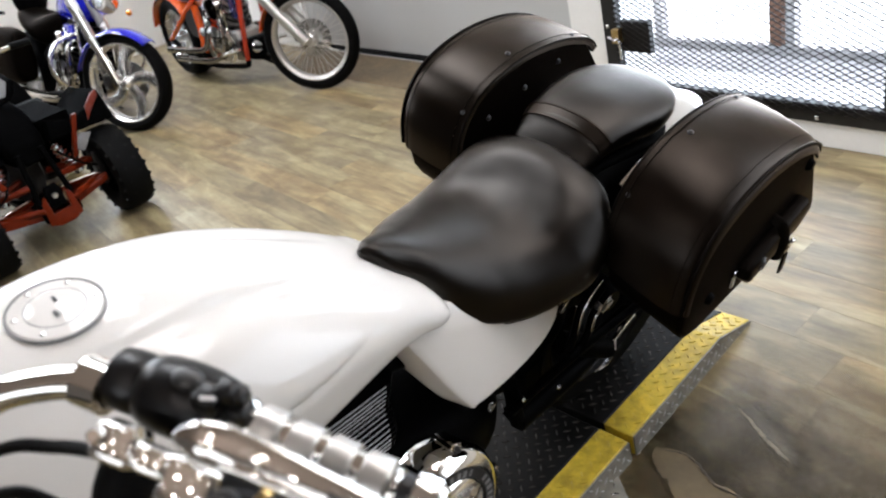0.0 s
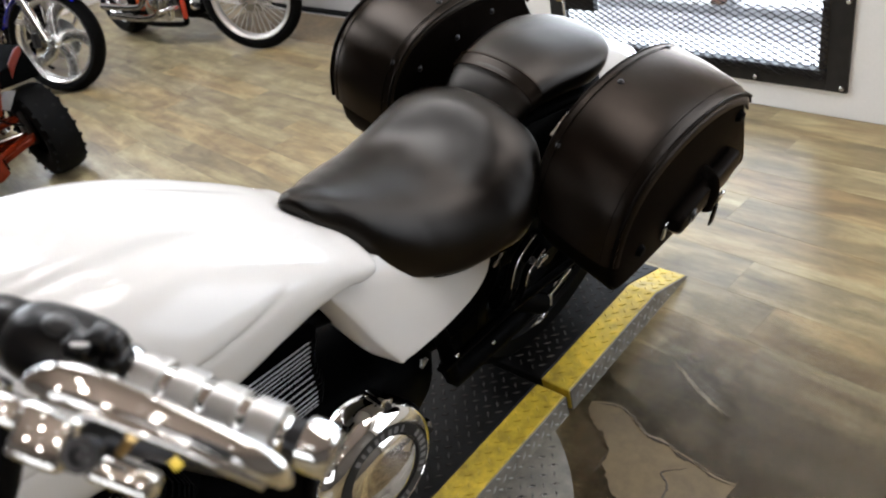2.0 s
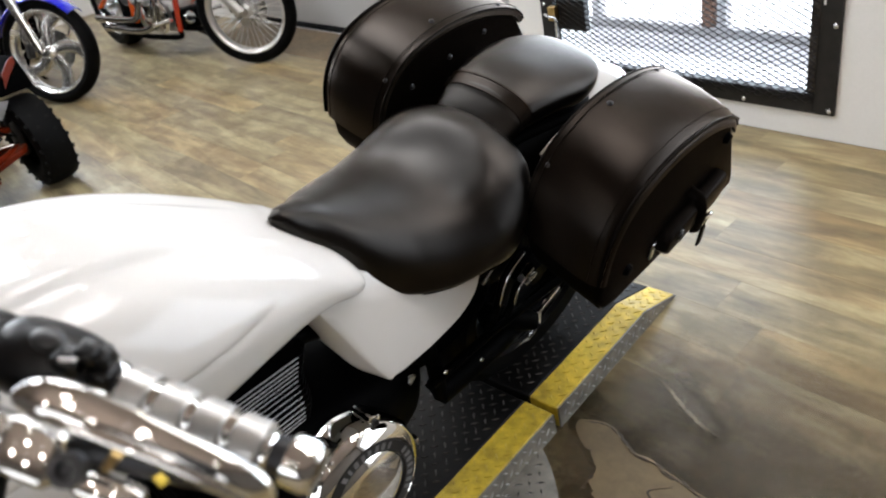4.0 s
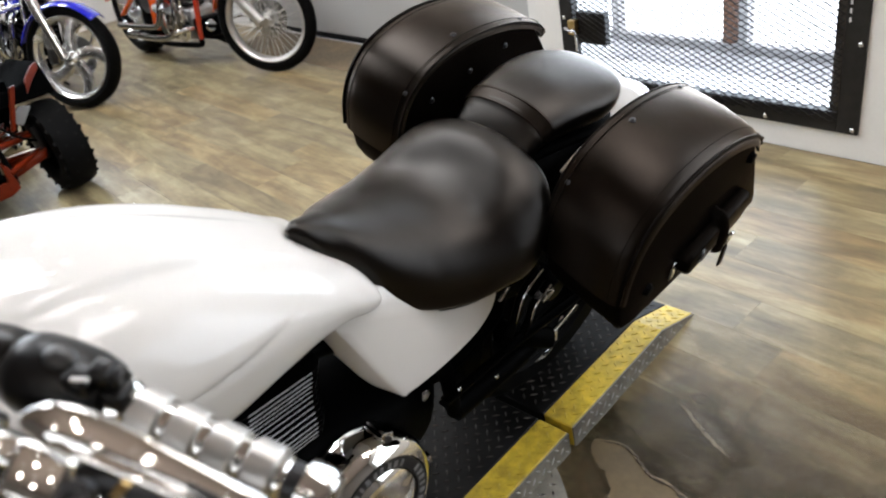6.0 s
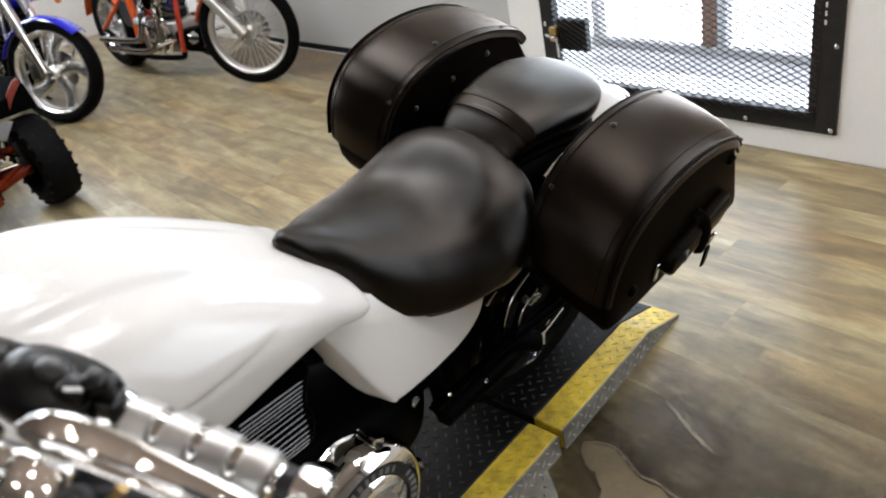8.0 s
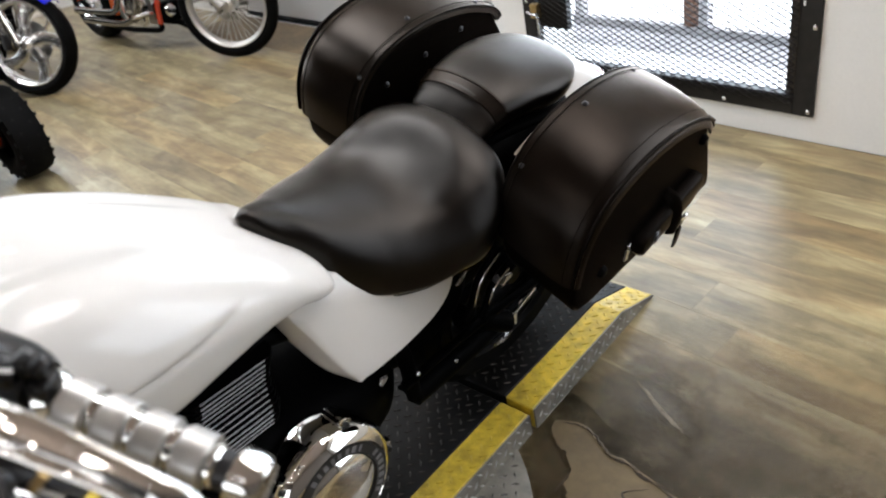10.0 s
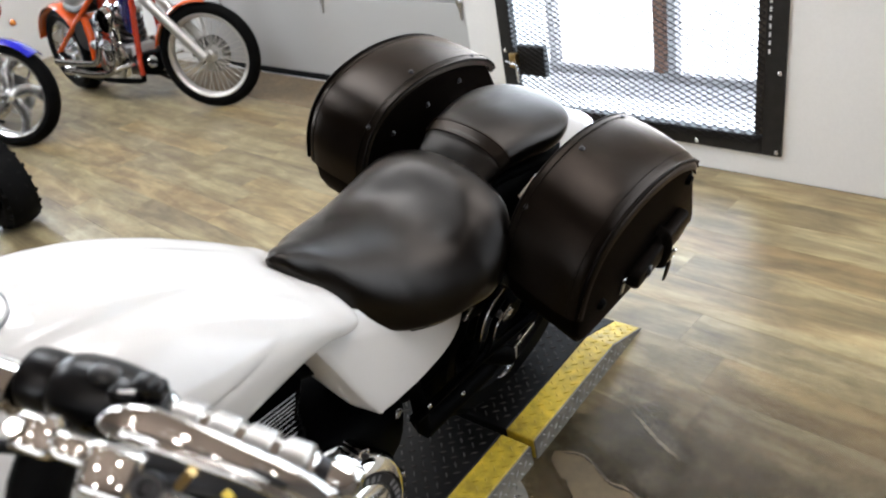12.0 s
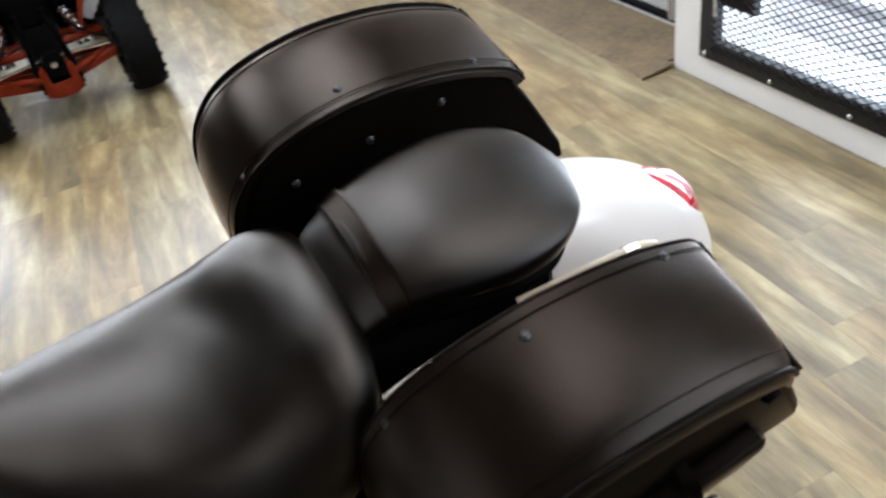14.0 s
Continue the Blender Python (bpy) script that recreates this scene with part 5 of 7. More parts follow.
def blade(points, halves, thick, facing, n=40, sides=22):
    """A broad rounded strip along a line, its flat side turned to facing."""
    line = [Vector(p) for p in spline(points, n)]
    wide = np.interp(np.linspace(0, 1, n), np.linspace(0, 1, len(halves)), halves).tolist()
    loops = []
    for i, p in enumerate(line):
        ahead = (line[min(i + 1, n - 1)] - line[max(i - 1, 0)]).normalized()
        across = Vector(facing).cross(ahead).normalized()
        out = ahead.cross(across)
        loop = []
        for a in np.linspace(0, 2 * math.pi, sides, endpoint=False).tolist():
            c, q = math.cos(a), math.sin(a)
            loop.append(p + wide[i] * math.copysign(abs(c) ** 0.8, c) * across + min(thick, wide[i]) * math.copysign(abs(q) ** 0.9, q) * out)
        loops.append(loop)
    return rings(bmesh.new(), loops)


FACING = (0.42, -0.45, 0.79)
LEVER = [(0.402, -0.162, 1.242), (0.408, -0.158, 1.243), (0.417, -0.153, 1.245), (0.430, -0.145, 1.244), (0.456, -0.132, 1.238), (0.483, -0.119, 1.230), (0.510, -0.106, 1.221), (0.526, -0.098, 1.210), (0.531, -0.094, 1.198)]
lever = part("clutch_lever", blade(LEVER, [0.003, 0.0085, 0.0112, 0.0118, 0.0108, 0.0095, 0.0085, 0.0085, 0.004], 0.0055, FACING), CHROME, bars, "broad chrome clutch lever")
part("lever_lip", blade([(0.417, -0.162, 1.241), (0.440, -0.151, 1.241), (0.466, -0.138, 1.235), (0.491, -0.125, 1.227), (0.512, -0.114, 1.216), (0.526, -0.105, 1.203)], [0.002, 0.0034, 0.0036, 0.0036, 0.004, 0.003], 0.004, FACING), CHROME, lever, "bright lower edge of the lever")
# solid black strip paints the shade in the gap by the lip
part("gap_shade", blade([(0.492, -0.121, 1.233), (0.508, -0.112, 1.224), (0.522, -0.103, 1.211)], [0.0012, 0.003, 0.0012], 0.004, FACING, n=14), INK, lever, "black strip for the shaded gap by the lip")
out_dir = Vector(FACING).normalized()
along = (G1 - G0).normalized()
along = (along - out_dir * along.dot(out_dir)).normalized()
side_dir = out_dir.cross(along)
perch_turn = Matrix((along, side_dir, out_dir)).transposed().to_4x4()


def perch_piece(name, place, size, mat, label="", bevel=0.006):
    bm = solid_box(-size[0], size[0], -size[1], size[1], -size[2], size[2], bevel, 4)
    bm.transform(Matrix.Translation(place) @ perch_turn)
    return part(name, bm, mat, perch, label)


bm = solid_box(-0.016, 0.016, -0.013, 0.013, -0.013, 0.013, 0.006, 4)
bm.transform(Matrix.Translation((0.351, -0.184, 1.205)) @ perch_turn)
perch = part("lever_perch", bm, CHROME, bars, "chrome lever perch")
perch_piece("perch_neck", (0.380, -0.176, 1.208), (0.014, 0.009, 0.009), CHROME, "", 0.005)
perch_piece("perch_arm", (0.412, -0.170, 1.206), (0.018, 0.017, 0.008), CHROME, "rounded chrome lever bracket", 0.0055)
perch_piece("perch_foot", (0.440, -0.150, 1.168), (0.022, 0.009, 0.008), CHROME, "", 0.005)
for place, r in (((0.346, -0.193, 1.219), 0.0065), ((0.362, -0.177, 1.219), 0.0065), ((0.372, -0.186, 1.217), 0.0045)):
    part("clamp_bolt", lathe([(0, 0.006), (r * 0.75, 0.006), (r, 0.003), (r, -0.006), (0, -0.006)], Matrix.Translation(place) @ perch_turn, 6), CHROME, perch, "bright clamp bolt")
part("pivot_screw", lathe([(0.0, 0.002), (0.004, 0.002), (0.0055, 0.005), (0.010, 0.005), (0.0105, -0.004), (0, -0.004)], Matrix.Translation((0.439, -0.162, 1.207)) @ perch_turn, 20), DARK_METAL, perch, "dark pivot screw")
part("lever_stop", tube([(0.445, -0.146, 1.196), (0.453, -0.138, 1.212)], 0.0035, sides=8), BRASS, perch, "brass lever stop")
part("warning_tag", slab([(-0.004, -0.003), (0.004, -0.003), (0.004, 0.003), (-0.004, 0.003)], 0.002, 0.0008, lambda a, b, c: (0.470 + a, -0.128 + b, 1.188 + c)), PLATE_YELLOW, bars, "small yellow tag under the lever")
part("lever_guard", tube([(0.405, -0.150, 1.185), (0.440, -0.125, 1.178), (0.485, -0.098, 1.165)], [0.012, 0.014, 0.008], sides=14, flat=0.6), DARK_METAL, bars, "dark casting behind the lever")
part("cable_boot", tube([(0.324, -0.176, 1.158), (0.332, -0.195, 1.139), (0.340, -0.214, 1.112), (0.346, -0.236, 1.08), (0.30, -0.30, 1.0)], [0.021, 0.022, 0.020, 0.015, 0.008], n=30, sides=18), RUBBER, bars, "ribbed black cable boot")
part("clamp", lathe([(0.0145, -0.012), (0.022, -0.012), (0.022, 0.012), (0.0145, 0.012)], Matrix.Translation((0.234, -0.166, 1.145)) @ bar_dir, 24), CHROME, bars, "chrome clamp")
part("clutch_cable", tube([(0.335, -0.190, 1.182), (0.270, -0.215, 1.150), (0.215, -0.255, 1.125), (0.10, -0.36, 1.0)], 0.0052, sides=8), RUBBER, bars, "black cable")
part("brake_hose", tube([(0.335, -0.215, 1.12), (0.285, -0.235, 1.11), (0.235, -0.262, 1.10), (0.10, -0.35, 0.98)], 0.0055, sides=8), RUBBER, bars, "black hose")
part("riser", tube([(0.05, -0.385, 1.08), (0.05, -0.42, 1.0)], 0.02, sides=12), CHROME, bars)


# ---- the other vehicles: x ahead, y to their left, z up, front contact point at the origin ----
def vehicle(name, label, category, x, y, dx, dy, lean=0.0):
    return thing(name, label, category, pose(x, y, 0, 0, 0, math.degrees(math.atan2(dy, dx))) @ Matrix.Rotation(radians(lean), 4, "X"))


def cross_wheel(y, z, x, turn):
    """The pose of a wheel whose axle lies across, turned about the upright by so many degrees."""
    return Matrix.Translation((x, y, z)) @ Matrix.Rotation(radians(90 + turn), 4, "Z")


def body_along_x(stations, n=30, m=28, e_top=2.2, e_low=2.2):
    bm = shell(stations, n, m, e_top, e_low)
    bm.transform(Matrix.Rotation(radians(-90), 4, "Z"))
    return bm


def guard(cx, cz, r, half, a0, a1, y=0.0, turn=0.0, crown=0.03):
    bm = arch(0, 0, r, half, a0, a1, crown, 0.004, 30, 14)
    bm.transform(Matrix.Translation((cx, y, cz)) @ Matrix.Rotation(radians(turn), 4, "Z") @ Matrix.Rotation(radians(-90), 4, "Z"))
    return bm


def steered(points, turn):
    """Points turned with the front wheel about its upright."""
    c, q = math.cos(radians(turn)), math.sin(radians(turn))
    return [(c * x - q * y, q * x + c * y, z) for x, y, z in points]


def v_engine(parent, x, z, mat_case, mat_cyl, size=1.0, pipes=None, bright=None):
    """Crankcase, two finned cylinders, rocker boxes and air cleaner."""
    s = size
    bm = solid_box(x - 0.20 * s, x - 0.04 * s, -0.07 * s, 0.07 * s, z - 0.09 * s, z + 0.07 * s, 0.02, 3)
    box(bm, x - 0.05 * s, x + 0.15 * s, -0.085 * s, 0.085 * s, z - 0.10 * s, z + 0.09 * s, 0.03, 3)
    case = part("crankcase", bm, mat_case, parent)
    for k in range(8):
        a = 2 * math.pi * k / 8
        part("case_bolt", lathe([(0, 0.006), (0.007, 0.005), (0.009, 0), (0, 0)], Matrix.Translation((x + 0.05 + 0.085 * s * math.cos(a), -0.125 * s, z + 0.085 * s * math.sin(a))) @ pose(0, 0, 0, 90, 0, 0), 8), DARK_METAL, case)
    part("oil_line", tube([(x - 0.16 * s, -0.08 * s, z + 0.06 * s), (x - 0.14 * s, -0.11 * s, z + 0.15 * s), (x - 0.05 * s, -0.11 * s, z + 0.20 * s)], 0.008, sides=8), RUBBER, case, "black hose")
    part("carburettor_pipe", tube([(x - 0.06 * s, -0.06 * s, z + 0.20 * s), (x + 0.02 * s, -0.12 * s, z + 0.22 * s), (x + 0.10 * s, -0.08 * s, z + 0.19 * s)], 0.018 * s, sides=10), CHROME, case)
    for lean in (-22, 22):
        cm = Matrix.Translation((x + 0.02, 0, z + 0.09 * s)) @ Matrix.Rotation(radians(lean), 4, "Y")
        cyl = part("cylinder", lathe([(0, 0), (0.06 * s, 0), (0.06 * s, 0.2 * s), (0, 0.2 * s)], cm, 18), mat_cyl, parent)
        for k in range(9):
            h = 0.015 + 0.02 * k * s
            # alternating bright and dark fins stand in for lit edges and shaded gaps
            part("fin", lathe([(0.05, h), (0.078 * s, h), (0.078 * s, h + 0.006), (0.05, h + 0.006)], cm, 18), mat_cyl if k % 2 else bright or mat_cyl, cyl)
        part("rocker_box", shell([(-0.07 * s, 0.05, 0.24 * s, 0.21 * s, 0.19 * s), (-0.04 * s, 0.06 * s, 0.265 * s, 0.22 * s, 0.19 * s), (0.04 * s, 0.06 * s, 0.265 * s, 0.22 * s, 0.19 * s), (0.07 * s, 0.05, 0.24 * s, 0.21 * s, 0.19 * s)], 14, 16, 3, 3), CHROME, cyl, m=cm)
    for sgn in (-1, 1):
        part("side_cover", lathe([(0, 0), (0.10 * s, 0), (0.105 * s, 0.012), (0.09 * s, 0.03), (0.06 * s, 0.034), (0, 0.04)], Matrix.Translation((x + 0.05, sgn * 0.11 * s, z)) @ pose(0, 0, 0, -90 * sgn, 0, 0), 28), CHROME, case, "round chrome cover")
        part("primary_cover", lathe([(0, 0), (0.075 * s, 0), (0.08 * s, 0.012), (0.06 * s, 0.025), (0, 0.03)], Matrix.Translation((x - 0.15, sgn * 0.10 * s, z - 0.01)) @ pose(0, 0, 0, -90 * sgn, 0, 0), 28), CHROME, case)
        for k in range(3):
            part("pushrod_tube", tube([(x + 0.01 + 0.02 * k, sgn * 0.09 * s, z + 0.07 * s), (x - 0.03 + 0.05 * k, sgn * 0.085 * s, z + 0.28 * s)], 0.008, sides=8), CHROME, case)
    for k, lean in enumerate((-0.10, 0.10)):
        part("plug_lead", tube([(x + 0.02 + lean * 0.4, -0.10 * s, z + 0.12 * s), (x + 0.02 + lean * 1.2, -0.15 * s, z + 0.20 * s), (x + 0.02 + lean * 1.1, -0.10 * s, z + 0.30 * s)], 0.006, sides=8), RUBBER, case, "black plug lead")
        if pipes:
            part("header_pipe", tube([(x + 0.04 + lean * s, -0.07 * s, z + 0.24 * s), (x + 0.10 + lean * s, -0.15 * s, z + 0.20 * s), (x + 0.09 + lean * s, -0.17 * s, z + 0.02 * s), (x - 0.02 + lean * s, -0.17 * s, z - 0.07 * s)], 0.019 * s, sides=12), pipes, case, "bent header pipe")
    filter_m = Matrix.Translation((x + 0.19 * s, -0.03 * s, z - 0.02)) @ pose(0, 0, 0, 0, 90, 0)
    part("oil_filter", lathe([(0, 0), (0.036 * s, 0), (0.038 * s, 0.01), (0.038 * s, 0.07), (0.030 * s, 0.08), (0, 0.08)], filter_m, 20), CHROME, case, "chrome oil filter")
    part("starter_motor", lathe([(0, -0.09), (0.030 * s, -0.09), (0.034 * s, -0.07), (0.034 * s, 0.07), (0.028 * s, 0.09), (0, 0.09)], Matrix.Translation((x - 0.16 * s, -0.12 * s, z + 0.09 * s)) @ pose(0, 0, 0, 0, 90, 0), 18), BRUSHED, case)
    for k in range(6):
        part("case_rib", tube([(x - 0.19 * s + 0.028 * k, -0.074 * s, z - 0.07 * s), (x - 0.19 * s + 0.028 * k, -0.074 * s, z + 0.05 * s)], 0.005, sides=6), DARK_METAL, case)
    part("air_cleaner", lathe([(0, 0), (0.075 * s, 0), (0.08 * s, 0.02), (0.07 * s, 0.05), (0, 0.055)], Matrix.Translation((x + 0.02, -0.10 * s, z + 0.24 * s)) @ pose(0, 0, 0, 90, 0, 0), 28), CHROME, parent, "round chrome air cleaner")
    return case


# blue cruiser with polished wheels
blue = vehicle("blue_motorcycle", "metallic blue cruiser motorcycle with polished wheels", "motorcycle", -5.275, 1.055, 0.990, 0.139, -13)
TURN = 30
wheel_parts(blue, 0.345, 0.12, 0.275, cross_wheel(0, 0.345, 0, TURN), "five", rim_mat=POLISHED)
wheel_parts(blue, 0.325, 0.20, 0.225, cross_wheel(0, 0.325, -1.70, 0), "five", rim_mat=BRUSHED)
part("front_fender", guard(0, 0.345, 0.372, 0.075, 46, 164, turn=TURN), BLUE_PAINT, blue, "glossy blue front fender")
part("rear_fender", guard(-1.70, 0.325, 0.37, 0.115, 15, 170), BLACK_PLASTIC, blue, "black rear fender")
for sgn in (-1, 1):
    part("fork", tube(steered([(0.0, sgn * 0.095, 0.345), (-0.15, sgn * 0.095, 0.70), (-0.26, sgn * 0.095, 0.96)], TURN), [0.026, 0.032, 0.024], sides=14), CHROME, blue, "thick chrome fork leg")
    part("fork_shroud", tube(steered([(-0.11, sgn * 0.095, 0.60), (-0.24, sgn * 0.095, 0.92)], TURN), 0.035, sides=14), BRUSHED, blue)
    if sgn > 0:
        part("turn_signal", lathe([(0, 0), (0.020, 0), (0.024, 0.014), (0.014, 0.034), (0, 0.038)], Matrix.Translation((-0.20, sgn * 0.20, 0.80)) @ pose(0, 0, 0, 0, 90, 0), 16), AMBER, blue, "small amber turn signal")
    if sgn > 0:
        part("disc_brake", lathe([(0.06, -0.002), (0.135, -0.002), (0.135, 0.002), (0.06, 0.002)], cross_wheel(0, 0.345, 0, TURN) @ Matrix.Translation((sgn * 0.062, 0, 0)) @ pose(0, 0, 0, 0, 90, 0), 32), BRUSHED, blue)
    part("caliper", solid_box(-0.16, -0.09, sgn * 0.085 - 0.02, sgn * 0.085 + 0.02, 0.30, 0.40, 0.012), DARK_METAL, blue)
    part("exhaust", tube([(-0.55, sgn * 0.14, 0.42), (-0.75, sgn * 0.19, 0.24), (-1.2, sgn * 0.21, 0.22), (-1.9, sgn * 0.22, 0.26)], [0.025, 0.03, 0.045, 0.05], sides=14), CHROME, blue, "chrome exhaust")
    part("floorboard", solid_box(-0.72, -0.44, sgn * 0.26 - 0.05, sgn * 0.26 + 0.05, 0.27, 0.29, 0.008), BLACK_PLASTIC, blue)
    part("engine_guard", tube([(-0.42, sgn * 0.08, 0.70), (-0.40, sgn * 0.30, 0.62), (-0.40, sgn * 0.33, 0.42), (-0.45, sgn * 0.12, 0.24)], 0.014, sides=10), CHROME, blue, "bent chrome engine guard")
    part("grip", tube([(-0.46, sgn * 0.30, 1.06), (-0.52, sgn * 0.42, 1.04)], 0.018, sides=10), RUBBER, blue)
part("headlamp", lathe([(0, -0.08), (0.06, -0.07), (0.09, -0.02), (0.095, 0.03), (0.088, 0.04), (0, 0.05)], Matrix.Translation((-0.10, 0, 0.90)) @ pose(0, 0, 0, 0, 90, 0), 28), CHROME, blue, "chrome headlamp")
part("handlebar", tube([(-0.46, -0.30, 1.06), (-0.40, -0.12, 1.10), (-0.36, 0, 1.02), (-0.40, 0.12, 1.10), (-0.46, 0.30, 1.06)], 0.013, sides=10), CHROME, blue)
part("tank", body_along_x([(-0.78, 0.06, 0.86, 0.82, 0.78), (-0.66, 0.12, 0.96, 0.86, 0.77), (-0.48, 0.14, 1.03, 0.88, 0.755), (-0.34, 0.12, 1.03, 0.88, 0.76), (-0.24, 0.06, 0.97, 0.89, 0.80)], 30, 30), BLUE_PAINT, blue, "glossy blue fuel tank")
part("seat", body_along_x([(-1.62, 0.10, 0.90, 0.82, 0.74), (-1.45, 0.15, 0.88, 0.79, 0.68), (-1.2, 0.18, 0.82, 0.72, 0.60), (-0.98, 0.14, 0.84, 0.74, 0.60), (-0.80, 0.06, 0.86, 0.79, 0.70)], 24, 24), BAG_DARK, blue, "black vinyl seat")
part("side_panel", body_along_x([(-1.15, 0.13, 0.60, 0.52, 0.44), (-1.0, 0.15, 0.64, 0.54, 0.44), (-0.88, 0.12, 0.62, 0.54, 0.48)], 14, 20), BLACK_PLASTIC, blue)
part("frame", tube([(-0.38, 0, 0.86), (-0.45, 0, 0.40), (-0.55, 0, 0.20), (-1.1, 0, 0.20), (-1.25, 0, 0.55)], 0.03, sides=10), BLACK_STEEL, blue)
radiator = part("radiator", solid_box(-0.43, -0.37, -0.10, 0.10, 0.34, 0.76, 0.012), BLACK_STEEL, blue, "black radiator behind the front wheel")
for k in range(11):
    part("radiator_fin", solid_box(-0.369, -0.362, -0.085, 0.085, 0.36 + 0.036 * k, 0.366 + 0.036 * k), DARK_METAL, radiator, smooth=False)
for side_y in (-0.112, 0.112):
    part("radiator_tube", tube([(-0.40, side_y, 0.36), (-0.385, side_y * 1.1, 0.55), (-0.40, side_y, 0.76)], 0.010, sides=10), CHROME, radiator, "chrome radiator edge")
part("neck_cover", slab([(-0.46, 0.76), (-0.36, 0.80), (-0.33, 0.92), (-0.40, 0.93)], 0.02, 0.006, lambda a, b, c: (a, -0.085 - c, b)), CHROME, blue, "chrome frame neck cover")
part("battery_box", body_along_x([(-1.12, 0.09, 0.66, 0.52, 0.36), (-0.95, 0.10, 0.72, 0.54, 0.34), (-0.62, 0.05, 0.80, 0.66, 0.52), (-0.50, 0.04, 0.80, 0.68, 0.56)], 16, 22, 3, 3), BLACK_STEEL, blue, "black engine and battery covers")
for sgn in (-1, 1):
    bag = part("saddlebag", body_along_x([(-1.86, 0.05, 0.66, 0.52, 0.38), (-1.80, 0.085, 0.74, 0.54, 0.33), (-1.45, 0.095, 0.76, 0.55, 0.31), (-1.18, 0.085, 0.72, 0.53, 0.34), (-1.12, 0.04, 0.64, 0.52, 0.40)], 22, 24, 3.2, 3.2), BAG_DARK, blue, "black hard saddlebag", m=Matrix.Translation((0, sgn * 0.27, 0)))
    part("lid_seam", tube([(-1.83, sgn * 0.36, 0.60), (-1.5, sgn * 0.368, 0.63), (-1.16, sgn * 0.358, 0.61)], 0.004, sides=6), DARK_METAL, bag)
part("backrest", body_along_x([(-1.60, 0.06, 1.10, 1.0, 0.86), (-1.56, 0.13, 1.16, 1.0, 0.84), (-1.50, 0.12, 1.14, 0.99, 0.83), (-1.46, 0.05, 1.06, 0.98, 0.87)], 12, 24, 3, 3), BLACK_PLASTIC, blue, "black padded backrest")
part("side_badge", slab([(-0.60, 0.64), (-0.44, 0.66), (-0.42, 0.75), (-0.58, 0.76)], 0.02, 0.006, lambda a, b, c: (a, -0.110 - c, b)), BLUE_PAINT, blue, "blue side panel")
v_engine(blue, -0.72, 0.36, BLACK_STEEL, BLACK_STEEL, 1.1, DARK_CHROME, DARK_METAL)
part("kickstand", tube([(-0.80, 0.10, 0.18), (-0.82, 0.26, 0.05), (-0.83, 0.30, 0.045)], 0.011, sides=8), BLACK_STEEL, blue)

# orange chopper with wire wheels
cx, cy = 0.9965, 0.084
chopper = vehicle("orange_chopper", "orange custom chopper motorcycle with wire-spoked front wheel", "motorcycle", -4.34, 2.12, cx, cy, -4)
CT = 32
wheel_parts(chopper, 0.345, 0.085, 0.275, cross_wheel(0, 0.345, 0, CT), "wire", rim_mat=SATIN, sides=56)
wheel_parts(chopper, 0.33, 0.20, 0.225, cross_wheel(0, 0.33, -1.92, 0), "five", rim_mat=BRUSHED)
part("front_fender", guard(0, 0.345, 0.372, 0.055, 78, 165, turn=CT, crown=0.02), ORANGE_PAINT, chopper, "short orange front fender")
part("rear_fender", guard(-1.92, 0.33, 0.375, 0.125, 30, 165), ORANGE_PAINT, chopper, "broad orange rear fender")
for sgn in (-1, 1):
    part("fork", tube(steered([(0.0, sgn * 0.085, 0.345), (-0.34, sgn * 0.085, 0.80), (-0.55, sgn * 0.085, 1.08)], CT), [0.036, 0.033, 0.026], sides=14, flat=0.8), SATIN, chopper, "long satin alloy fork leg")
    part("frame_rail", tube([(-0.62, sgn * 0.05, 0.96), (-0.70, sgn * 0.09, 0.55), (-0.76, sgn * 0.11, 0.20)], 0.021, n=30, sides=12), FRAME_RED, chopper, "red-orange downtube")
    part("lower_rail", tube([(-0.76, sgn * 0.11, 0.20), (-0.84, sgn * 0.115, 0.15), (-1.5, sgn * 0.13, 0.15), (-1.92, sgn * 0.145, 0.33)], 0.020, n=40, sides=12), BLACK_STEEL, chopper)
    part("frame_rail", tube([(-1.15, sgn * 0.05, 0.80), (-1.42, sgn * 0.11, 0.62), (-1.92, sgn * 0.145, 0.33)], 0.021, sides=12), ORANGE_PAINT, chopper)
    part("peg", tube([(-0.80, sgn * 0.13, 0.28), (-0.80, sgn * 0.28, 0.28)], 0.016, sides=10), CHROME, chopper)
    part("grip", tube([(-0.72, sgn * 0.26, 1.20), (-0.78, sgn * 0.40, 1.18)], 0.018, sides=10), RUBBER, chopper)
part("exhaust", tube([(-0.98, -0.10, 0.62), (-0.93, -0.17, 0.42), (-0.97, -0.19, 0.26), (-1.2, -0.20, 0.20), (-1.75, -0.21, 0.20)], [0.021, 0.022, 0.023, 0.025, 0.028], sides=14), DARK_CHROME, chopper, "bent dark chrome exhaust")
part("exhaust", tube([(-1.20, -0.10, 0.62), (-1.15, -0.17, 0.44), (-1.2, -0.20, 0.30), (-1.4, -0.21, 0.275), (-1.85, -0.22, 0.27)], [0.021, 0.022, 0.023, 0.025, 0.028], sides=14), DARK_CHROME, chopper, "bent dark chrome exhaust")
part("backbone", tube([(-0.60, 0, 0.98), (-0.90, 0, 0.93), (-1.20, 0, 0.78), (-1.35, 0, 0.50), (-1.40, 0, 0.16)], 0.026, sides=12), FRAME_RED, chopper)
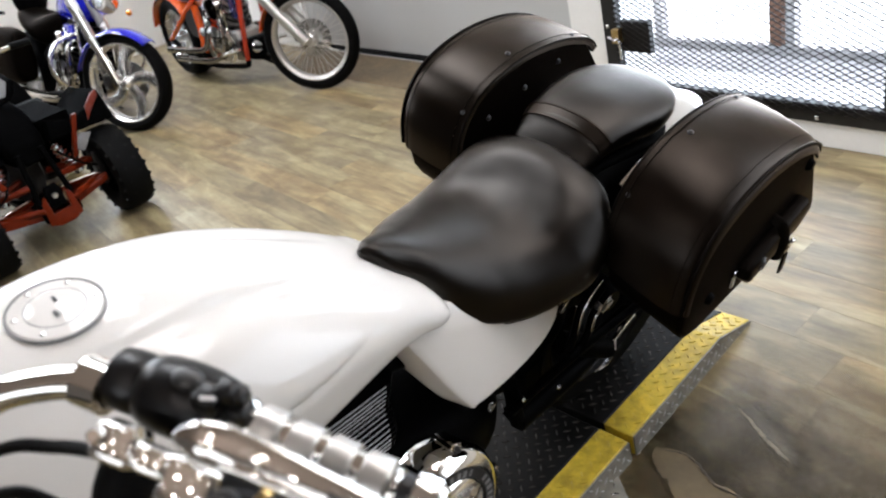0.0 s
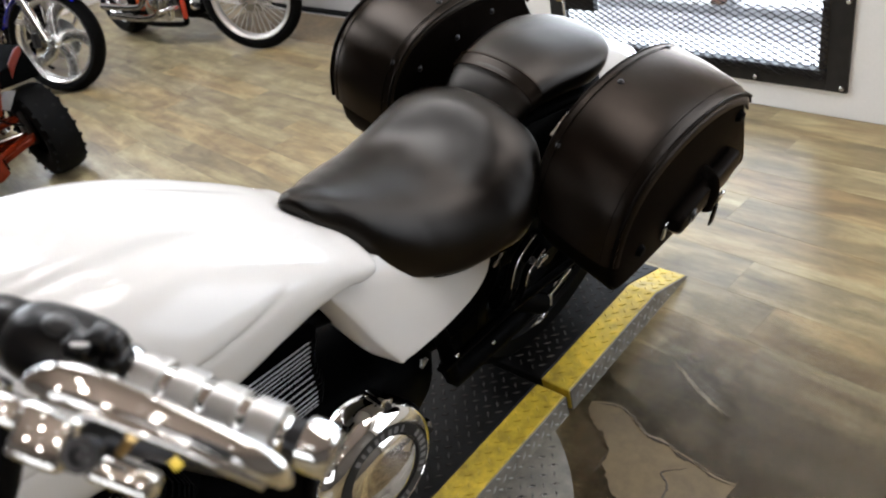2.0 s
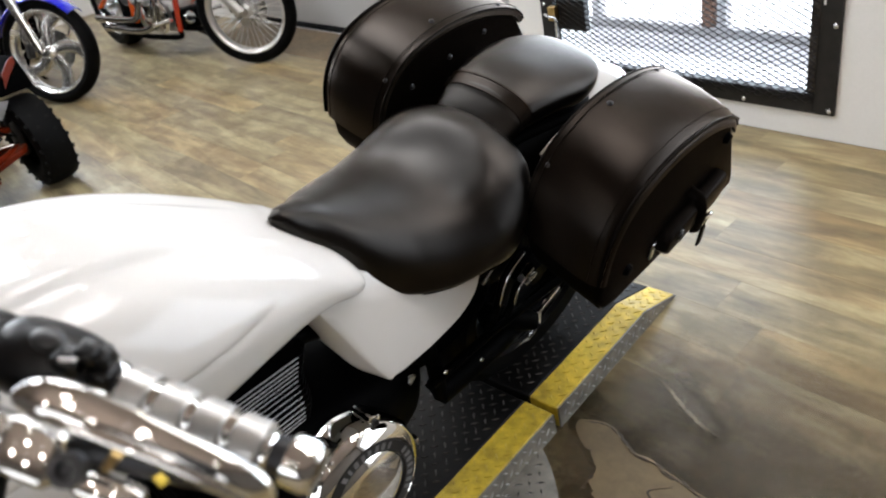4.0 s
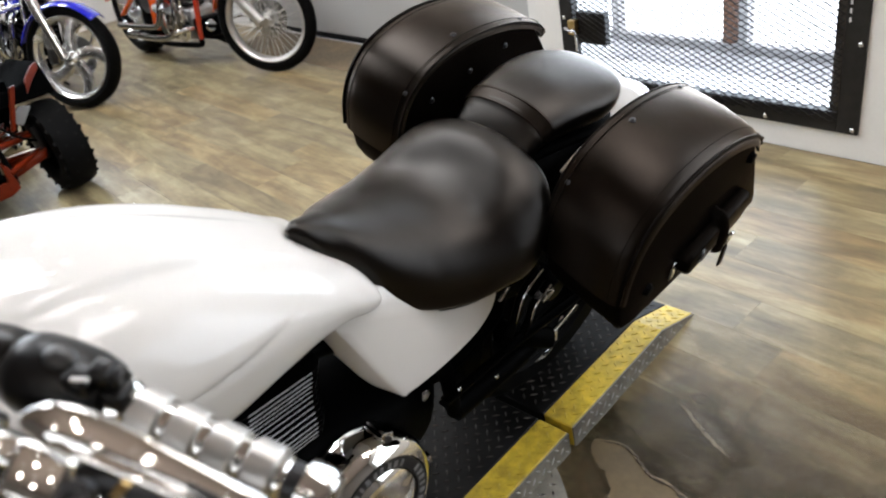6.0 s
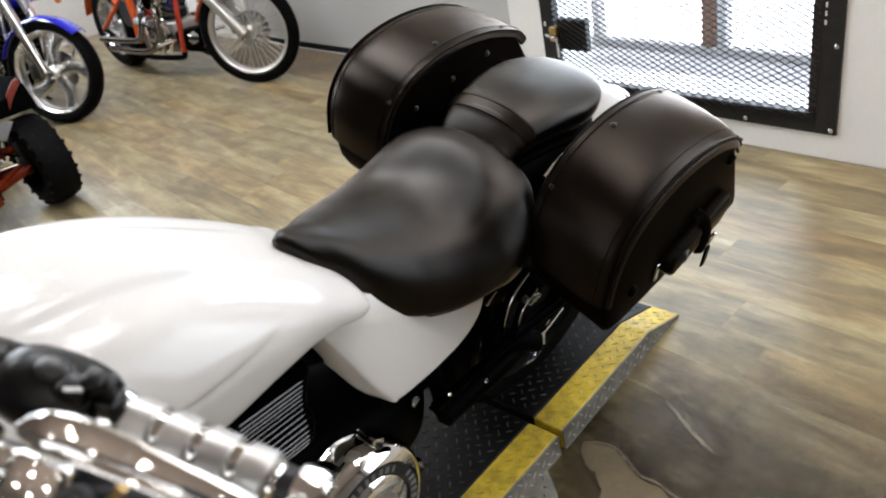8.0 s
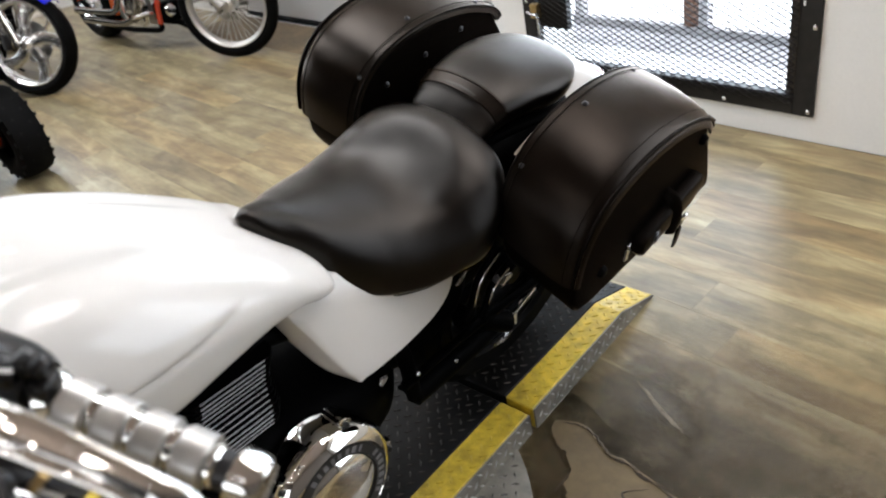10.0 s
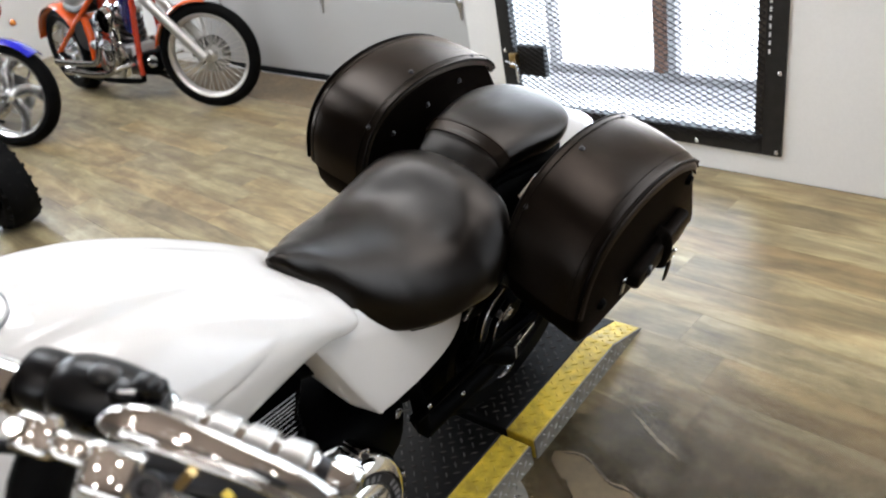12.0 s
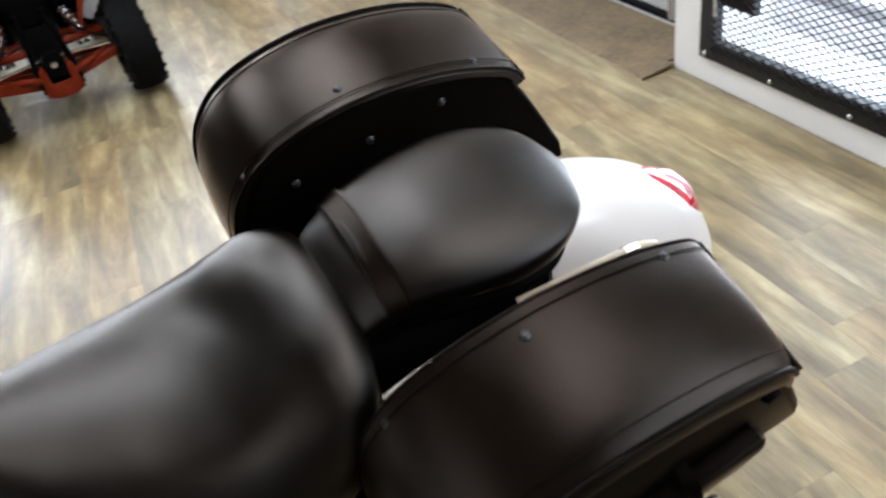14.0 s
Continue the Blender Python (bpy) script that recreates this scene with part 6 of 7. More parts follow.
part("tank", body_along_x([(-1.26, 0.05, 0.86, 0.82, 0.78), (-1.12, 0.11, 0.97, 0.86, 0.77), (-0.90, 0.13, 1.03, 0.91, 0.80), (-0.70, 0.10, 1.06, 0.97, 0.88), (-0.62, 0.05, 1.03, 0.99, 0.94)], 26, 28), ORANGE_PAINT, chopper, "orange teardrop tank")
part("seat", body_along_x([(-1.74, 0.06, 0.74, 0.71, 0.68), (-1.62, 0.13, 0.72, 0.67, 0.63), (-1.42, 0.14, 0.70, 0.65, 0.62), (-1.27, 0.06, 0.75, 0.71, 0.67)], 22, 22), VINYL, chopper, "low black solo seat")
part("handlebar", tube([(-0.72, -0.26, 1.20), (-0.60, -0.14, 1.18), (-0.57, 0, 1.10), (-0.60, 0.14, 1.18), (-0.72, 0.26, 1.20)], 0.013, sides=10), CHROME, chopper)
part("headlamp", lathe([(0, -0.08), (0.05, -0.07), (0.07, -0.02), (0.075, 0.03), (0, 0.04)], Matrix.Translation((-0.40, 0, 0.95)) @ pose(0, 0, 0, 0, 90, 0), 24), CHROME, chopper)
part("oil_tank", lathe([(0, -0.13), (0.10, -0.13), (0.11, -0.10), (0.11, 0.10), (0.10, 0.13), (0, 0.13)], Matrix.Translation((-1.47, 0, 0.46)) @ pose(0, 0, 0, 90, 0, 0), 24), DARK_METAL, chopper)
part("gearbox", body_along_x([(-1.40, 0.09, 0.36, 0.27, 0.16), (-1.2, 0.12, 0.38, 0.27, 0.15), (-1.12, 0.09, 0.34, 0.27, 0.18)], 12, 18, 3, 3), BRUSHED, chopper)
part("coil_cover", slab([(-0.86, 0.50), (-0.76, 0.48), (-0.72, 0.62), (-0.74, 0.80), (-0.84, 0.82)], 0.05, 0.012, lambda a, b, c: (a, c - 0.09, b)), NAVY, chopper, "dark blue coil cover")
part("front_box", solid_box(-0.86, -0.70, -0.10, 0.10, 0.20, 0.34, 0.02, 3), BLACK_STEEL, chopper, "black box ahead of the engine")
part("rear_strut", tube([(-1.36, -0.12, 0.60), (-1.34, -0.13, 0.42), (-1.38, -0.13, 0.24)], 0.030, sides=12, flat=0.7), ORANGE_PAINT, chopper, "orange frame strut behind the engine")
part("disc_brake", lathe([(0.06, -0.002), (0.125, -0.002), (0.125, 0.002), (0.06, 0.002)], cross_wheel(0, 0.345, 0, CT) @ Matrix.Translation((0.05, 0, 0)) @ pose(0, 0, 0, 0, 90, 0), 32), BRUSHED, chopper, "front brake disc")
part("caliper", body_along_x([(-0.19, 0.02, 0.42, 0.37, 0.33), (-0.15, 0.035, 0.44, 0.38, 0.32), (-0.10, 0.02, 0.42, 0.37, 0.33)], 10, 14, 3, 3), DARK_METAL, chopper, "dark brake caliper")
v_engine(chopper, -1.0, 0.30, SATIN, DARK_METAL, 1.2, bright=BRUSHED)
part("kickstand", tube([(-1.0, 0.12, 0.14), (-1.02, 0.27, 0.04), (-1.03, 0.31, 0.035)], 0.011, sides=8), BLACK_STEEL, chopper)

# quad bike facing the white motorcycle
atv = vehicle("quad_bike", "black and red quad bike with knobbly tyres and grey panels", "quad bike", -3.775, 0.197, 0.992, 0.128)


def knobbly_wheel(x, y, r, w):
    m = Matrix.Translation((x, y, r)) @ Matrix.Rotation(radians(90), 4, "Z")
    axis = m @ pose(0, 0, 0, 0, 90, 0)
    h = w / 2
    tyre = part("tyre", lathe([(0.125, -h * 0.75), (0.15, -h * 0.95), (r - 0.06, -h), (r - 0.017, -h * 0.86), (r - 0.009, -h * 0.5), (r - 0.007, 0), (r - 0.009, h * 0.5), (r - 0.017, h * 0.86), (r - 0.06, h), (0.15, h * 0.95), (0.125, h * 0.75), (0.125, -h * 0.75)], axis, 44), RUBBER, atv, "knobbly black tyre")
    knob = None
    for i in range(20):
        for j, (off, turn, ext) in enumerate(((-0.78, 18, 1.0), (-0.27, -24, 1.15), (0.27, 24, 1.15), (0.78, -18, 1.0))):
            a = 2 * math.pi * (i + 0.5 * (j % 2)) / 20
            km = m @ Matrix.Rotation(a, 4, "X") @ Matrix.Translation((off * h, 0, r - 0.010 - (0.013 if j in (0, 3) else 0))) @ Matrix.Rotation(radians(turn), 4, "Z")
            if knob is None:
                knob = part("knob", solid_box(-0.019, 0.019, -0.0095, 0.0095, -0.012, 0.0012, 0.002, 1), TREAD, tyre, smooth=False)
                knob.matrix_basis = km
            else:
                k = new("knob", knob.data)
                k.parent, k.matrix_basis = tyre, km
    part("rim", lathe([(0.126, -h * 0.7), (0.118, -h * 0.72), (0.10, -h * 0.3), (0.05, -h * 0.2), (0.0, -h * 0.2), (0.0, h * 0.2), (0.05, h * 0.2), (0.10, h * 0.3), (0.118, h * 0.72), (0.126, h * 0.7)], axis, 28), BLACK_STEEL, tyre)


for sgn in (-1, 1):
    knobbly_wheel(0.0, sgn * 0.365, 0.240, 0.165)
    knobbly_wheel(-1.20, sgn * 0.38, 0.26, 0.24)
    for z0, z1, dx in ((0.235, 0.25, 0.09), (0.235, 0.25, -0.09), (0.36, 0.34, 0.07), (0.36, 0.34, -0.07)):
        part("control_arm", tube([(dx * 1.3, sgn * 0.07, z0), (0, sgn * 0.285, z1)], 0.017, sides=10), ATV_RED, atv, "red tubular control arm")
    part("shock", tube([(-0.02, sgn * 0.20, 0.30), (-0.06, sgn * 0.11, 0.56)], 0.026, sides=12), BRUSHED, atv, "bright coil shock")
    for k in range(7):
        f = 0.15 + 0.1 * k
        part("coil", lathe([(0.026, -0.006), (0.034, 0), (0.026, 0.006)], Matrix.Translation((-0.02 - 0.04 * f, sgn * (0.20 - 0.09 * f), 0.30 + 0.26 * f)) @ Matrix.Rotation(radians(sgn * 19), 4, "X"), 14), ATV_RED, atv)
    part("front_fender", slab([(0.12, 0.50), (0.30, 0.49), (0.455, 0.485), (0.445, 0.60), (0.44, 0.64), (0.395, 0.62), (0.335, 0.575), (0.25, 0.56), (0.14, 0.60)][::sgn], 0.42, 0.012, lambda a, b, c: (c - 0.36 - 0.25 * max(0, b - 0.52), sgn * a, b + 0.03 * c)), ATV_BLACK, atv, "tall black plastic front fender")
    part("fender_accent", slab([(0.325, 0.535), (0.365, 0.575), (0.43, 0.628), (0.432, 0.655), (0.40, 0.645), (0.345, 0.60)][::sgn], 0.014, 0.004, lambda a, b, c: (c + 0.055 - 0.25 * (b - 0.52), sgn * a, b)), ATV_RED, atv, "orange-red fender accent")
    part("nose_panel", slab([(0.185, 0.445), (0.235, 0.41), (0.305, 0.485), (0.25, 0.505)][::sgn], 0.02, 0.005, lambda a, b, c: (c + 0.07, sgn * a, b)), GREY_PLASTIC, atv, "light grey nose panel")
    part("side_stripe", slab([(0.17, 0.41), (0.19, 0.405), (0.275, 0.60), (0.25, 0.60)][::sgn], 0.02, 0.005, lambda a, b, c: (c + 0.085, sgn * a, b)), ATV_RED, atv, "red nose stripe")
    part("rear_fender", slab([(-1.45, 0.60), (-0.95, 0.56), (-0.80, 0.58), (-0.90, 0.66), (-1.2, 0.72), (-1.48, 0.66)], 0.24, 0.015, lambda a, b, c: (a, sgn * (0.12 + c), b)), ATV_BLACK, atv)
    part("grip", tube([(-0.36, sgn * 0.26, 0.93), (-0.40, sgn * 0.37, 0.92)], 0.018, sides=10), RUBBER, atv)
    part("inner_fender", slab([(-0.42, 0.36), (-0.16, 0.33), (-0.04, 0.42), (0.02, 0.62), (-0.40, 0.64)], 0.17, 0.02, lambda a, b, c: (a, sgn * (0.10 + c), b)), ATV_BLACK, atv, "black inner fender")
    part("nerf_bar", tube([(-0.25, sgn * 0.16, 0.24), (-0.45, sgn * 0.32, 0.24), (-0.80, sgn * 0.33, 0.24), (-0.95, sgn * 0.16, 0.26)], 0.014, sides=10), BRUSHED, atv)
    part("lower_brace", tube([(0.11, sgn * 0.080, 0.17), (0.10, sgn * 0.078, 0.30), (0.08, sgn * 0.055, 0.52)], 0.015, sides=10), BLACK_STEEL, atv, "black front frame tube")
    part("arm_plate", slab([(0.085, 0.185), (0.275, 0.225), (0.285, 0.262), (0.24, 0.250), (0.095, 0.225)][::sgn], 0.14, 0.008, lambda a, b, c: (c - 0.06, sgn * a, b)), ATV_RED, atv, "broad red lower arm")
    part("hub_carrier", solid_box(-0.04, 0.04, sgn * 0.285 - 0.02, sgn * 0.285 + 0.02, 0.20, 0.38, 0.012), DARK_METAL, atv, "dark wheel carrier")
    part("brake_hose", tube([(0.05, sgn * 0.12, 0.46), (0.09, sgn * 0.19, 0.37), (0.04, sgn * 0.27, 0.31)], 0.006, sides=8), RUBBER, atv)
    part("tie_rod", tube([(0.02, sgn * 0.05, 0.29), (0.03, sgn * 0.28, 0.27)], 0.008, sides=8), CHROME, atv)
part("front_plate", slab([(-0.085, 0.155), (-0.035, 0.135), (0.035, 0.135), (0.085, 0.155), (0.075, 0.27), (0.050, 0.30), (0.045, 0.205), (-0.045, 0.205), (-0.050, 0.30), (-0.075, 0.27)], 0.022, 0.005, lambda a, b, c: (0.105 + c, a, b)), ATV_RED, atv, "red forked front plate")
part("front_caster", slab([(-0.035, 0.225), (0.035, 0.225), (0.045, 0.30), (0.03, 0.34), (-0.03, 0.34), (-0.045, 0.30)], 0.03, 0.008, lambda a, b, c: (0.085 + c, a, b)), BLACK_STEEL, atv, "dark cast front block")
part("tow_bolt", lathe([(0, 0.012), (0.012, 0.012), (0.014, 0.006), (0.014, 0), (0, 0)], Matrix.Translation((0.115, 0.0, 0.285)) @ pose(0, 0, 0, 0, 90, 0), 12), BRUSHED, atv, "bright bolt head")
part("skid_plate", slab([(0.05, 0.15), (0.09, 0.19), (0.04, 0.20), (-0.7, 0.17), (-0.7, 0.14)], 0.16, 0.008, lambda a, b, c: (a, c - 0.08, b)), BLACK_STEEL, atv, "black skid plate")
part("nose", body_along_x([(-0.40, 0.13, 0.76, 0.64, 0.50), (-0.15, 0.13, 0.70, 0.60, 0.46), (0.02, 0.10, 0.62, 0.55, 0.44), (0.07, 0.06, 0.56, 0.52, 0.46)], 20, 22, 2.8, 2.8), ATV_BLACK, atv, "black nose cowl")
part("tank_cover", body_along_x([(-0.72, 0.09, 0.76, 0.64, 0.5), (-0.5, 0.15, 0.83, 0.66, 0.48), (-0.30, 0.11, 0.82, 0.68, 0.52)], 18, 22), ATV_BLACK, atv, "black tank cover")
part("seat", body_along_x([(-1.40, 0.10, 0.79, 0.74, 0.68), (-1.1, 0.13, 0.77, 0.71, 0.64), (-0.75, 0.10, 0.77, 0.70, 0.62)], 18, 20), VINYL, atv, "long black seat")
part("handlebar", tube([(-0.36, -0.26, 0.93), (-0.30, -0.10, 0.92), (-0.28, 0, 0.86), (-0.30, 0.10, 0.92), (-0.36, 0.26, 0.93)], 0.012, sides=10), CHROME, atv)
part("bar_pad", tube([(-0.30, -0.09, 0.93), (-0.30, 0.09, 0.93)], 0.020, sides=12), ATV_BLACK, atv)
part("number_panel", slab([(-0.13, 0.80), (-0.09, 0.74), (0.09, 0.74), (0.13, 0.80), (0.09, 0.88), (-0.09, 0.88)], 0.016, 0.005, lambda a, b, c: (-0.19 + c - 0.35 * (b - 0.7), a, b)), GREY_PLASTIC, atv, "pale grey front panel")
part("panel_edge", tube([(-0.20, -0.15, 0.80), (-0.18, -0.09, 0.73), (-0.18, 0.09, 0.73), (-0.20, 0.15, 0.80)], 0.012, sides=8), ATV_BLACK, atv)
part("engine_block", body_along_x([(-0.80, 0.12, 0.50, 0.36, 0.20), (-0.5, 0.14, 0.52, 0.36, 0.18), (-0.30, 0.10, 0.46, 0.34, 0.20)], 16, 20, 3, 3), DARK_METAL, atv)
part("main_frame", tube([(0.02, 0, 0.54), (-0.1, 0, 0.60), (-0.5, 0, 0.58), (-1.1, 0, 0.52), (-1.25, 0, 0.30)], 0.03, sides=10), ATV_RED, atv)
part("axle", tube([(-1.20, -0.30, 0.26), (-1.20, 0.30, 0.26)], 0.022, sides=10), BLACK_STEEL, atv)

# dark cruiser parked behind the blue one
dark = vehicle("black_motorcycle", "black motorcycle with chrome engine parked beside the blue one", "motorcycle", -5.50, 0.25, 0.980, 0.199, -12)
wheel_parts(dark, 0.31, 0.11, 0.235, cross_wheel(0, 0.31, 0, 18), "five", rim_mat=DARK_METAL)
wheel_parts(dark, 0.31, 0.16, 0.22, cross_wheel(0, 0.31, -1.62, 0), "five", rim_mat=DARK_METAL)
part("front_fender", guard(0, 0.31, 0.335, 0.07, 20, 150, turn=18), BLACK_PLASTIC, dark, "black front fender")
part("rear_fender", guard(-1.62, 0.31, 0.35, 0.10, 15, 170), BLACK_PLASTIC, dark)
for sgn in (-1, 1):
    part("fork", tube([(0.0, sgn * 0.09, 0.31), (-0.32, sgn * 0.09, 0.96)], 0.024, sides=12), BLACK_STEEL, dark)
    part("exhaust", tube([(-0.52, sgn * 0.13, 0.40), (-0.72, sgn * 0.18, 0.24), (-1.2, sgn * 0.20, 0.24), (-1.8, sgn * 0.21, 0.28)], [0.024, 0.028, 0.042, 0.046], sides=12), CHROME, dark, "chrome exhaust")
part("tank", body_along_x([(-0.94, 0.06, 0.80, 0.75, 0.69), (-0.82, 0.13, 0.88, 0.76, 0.68), (-0.62, 0.16, 0.93, 0.78, 0.67), (-0.40, 0.08, 0.88, 0.80, 0.73)], 24, 24), BLACK_PLASTIC, dark, "glossy black fuel tank")
part("seat", body_along_x([(-1.55, 0.10, 0.78, 0.74, 0.70), (-1.35, 0.15, 0.74, 0.69, 0.64), (-1.0, 0.12, 0.74, 0.68, 0.62), (-0.92, 0.05, 0.74, 0.70, 0.66)], 20, 20), VINYL, dark)
part("frame", tube([(-0.36, 0, 0.84), (-0.43, 0, 0.40), (-0.53, 0, 0.20), (-1.05, 0, 0.20), (-1.2, 0, 0.55)], 0.03, sides=10), BLACK_STEEL, dark)
part("handlebar", tube([(-0.44, -0.36, 1.04), (-0.38, -0.12, 1.07), (-0.34, 0, 1.0), (-0.38, 0.12, 1.07), (-0.44, 0.36, 1.04)], 0.013, sides=10), BLACK_STEEL, dark)
part("headlamp", lathe([(0, -0.08), (0.06, -0.07), (0.085, -0.02), (0.09, 0.03), (0, 0.05)], Matrix.Translation((-0.16, 0, 0.86)) @ pose(0, 0, 0, 0, 90, 0), 24), BLACK_PLASTIC, dark)
v_engine(dark, -0.72, 0.36, DARK_METAL, DARK_METAL, 1.1, DARK_CHROME)
part("kickstand", tube([(-0.78, 0.10, 0.18), (-0.80, 0.26, 0.05), (-0.81, 0.30, 0.045)], 0.011, sides=8), BLACK_STEEL, dark)


# ---- floor planks, last: the nearest as parts, the rest as one piece ----
planks = thing("plank_floor", "worn printed wood plank floor in yellow and grey browns", "floor", kind="structure")
PW, PL, GAP, TH = 0.152, 1.215, 0.0003, 0.004


def plank_verts(x0, x1, y0, y1):
    g, b = GAP / 2, 0.0003
    low = [(x0 + g, y0 + g, -TH), (x1 - g, y0 + g, -TH), (x1 - g, y1 - g, -TH), (x0 + g, y1 - g, -TH)]
    mid = [(x, y, -0.0003) for x, y, _ in low]
    top = [(x0 + g + b, y0 + g + b, 0), (x1 - g - b, y0 + g + b, 0), (x1 - g - b, y1 - g - b, 0), (x0 + g + b, y1 - g - b, 0)]
    return low + mid + top


PLANK_FACES = [(0, 1, 5, 4), (1, 2, 6, 5), (2, 3, 7, 6), (3, 0, 4, 7), (4, 5, 9, 8), (5, 6, 10, 9), (6, 7, 11, 10), (7, 4, 8, 11), (8, 9, 10, 11)]
whole = bpy.data.meshes.new("plank")
whole.from_pydata(plank_verts(0, PL, 0, PW), [], PLANK_FACES)
whole.materials.append(FLOOR_WOOD)
rest_v, rest_f, pieces = [], [], []
row = 0
y = 2.455
rng = random.Random(4)
while y > BACK_Y:
    shift = rng.uniform(0, PL)
    x = RIGHT_X - shift
    while x + PL > LEFT_X:
        pieces.append((x, y - PW))
        x -= PL
    y -= PW
    row += 1
for k in range(2):
    x = -2.2
    while x > LEFT_X:
        pieces.append((x - PL, y + PW * 0 + 2.455 + PW * k - y))
        x -= PL
near = sorted(pieces, key=lambda p: math.hypot(p[0] + PL / 2 + 1.6, p[1] - 0.9))[:280]
chosen = set(near)
for p in near:
    ob = new("plank", whole)
    ob.parent, ob.location = planks, (p[0], p[1], 0)
for p in pieces:
    if p not in chosen:
        k = len(rest_v)
        rest_v += plank_verts(max(p[0], LEFT_X - 0.1), min(p[0] + PL, RIGHT_X + 0.1), p[1], p[1] + PW)
        rest_f += [tuple(i + k for i in f) for f in PLANK_FACES]
mesh = bpy.data.meshes.new("far_planks")
mesh.from_pydata(rest_v, [], rest_f)
mesh.materials.append(FLOOR_WOOD)
ob = tagged(new("far_planks", mesh), "planks farther off", kind="stuff")
ob.parent = planks
# peeling edge of the floor covering: ragged dark cracks, slightly lifted
def crack(points, width, name="crack", mat=None, rise=0.0022, label="ragged dark tear in the floor covering"):
    vs, fs = [], []
    line = spline(points, len(points) * 5)
    r = random.Random(len(points) * 7 + int(width * 1e5))
    for i, (px, py) in enumerate(line.tolist()):
        a, b = line[max(i - 1, 0)], line[min(i + 1, len(line) - 1)]
        t = (b - a) / (np.linalg.norm(b - a) + 1e-9)
        taper = min(1, 4 * min(i, len(line) - 1 - i) / len(line) + 0.15)
        w = width * taper * r.uniform(0.5, 1.3)
        j = r.uniform(-0.5, 0.5) * max(0.003, width)
        vs += [(px - t[1] * (w + j), py + t[0] * (w + j), 0.0006), (px - t[1] * j, py + t[0] * j, rise * taper + 0.0006), (px + t[1] * (w - j), py - t[0] * (w - j), 0.0006)]
    for i in range(len(line) - 1):
        k = 3 * i
        fs += [(k, k + 1, k + 4, k + 3), (k + 1, k + 2, k + 5, k + 4)]
    m = bpy.data.meshes.new(name)
    m.from_pydata(vs, [], fs)
    m.materials.append(mat or CRACK_DARK)
    o = tagged(new(name, m), label, kind="structure")
    o.parent = planks
    return o


UNDERLAY = material("bare_underlay", (0.135, 0.096, 0.045), 0.62, vary=0.22, grain=34, coarse=7, bump=0.12)
bm = bmesh.new()
upper = spline([(-0.600, 0.842), (-0.554, 0.866), (-0.518, 0.868), (-0.473, 0.850), (-0.433, 0.835), (-0.399, 0.841), (-0.358, 0.834), (-0.325, 0.831), (-0.255, 0.822), (-0.213, 0.830)], 46)
lower = spline([(-0.592, 0.820), (-0.552, 0.792), (-0.508, 0.778), (-0.475, 0.746), (-0.467, 0.716), (-0.440, 0.690), (-0.40, 0.66), (-0.34, 0.64), (-0.28, 0.65), (-0.21, 0.66)], 46)
rag = random.Random(11)
rows = []
for (ax, ay), (bx, by) in zip(upper.tolist(), lower.tolist()):
    jx, jy = rag.uniform(-0.003, 0.003), rag.uniform(-0.004, 0.004)
    rows.append([bm.verts.new((ax, ay, 0.0006)), bm.verts.new(((ax + bx) / 2, (ay + by) / 2, 0.0005)), bm.verts.new((bx + jx, by + jy, 0.0005))])
for a, b in zip(rows, rows[1:]):
    for k in (0, 1):
        bm.faces.new((a[k], a[k + 1], b[k + 1], b[k]))
part("bare_patch", bm, UNDERLAY, planks, "bare tan underlay below the torn covering")
# the covering's torn edge curls up along the tear
loops = []
for i, (ax, ay) in enumerate(upper.tolist()):
    curl = 0.0022 * math.sin(math.pi * i / 45) + 0.0012 * rag.random()
    jag = rag.uniform(-0.0025, 0.0025)
    loops.append([(ax, ay + 0.007, 0.0006), (ax, ay + 0.004, 0.0008 + 0.35 * curl), (ax, ay + jag, 0.0012 + curl), (ax, ay + 0.001 + jag, 0.0004 + curl), (ax, ay + 0.004, 0.0004 + 0.3 * curl)])
part("torn_flap", rings(bmesh.new(), loops), UNDERLAY, planks, "curled torn edge of the floor covering")
CRACK_DARK = material("torn_edge", (0.05, 0.038, 0.026), 0.8, vary=0.3, bump=0.2)
crack([(-0.586, 0.850), (-0.542, 0.870), (-0.499, 0.867), (-0.447, 0.842), (-0.412, 0.836), (-0.378, 0.842), (-0.341, 0.830), (-0.295, 0.832), (-0.255, 0.823), (-0.213, 0.831)], 0.0046, "tear")
crack([(-0.313, 0.81), (-0.349, 0.769), (-0.32, 0.745), (-0.308, 0.697), (-0.29, 0.66)], 0.0025, "tear")
crack([(-0.467, 0.676), (-0.470, 0.71), (-0.475, 0.743)], 0.0014, "tear")
crack([(-0.335, 0.994), (-0.323, 0.987), (-0.312, 0.990)], 0.0024, "tear")
KNOT_BROWN = material("knot_print", (0.075, 0.055, 0.038), 0.5, vary=0.3, bump=0)
SCUFF = material("pale_scuff", (0.165, 0.135, 0.09), 0.55, vary=0.3, grain=60, coarse=12, bump=0.1)
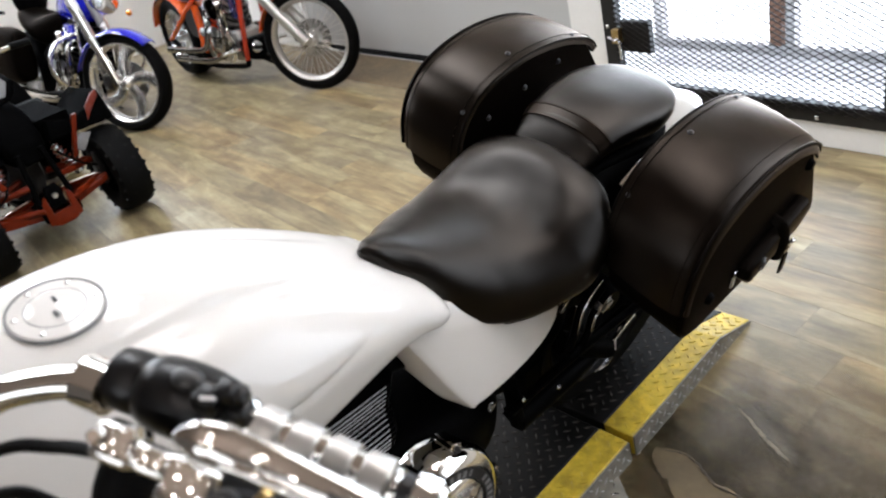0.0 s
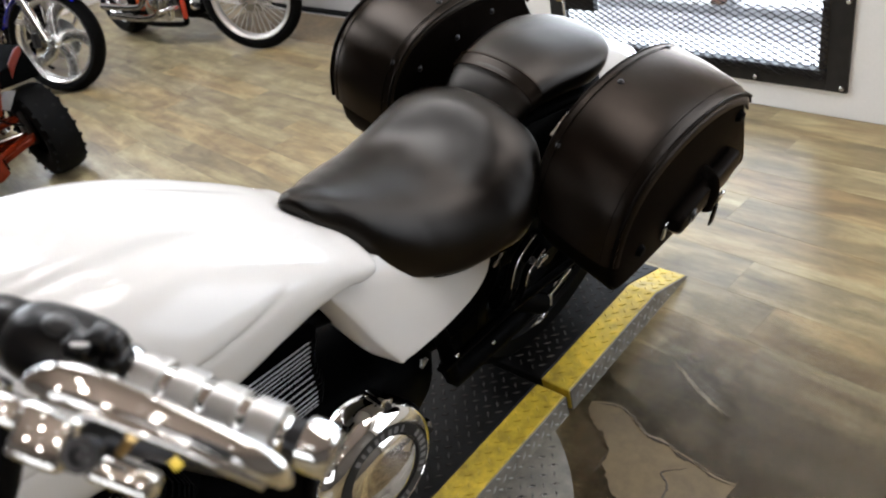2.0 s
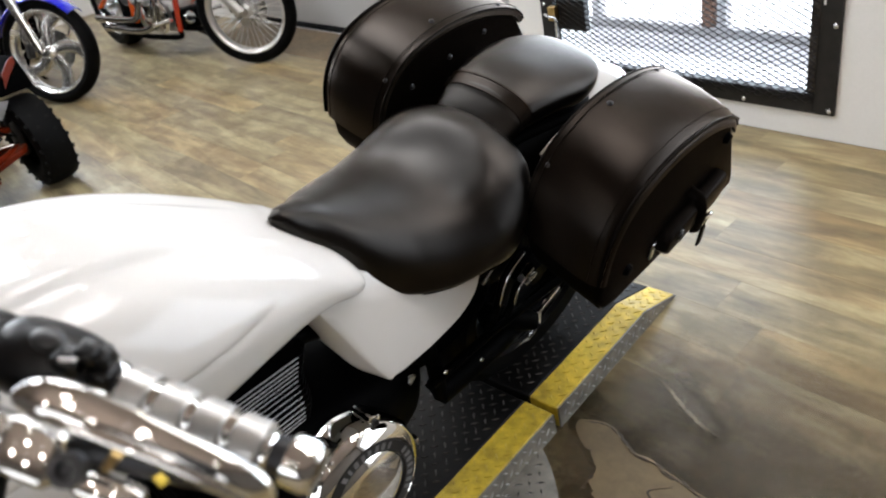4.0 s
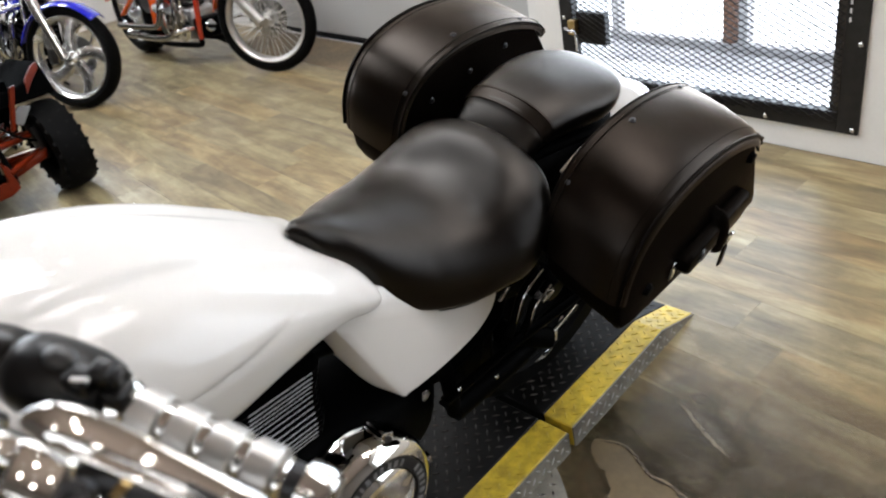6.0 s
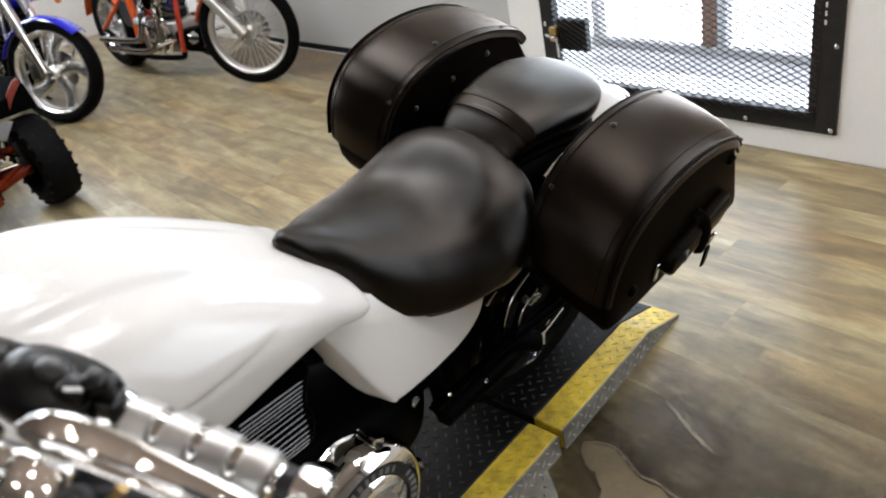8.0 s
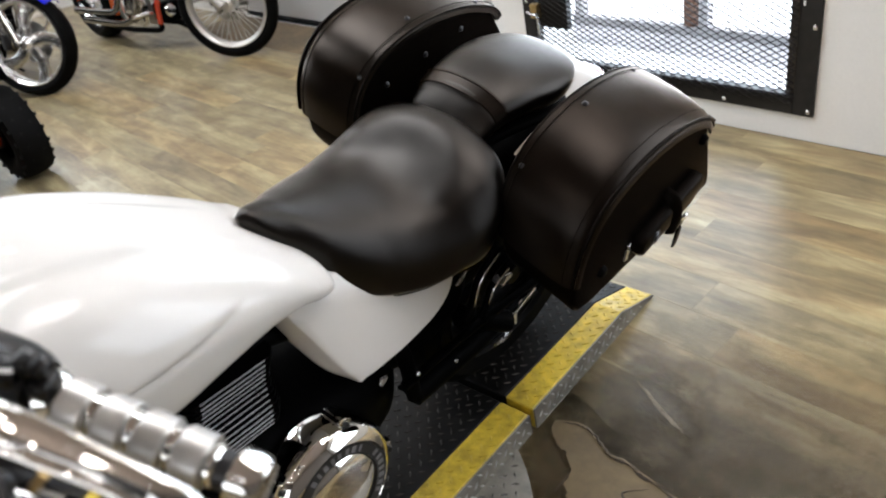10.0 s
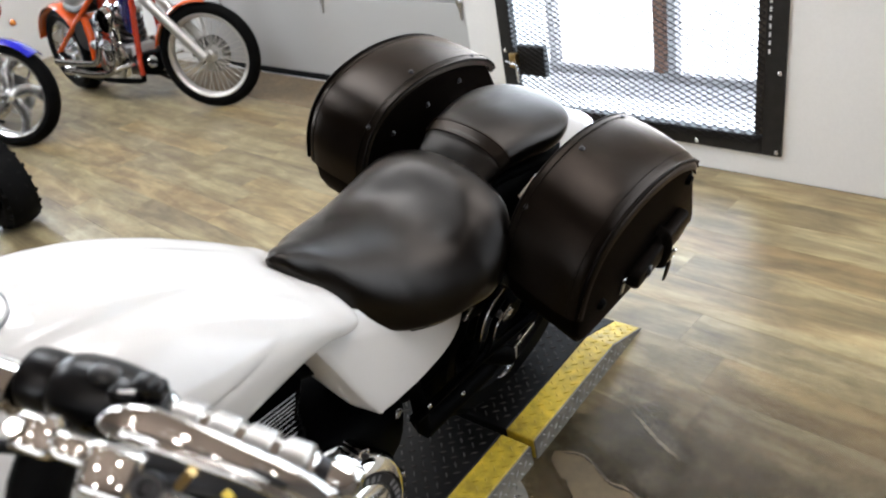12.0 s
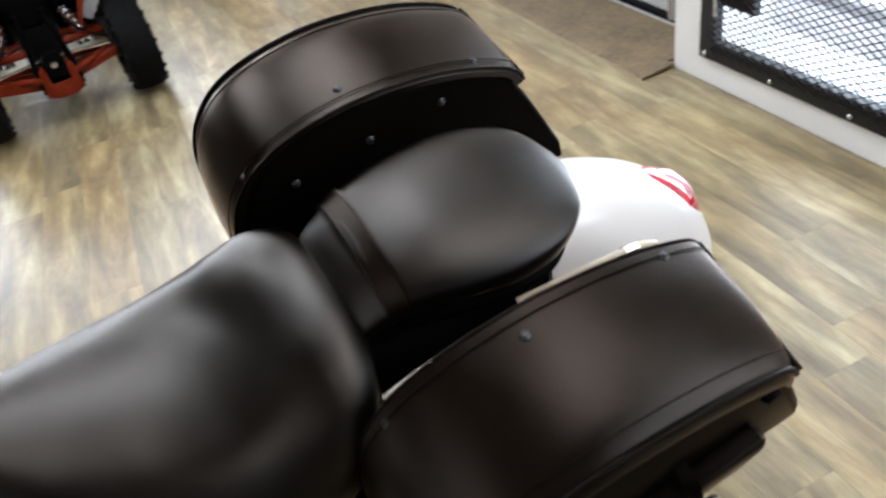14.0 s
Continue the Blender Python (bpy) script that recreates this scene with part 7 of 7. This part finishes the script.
crack([(-0.48 + 0.019 * math.cos(a), 1.113 + 0.015 * math.sin(a)) for a in np.linspace(0, 6.1, 12).tolist()], 0.0030, "knot_mark", KNOT_BROWN, 0.0002, "dark ring-shaped knot mark on the floor")
crack([(-0.520, 1.075), (-0.46, 1.045), (-0.40, 1.015), (-0.335, 0.992)], 0.004, "scuff_mark", SCUFF, 0.0002, "pale scuff on the floor")


def stain(x, y, long, wide, turn, mat, label, z=0.00035):
    bm = bmesh.new()
    bmesh.ops.create_grid(bm, x_segments=2, y_segments=2, size=0.5)
    bmesh.ops.scale(bm, vec=(long, wide, 1), verts=bm.verts)
    ob = part("floor_stain", bm, mat, planks, label, m=pose(x, y, z, 0, 0, turn))
    return ob


BROWN_STAIN = stain_material("brown_floor_patch", (0.086, 0.056, 0.021), 0.45, 0.60, 14)
GREY_STAIN = stain_material("grey_smear", (0.110, 0.084, 0.044), 0.42, 0.45, 11)
DULL_OVERLAY = stain_material("dull_brown_overlay", (0.120, 0.084, 0.036), 0.5, 0.36, 9)
PALE_STAIN = stain_material("pale_smear", (0.30, 0.26, 0.19), 0.5, 0.28, 16)
stain(-0.44, 0.745, 0.52, 0.28, -18, BROWN_STAIN, "brown worn patch by the tear")
stain(-0.22, 0.74, 0.5, 0.32, 10, BROWN_STAIN, "brown worn patch by the tear", 0.0004)
stain(-0.10, 0.93, 0.44, 0.2, 20, GREY_STAIN, "grey dirty smear across the planks", 0.0004)
# broad soft-edged sheets that darken and dull the near planks
stain(-0.05, 0.60, 2.0, 1.0, 12, BROWN_STAIN, "broad brown overlay on the planks", 0.0003)
stain(0.10, 0.98, 1.5, 0.55, 6, GREY_STAIN, "broad grey overlay on the planks", 0.00032)
stain(0.15, 0.74, 1.3, 0.6, -8, BROWN_STAIN, "broad brown overlay on the planks", 0.00034)
stain(-0.12, 1.15, 1.7, 0.95, 14, DULL_OVERLAY, "broad dull brown overlay on the boards", 0.00031)
stain(-0.49, 1.01, 0.46, 0.26, 62, GREY_STAIN, "grey dirty smear across the planks")
stain(-0.41, 1.035, 0.26, 0.075, -27, PALE_STAIN, "pale scuffed smear", 0.00045)
stain(-0.555, 1.135, 0.11, 0.06, 55, PALE_STAIN, "pale scuffed spot", 0.00045)
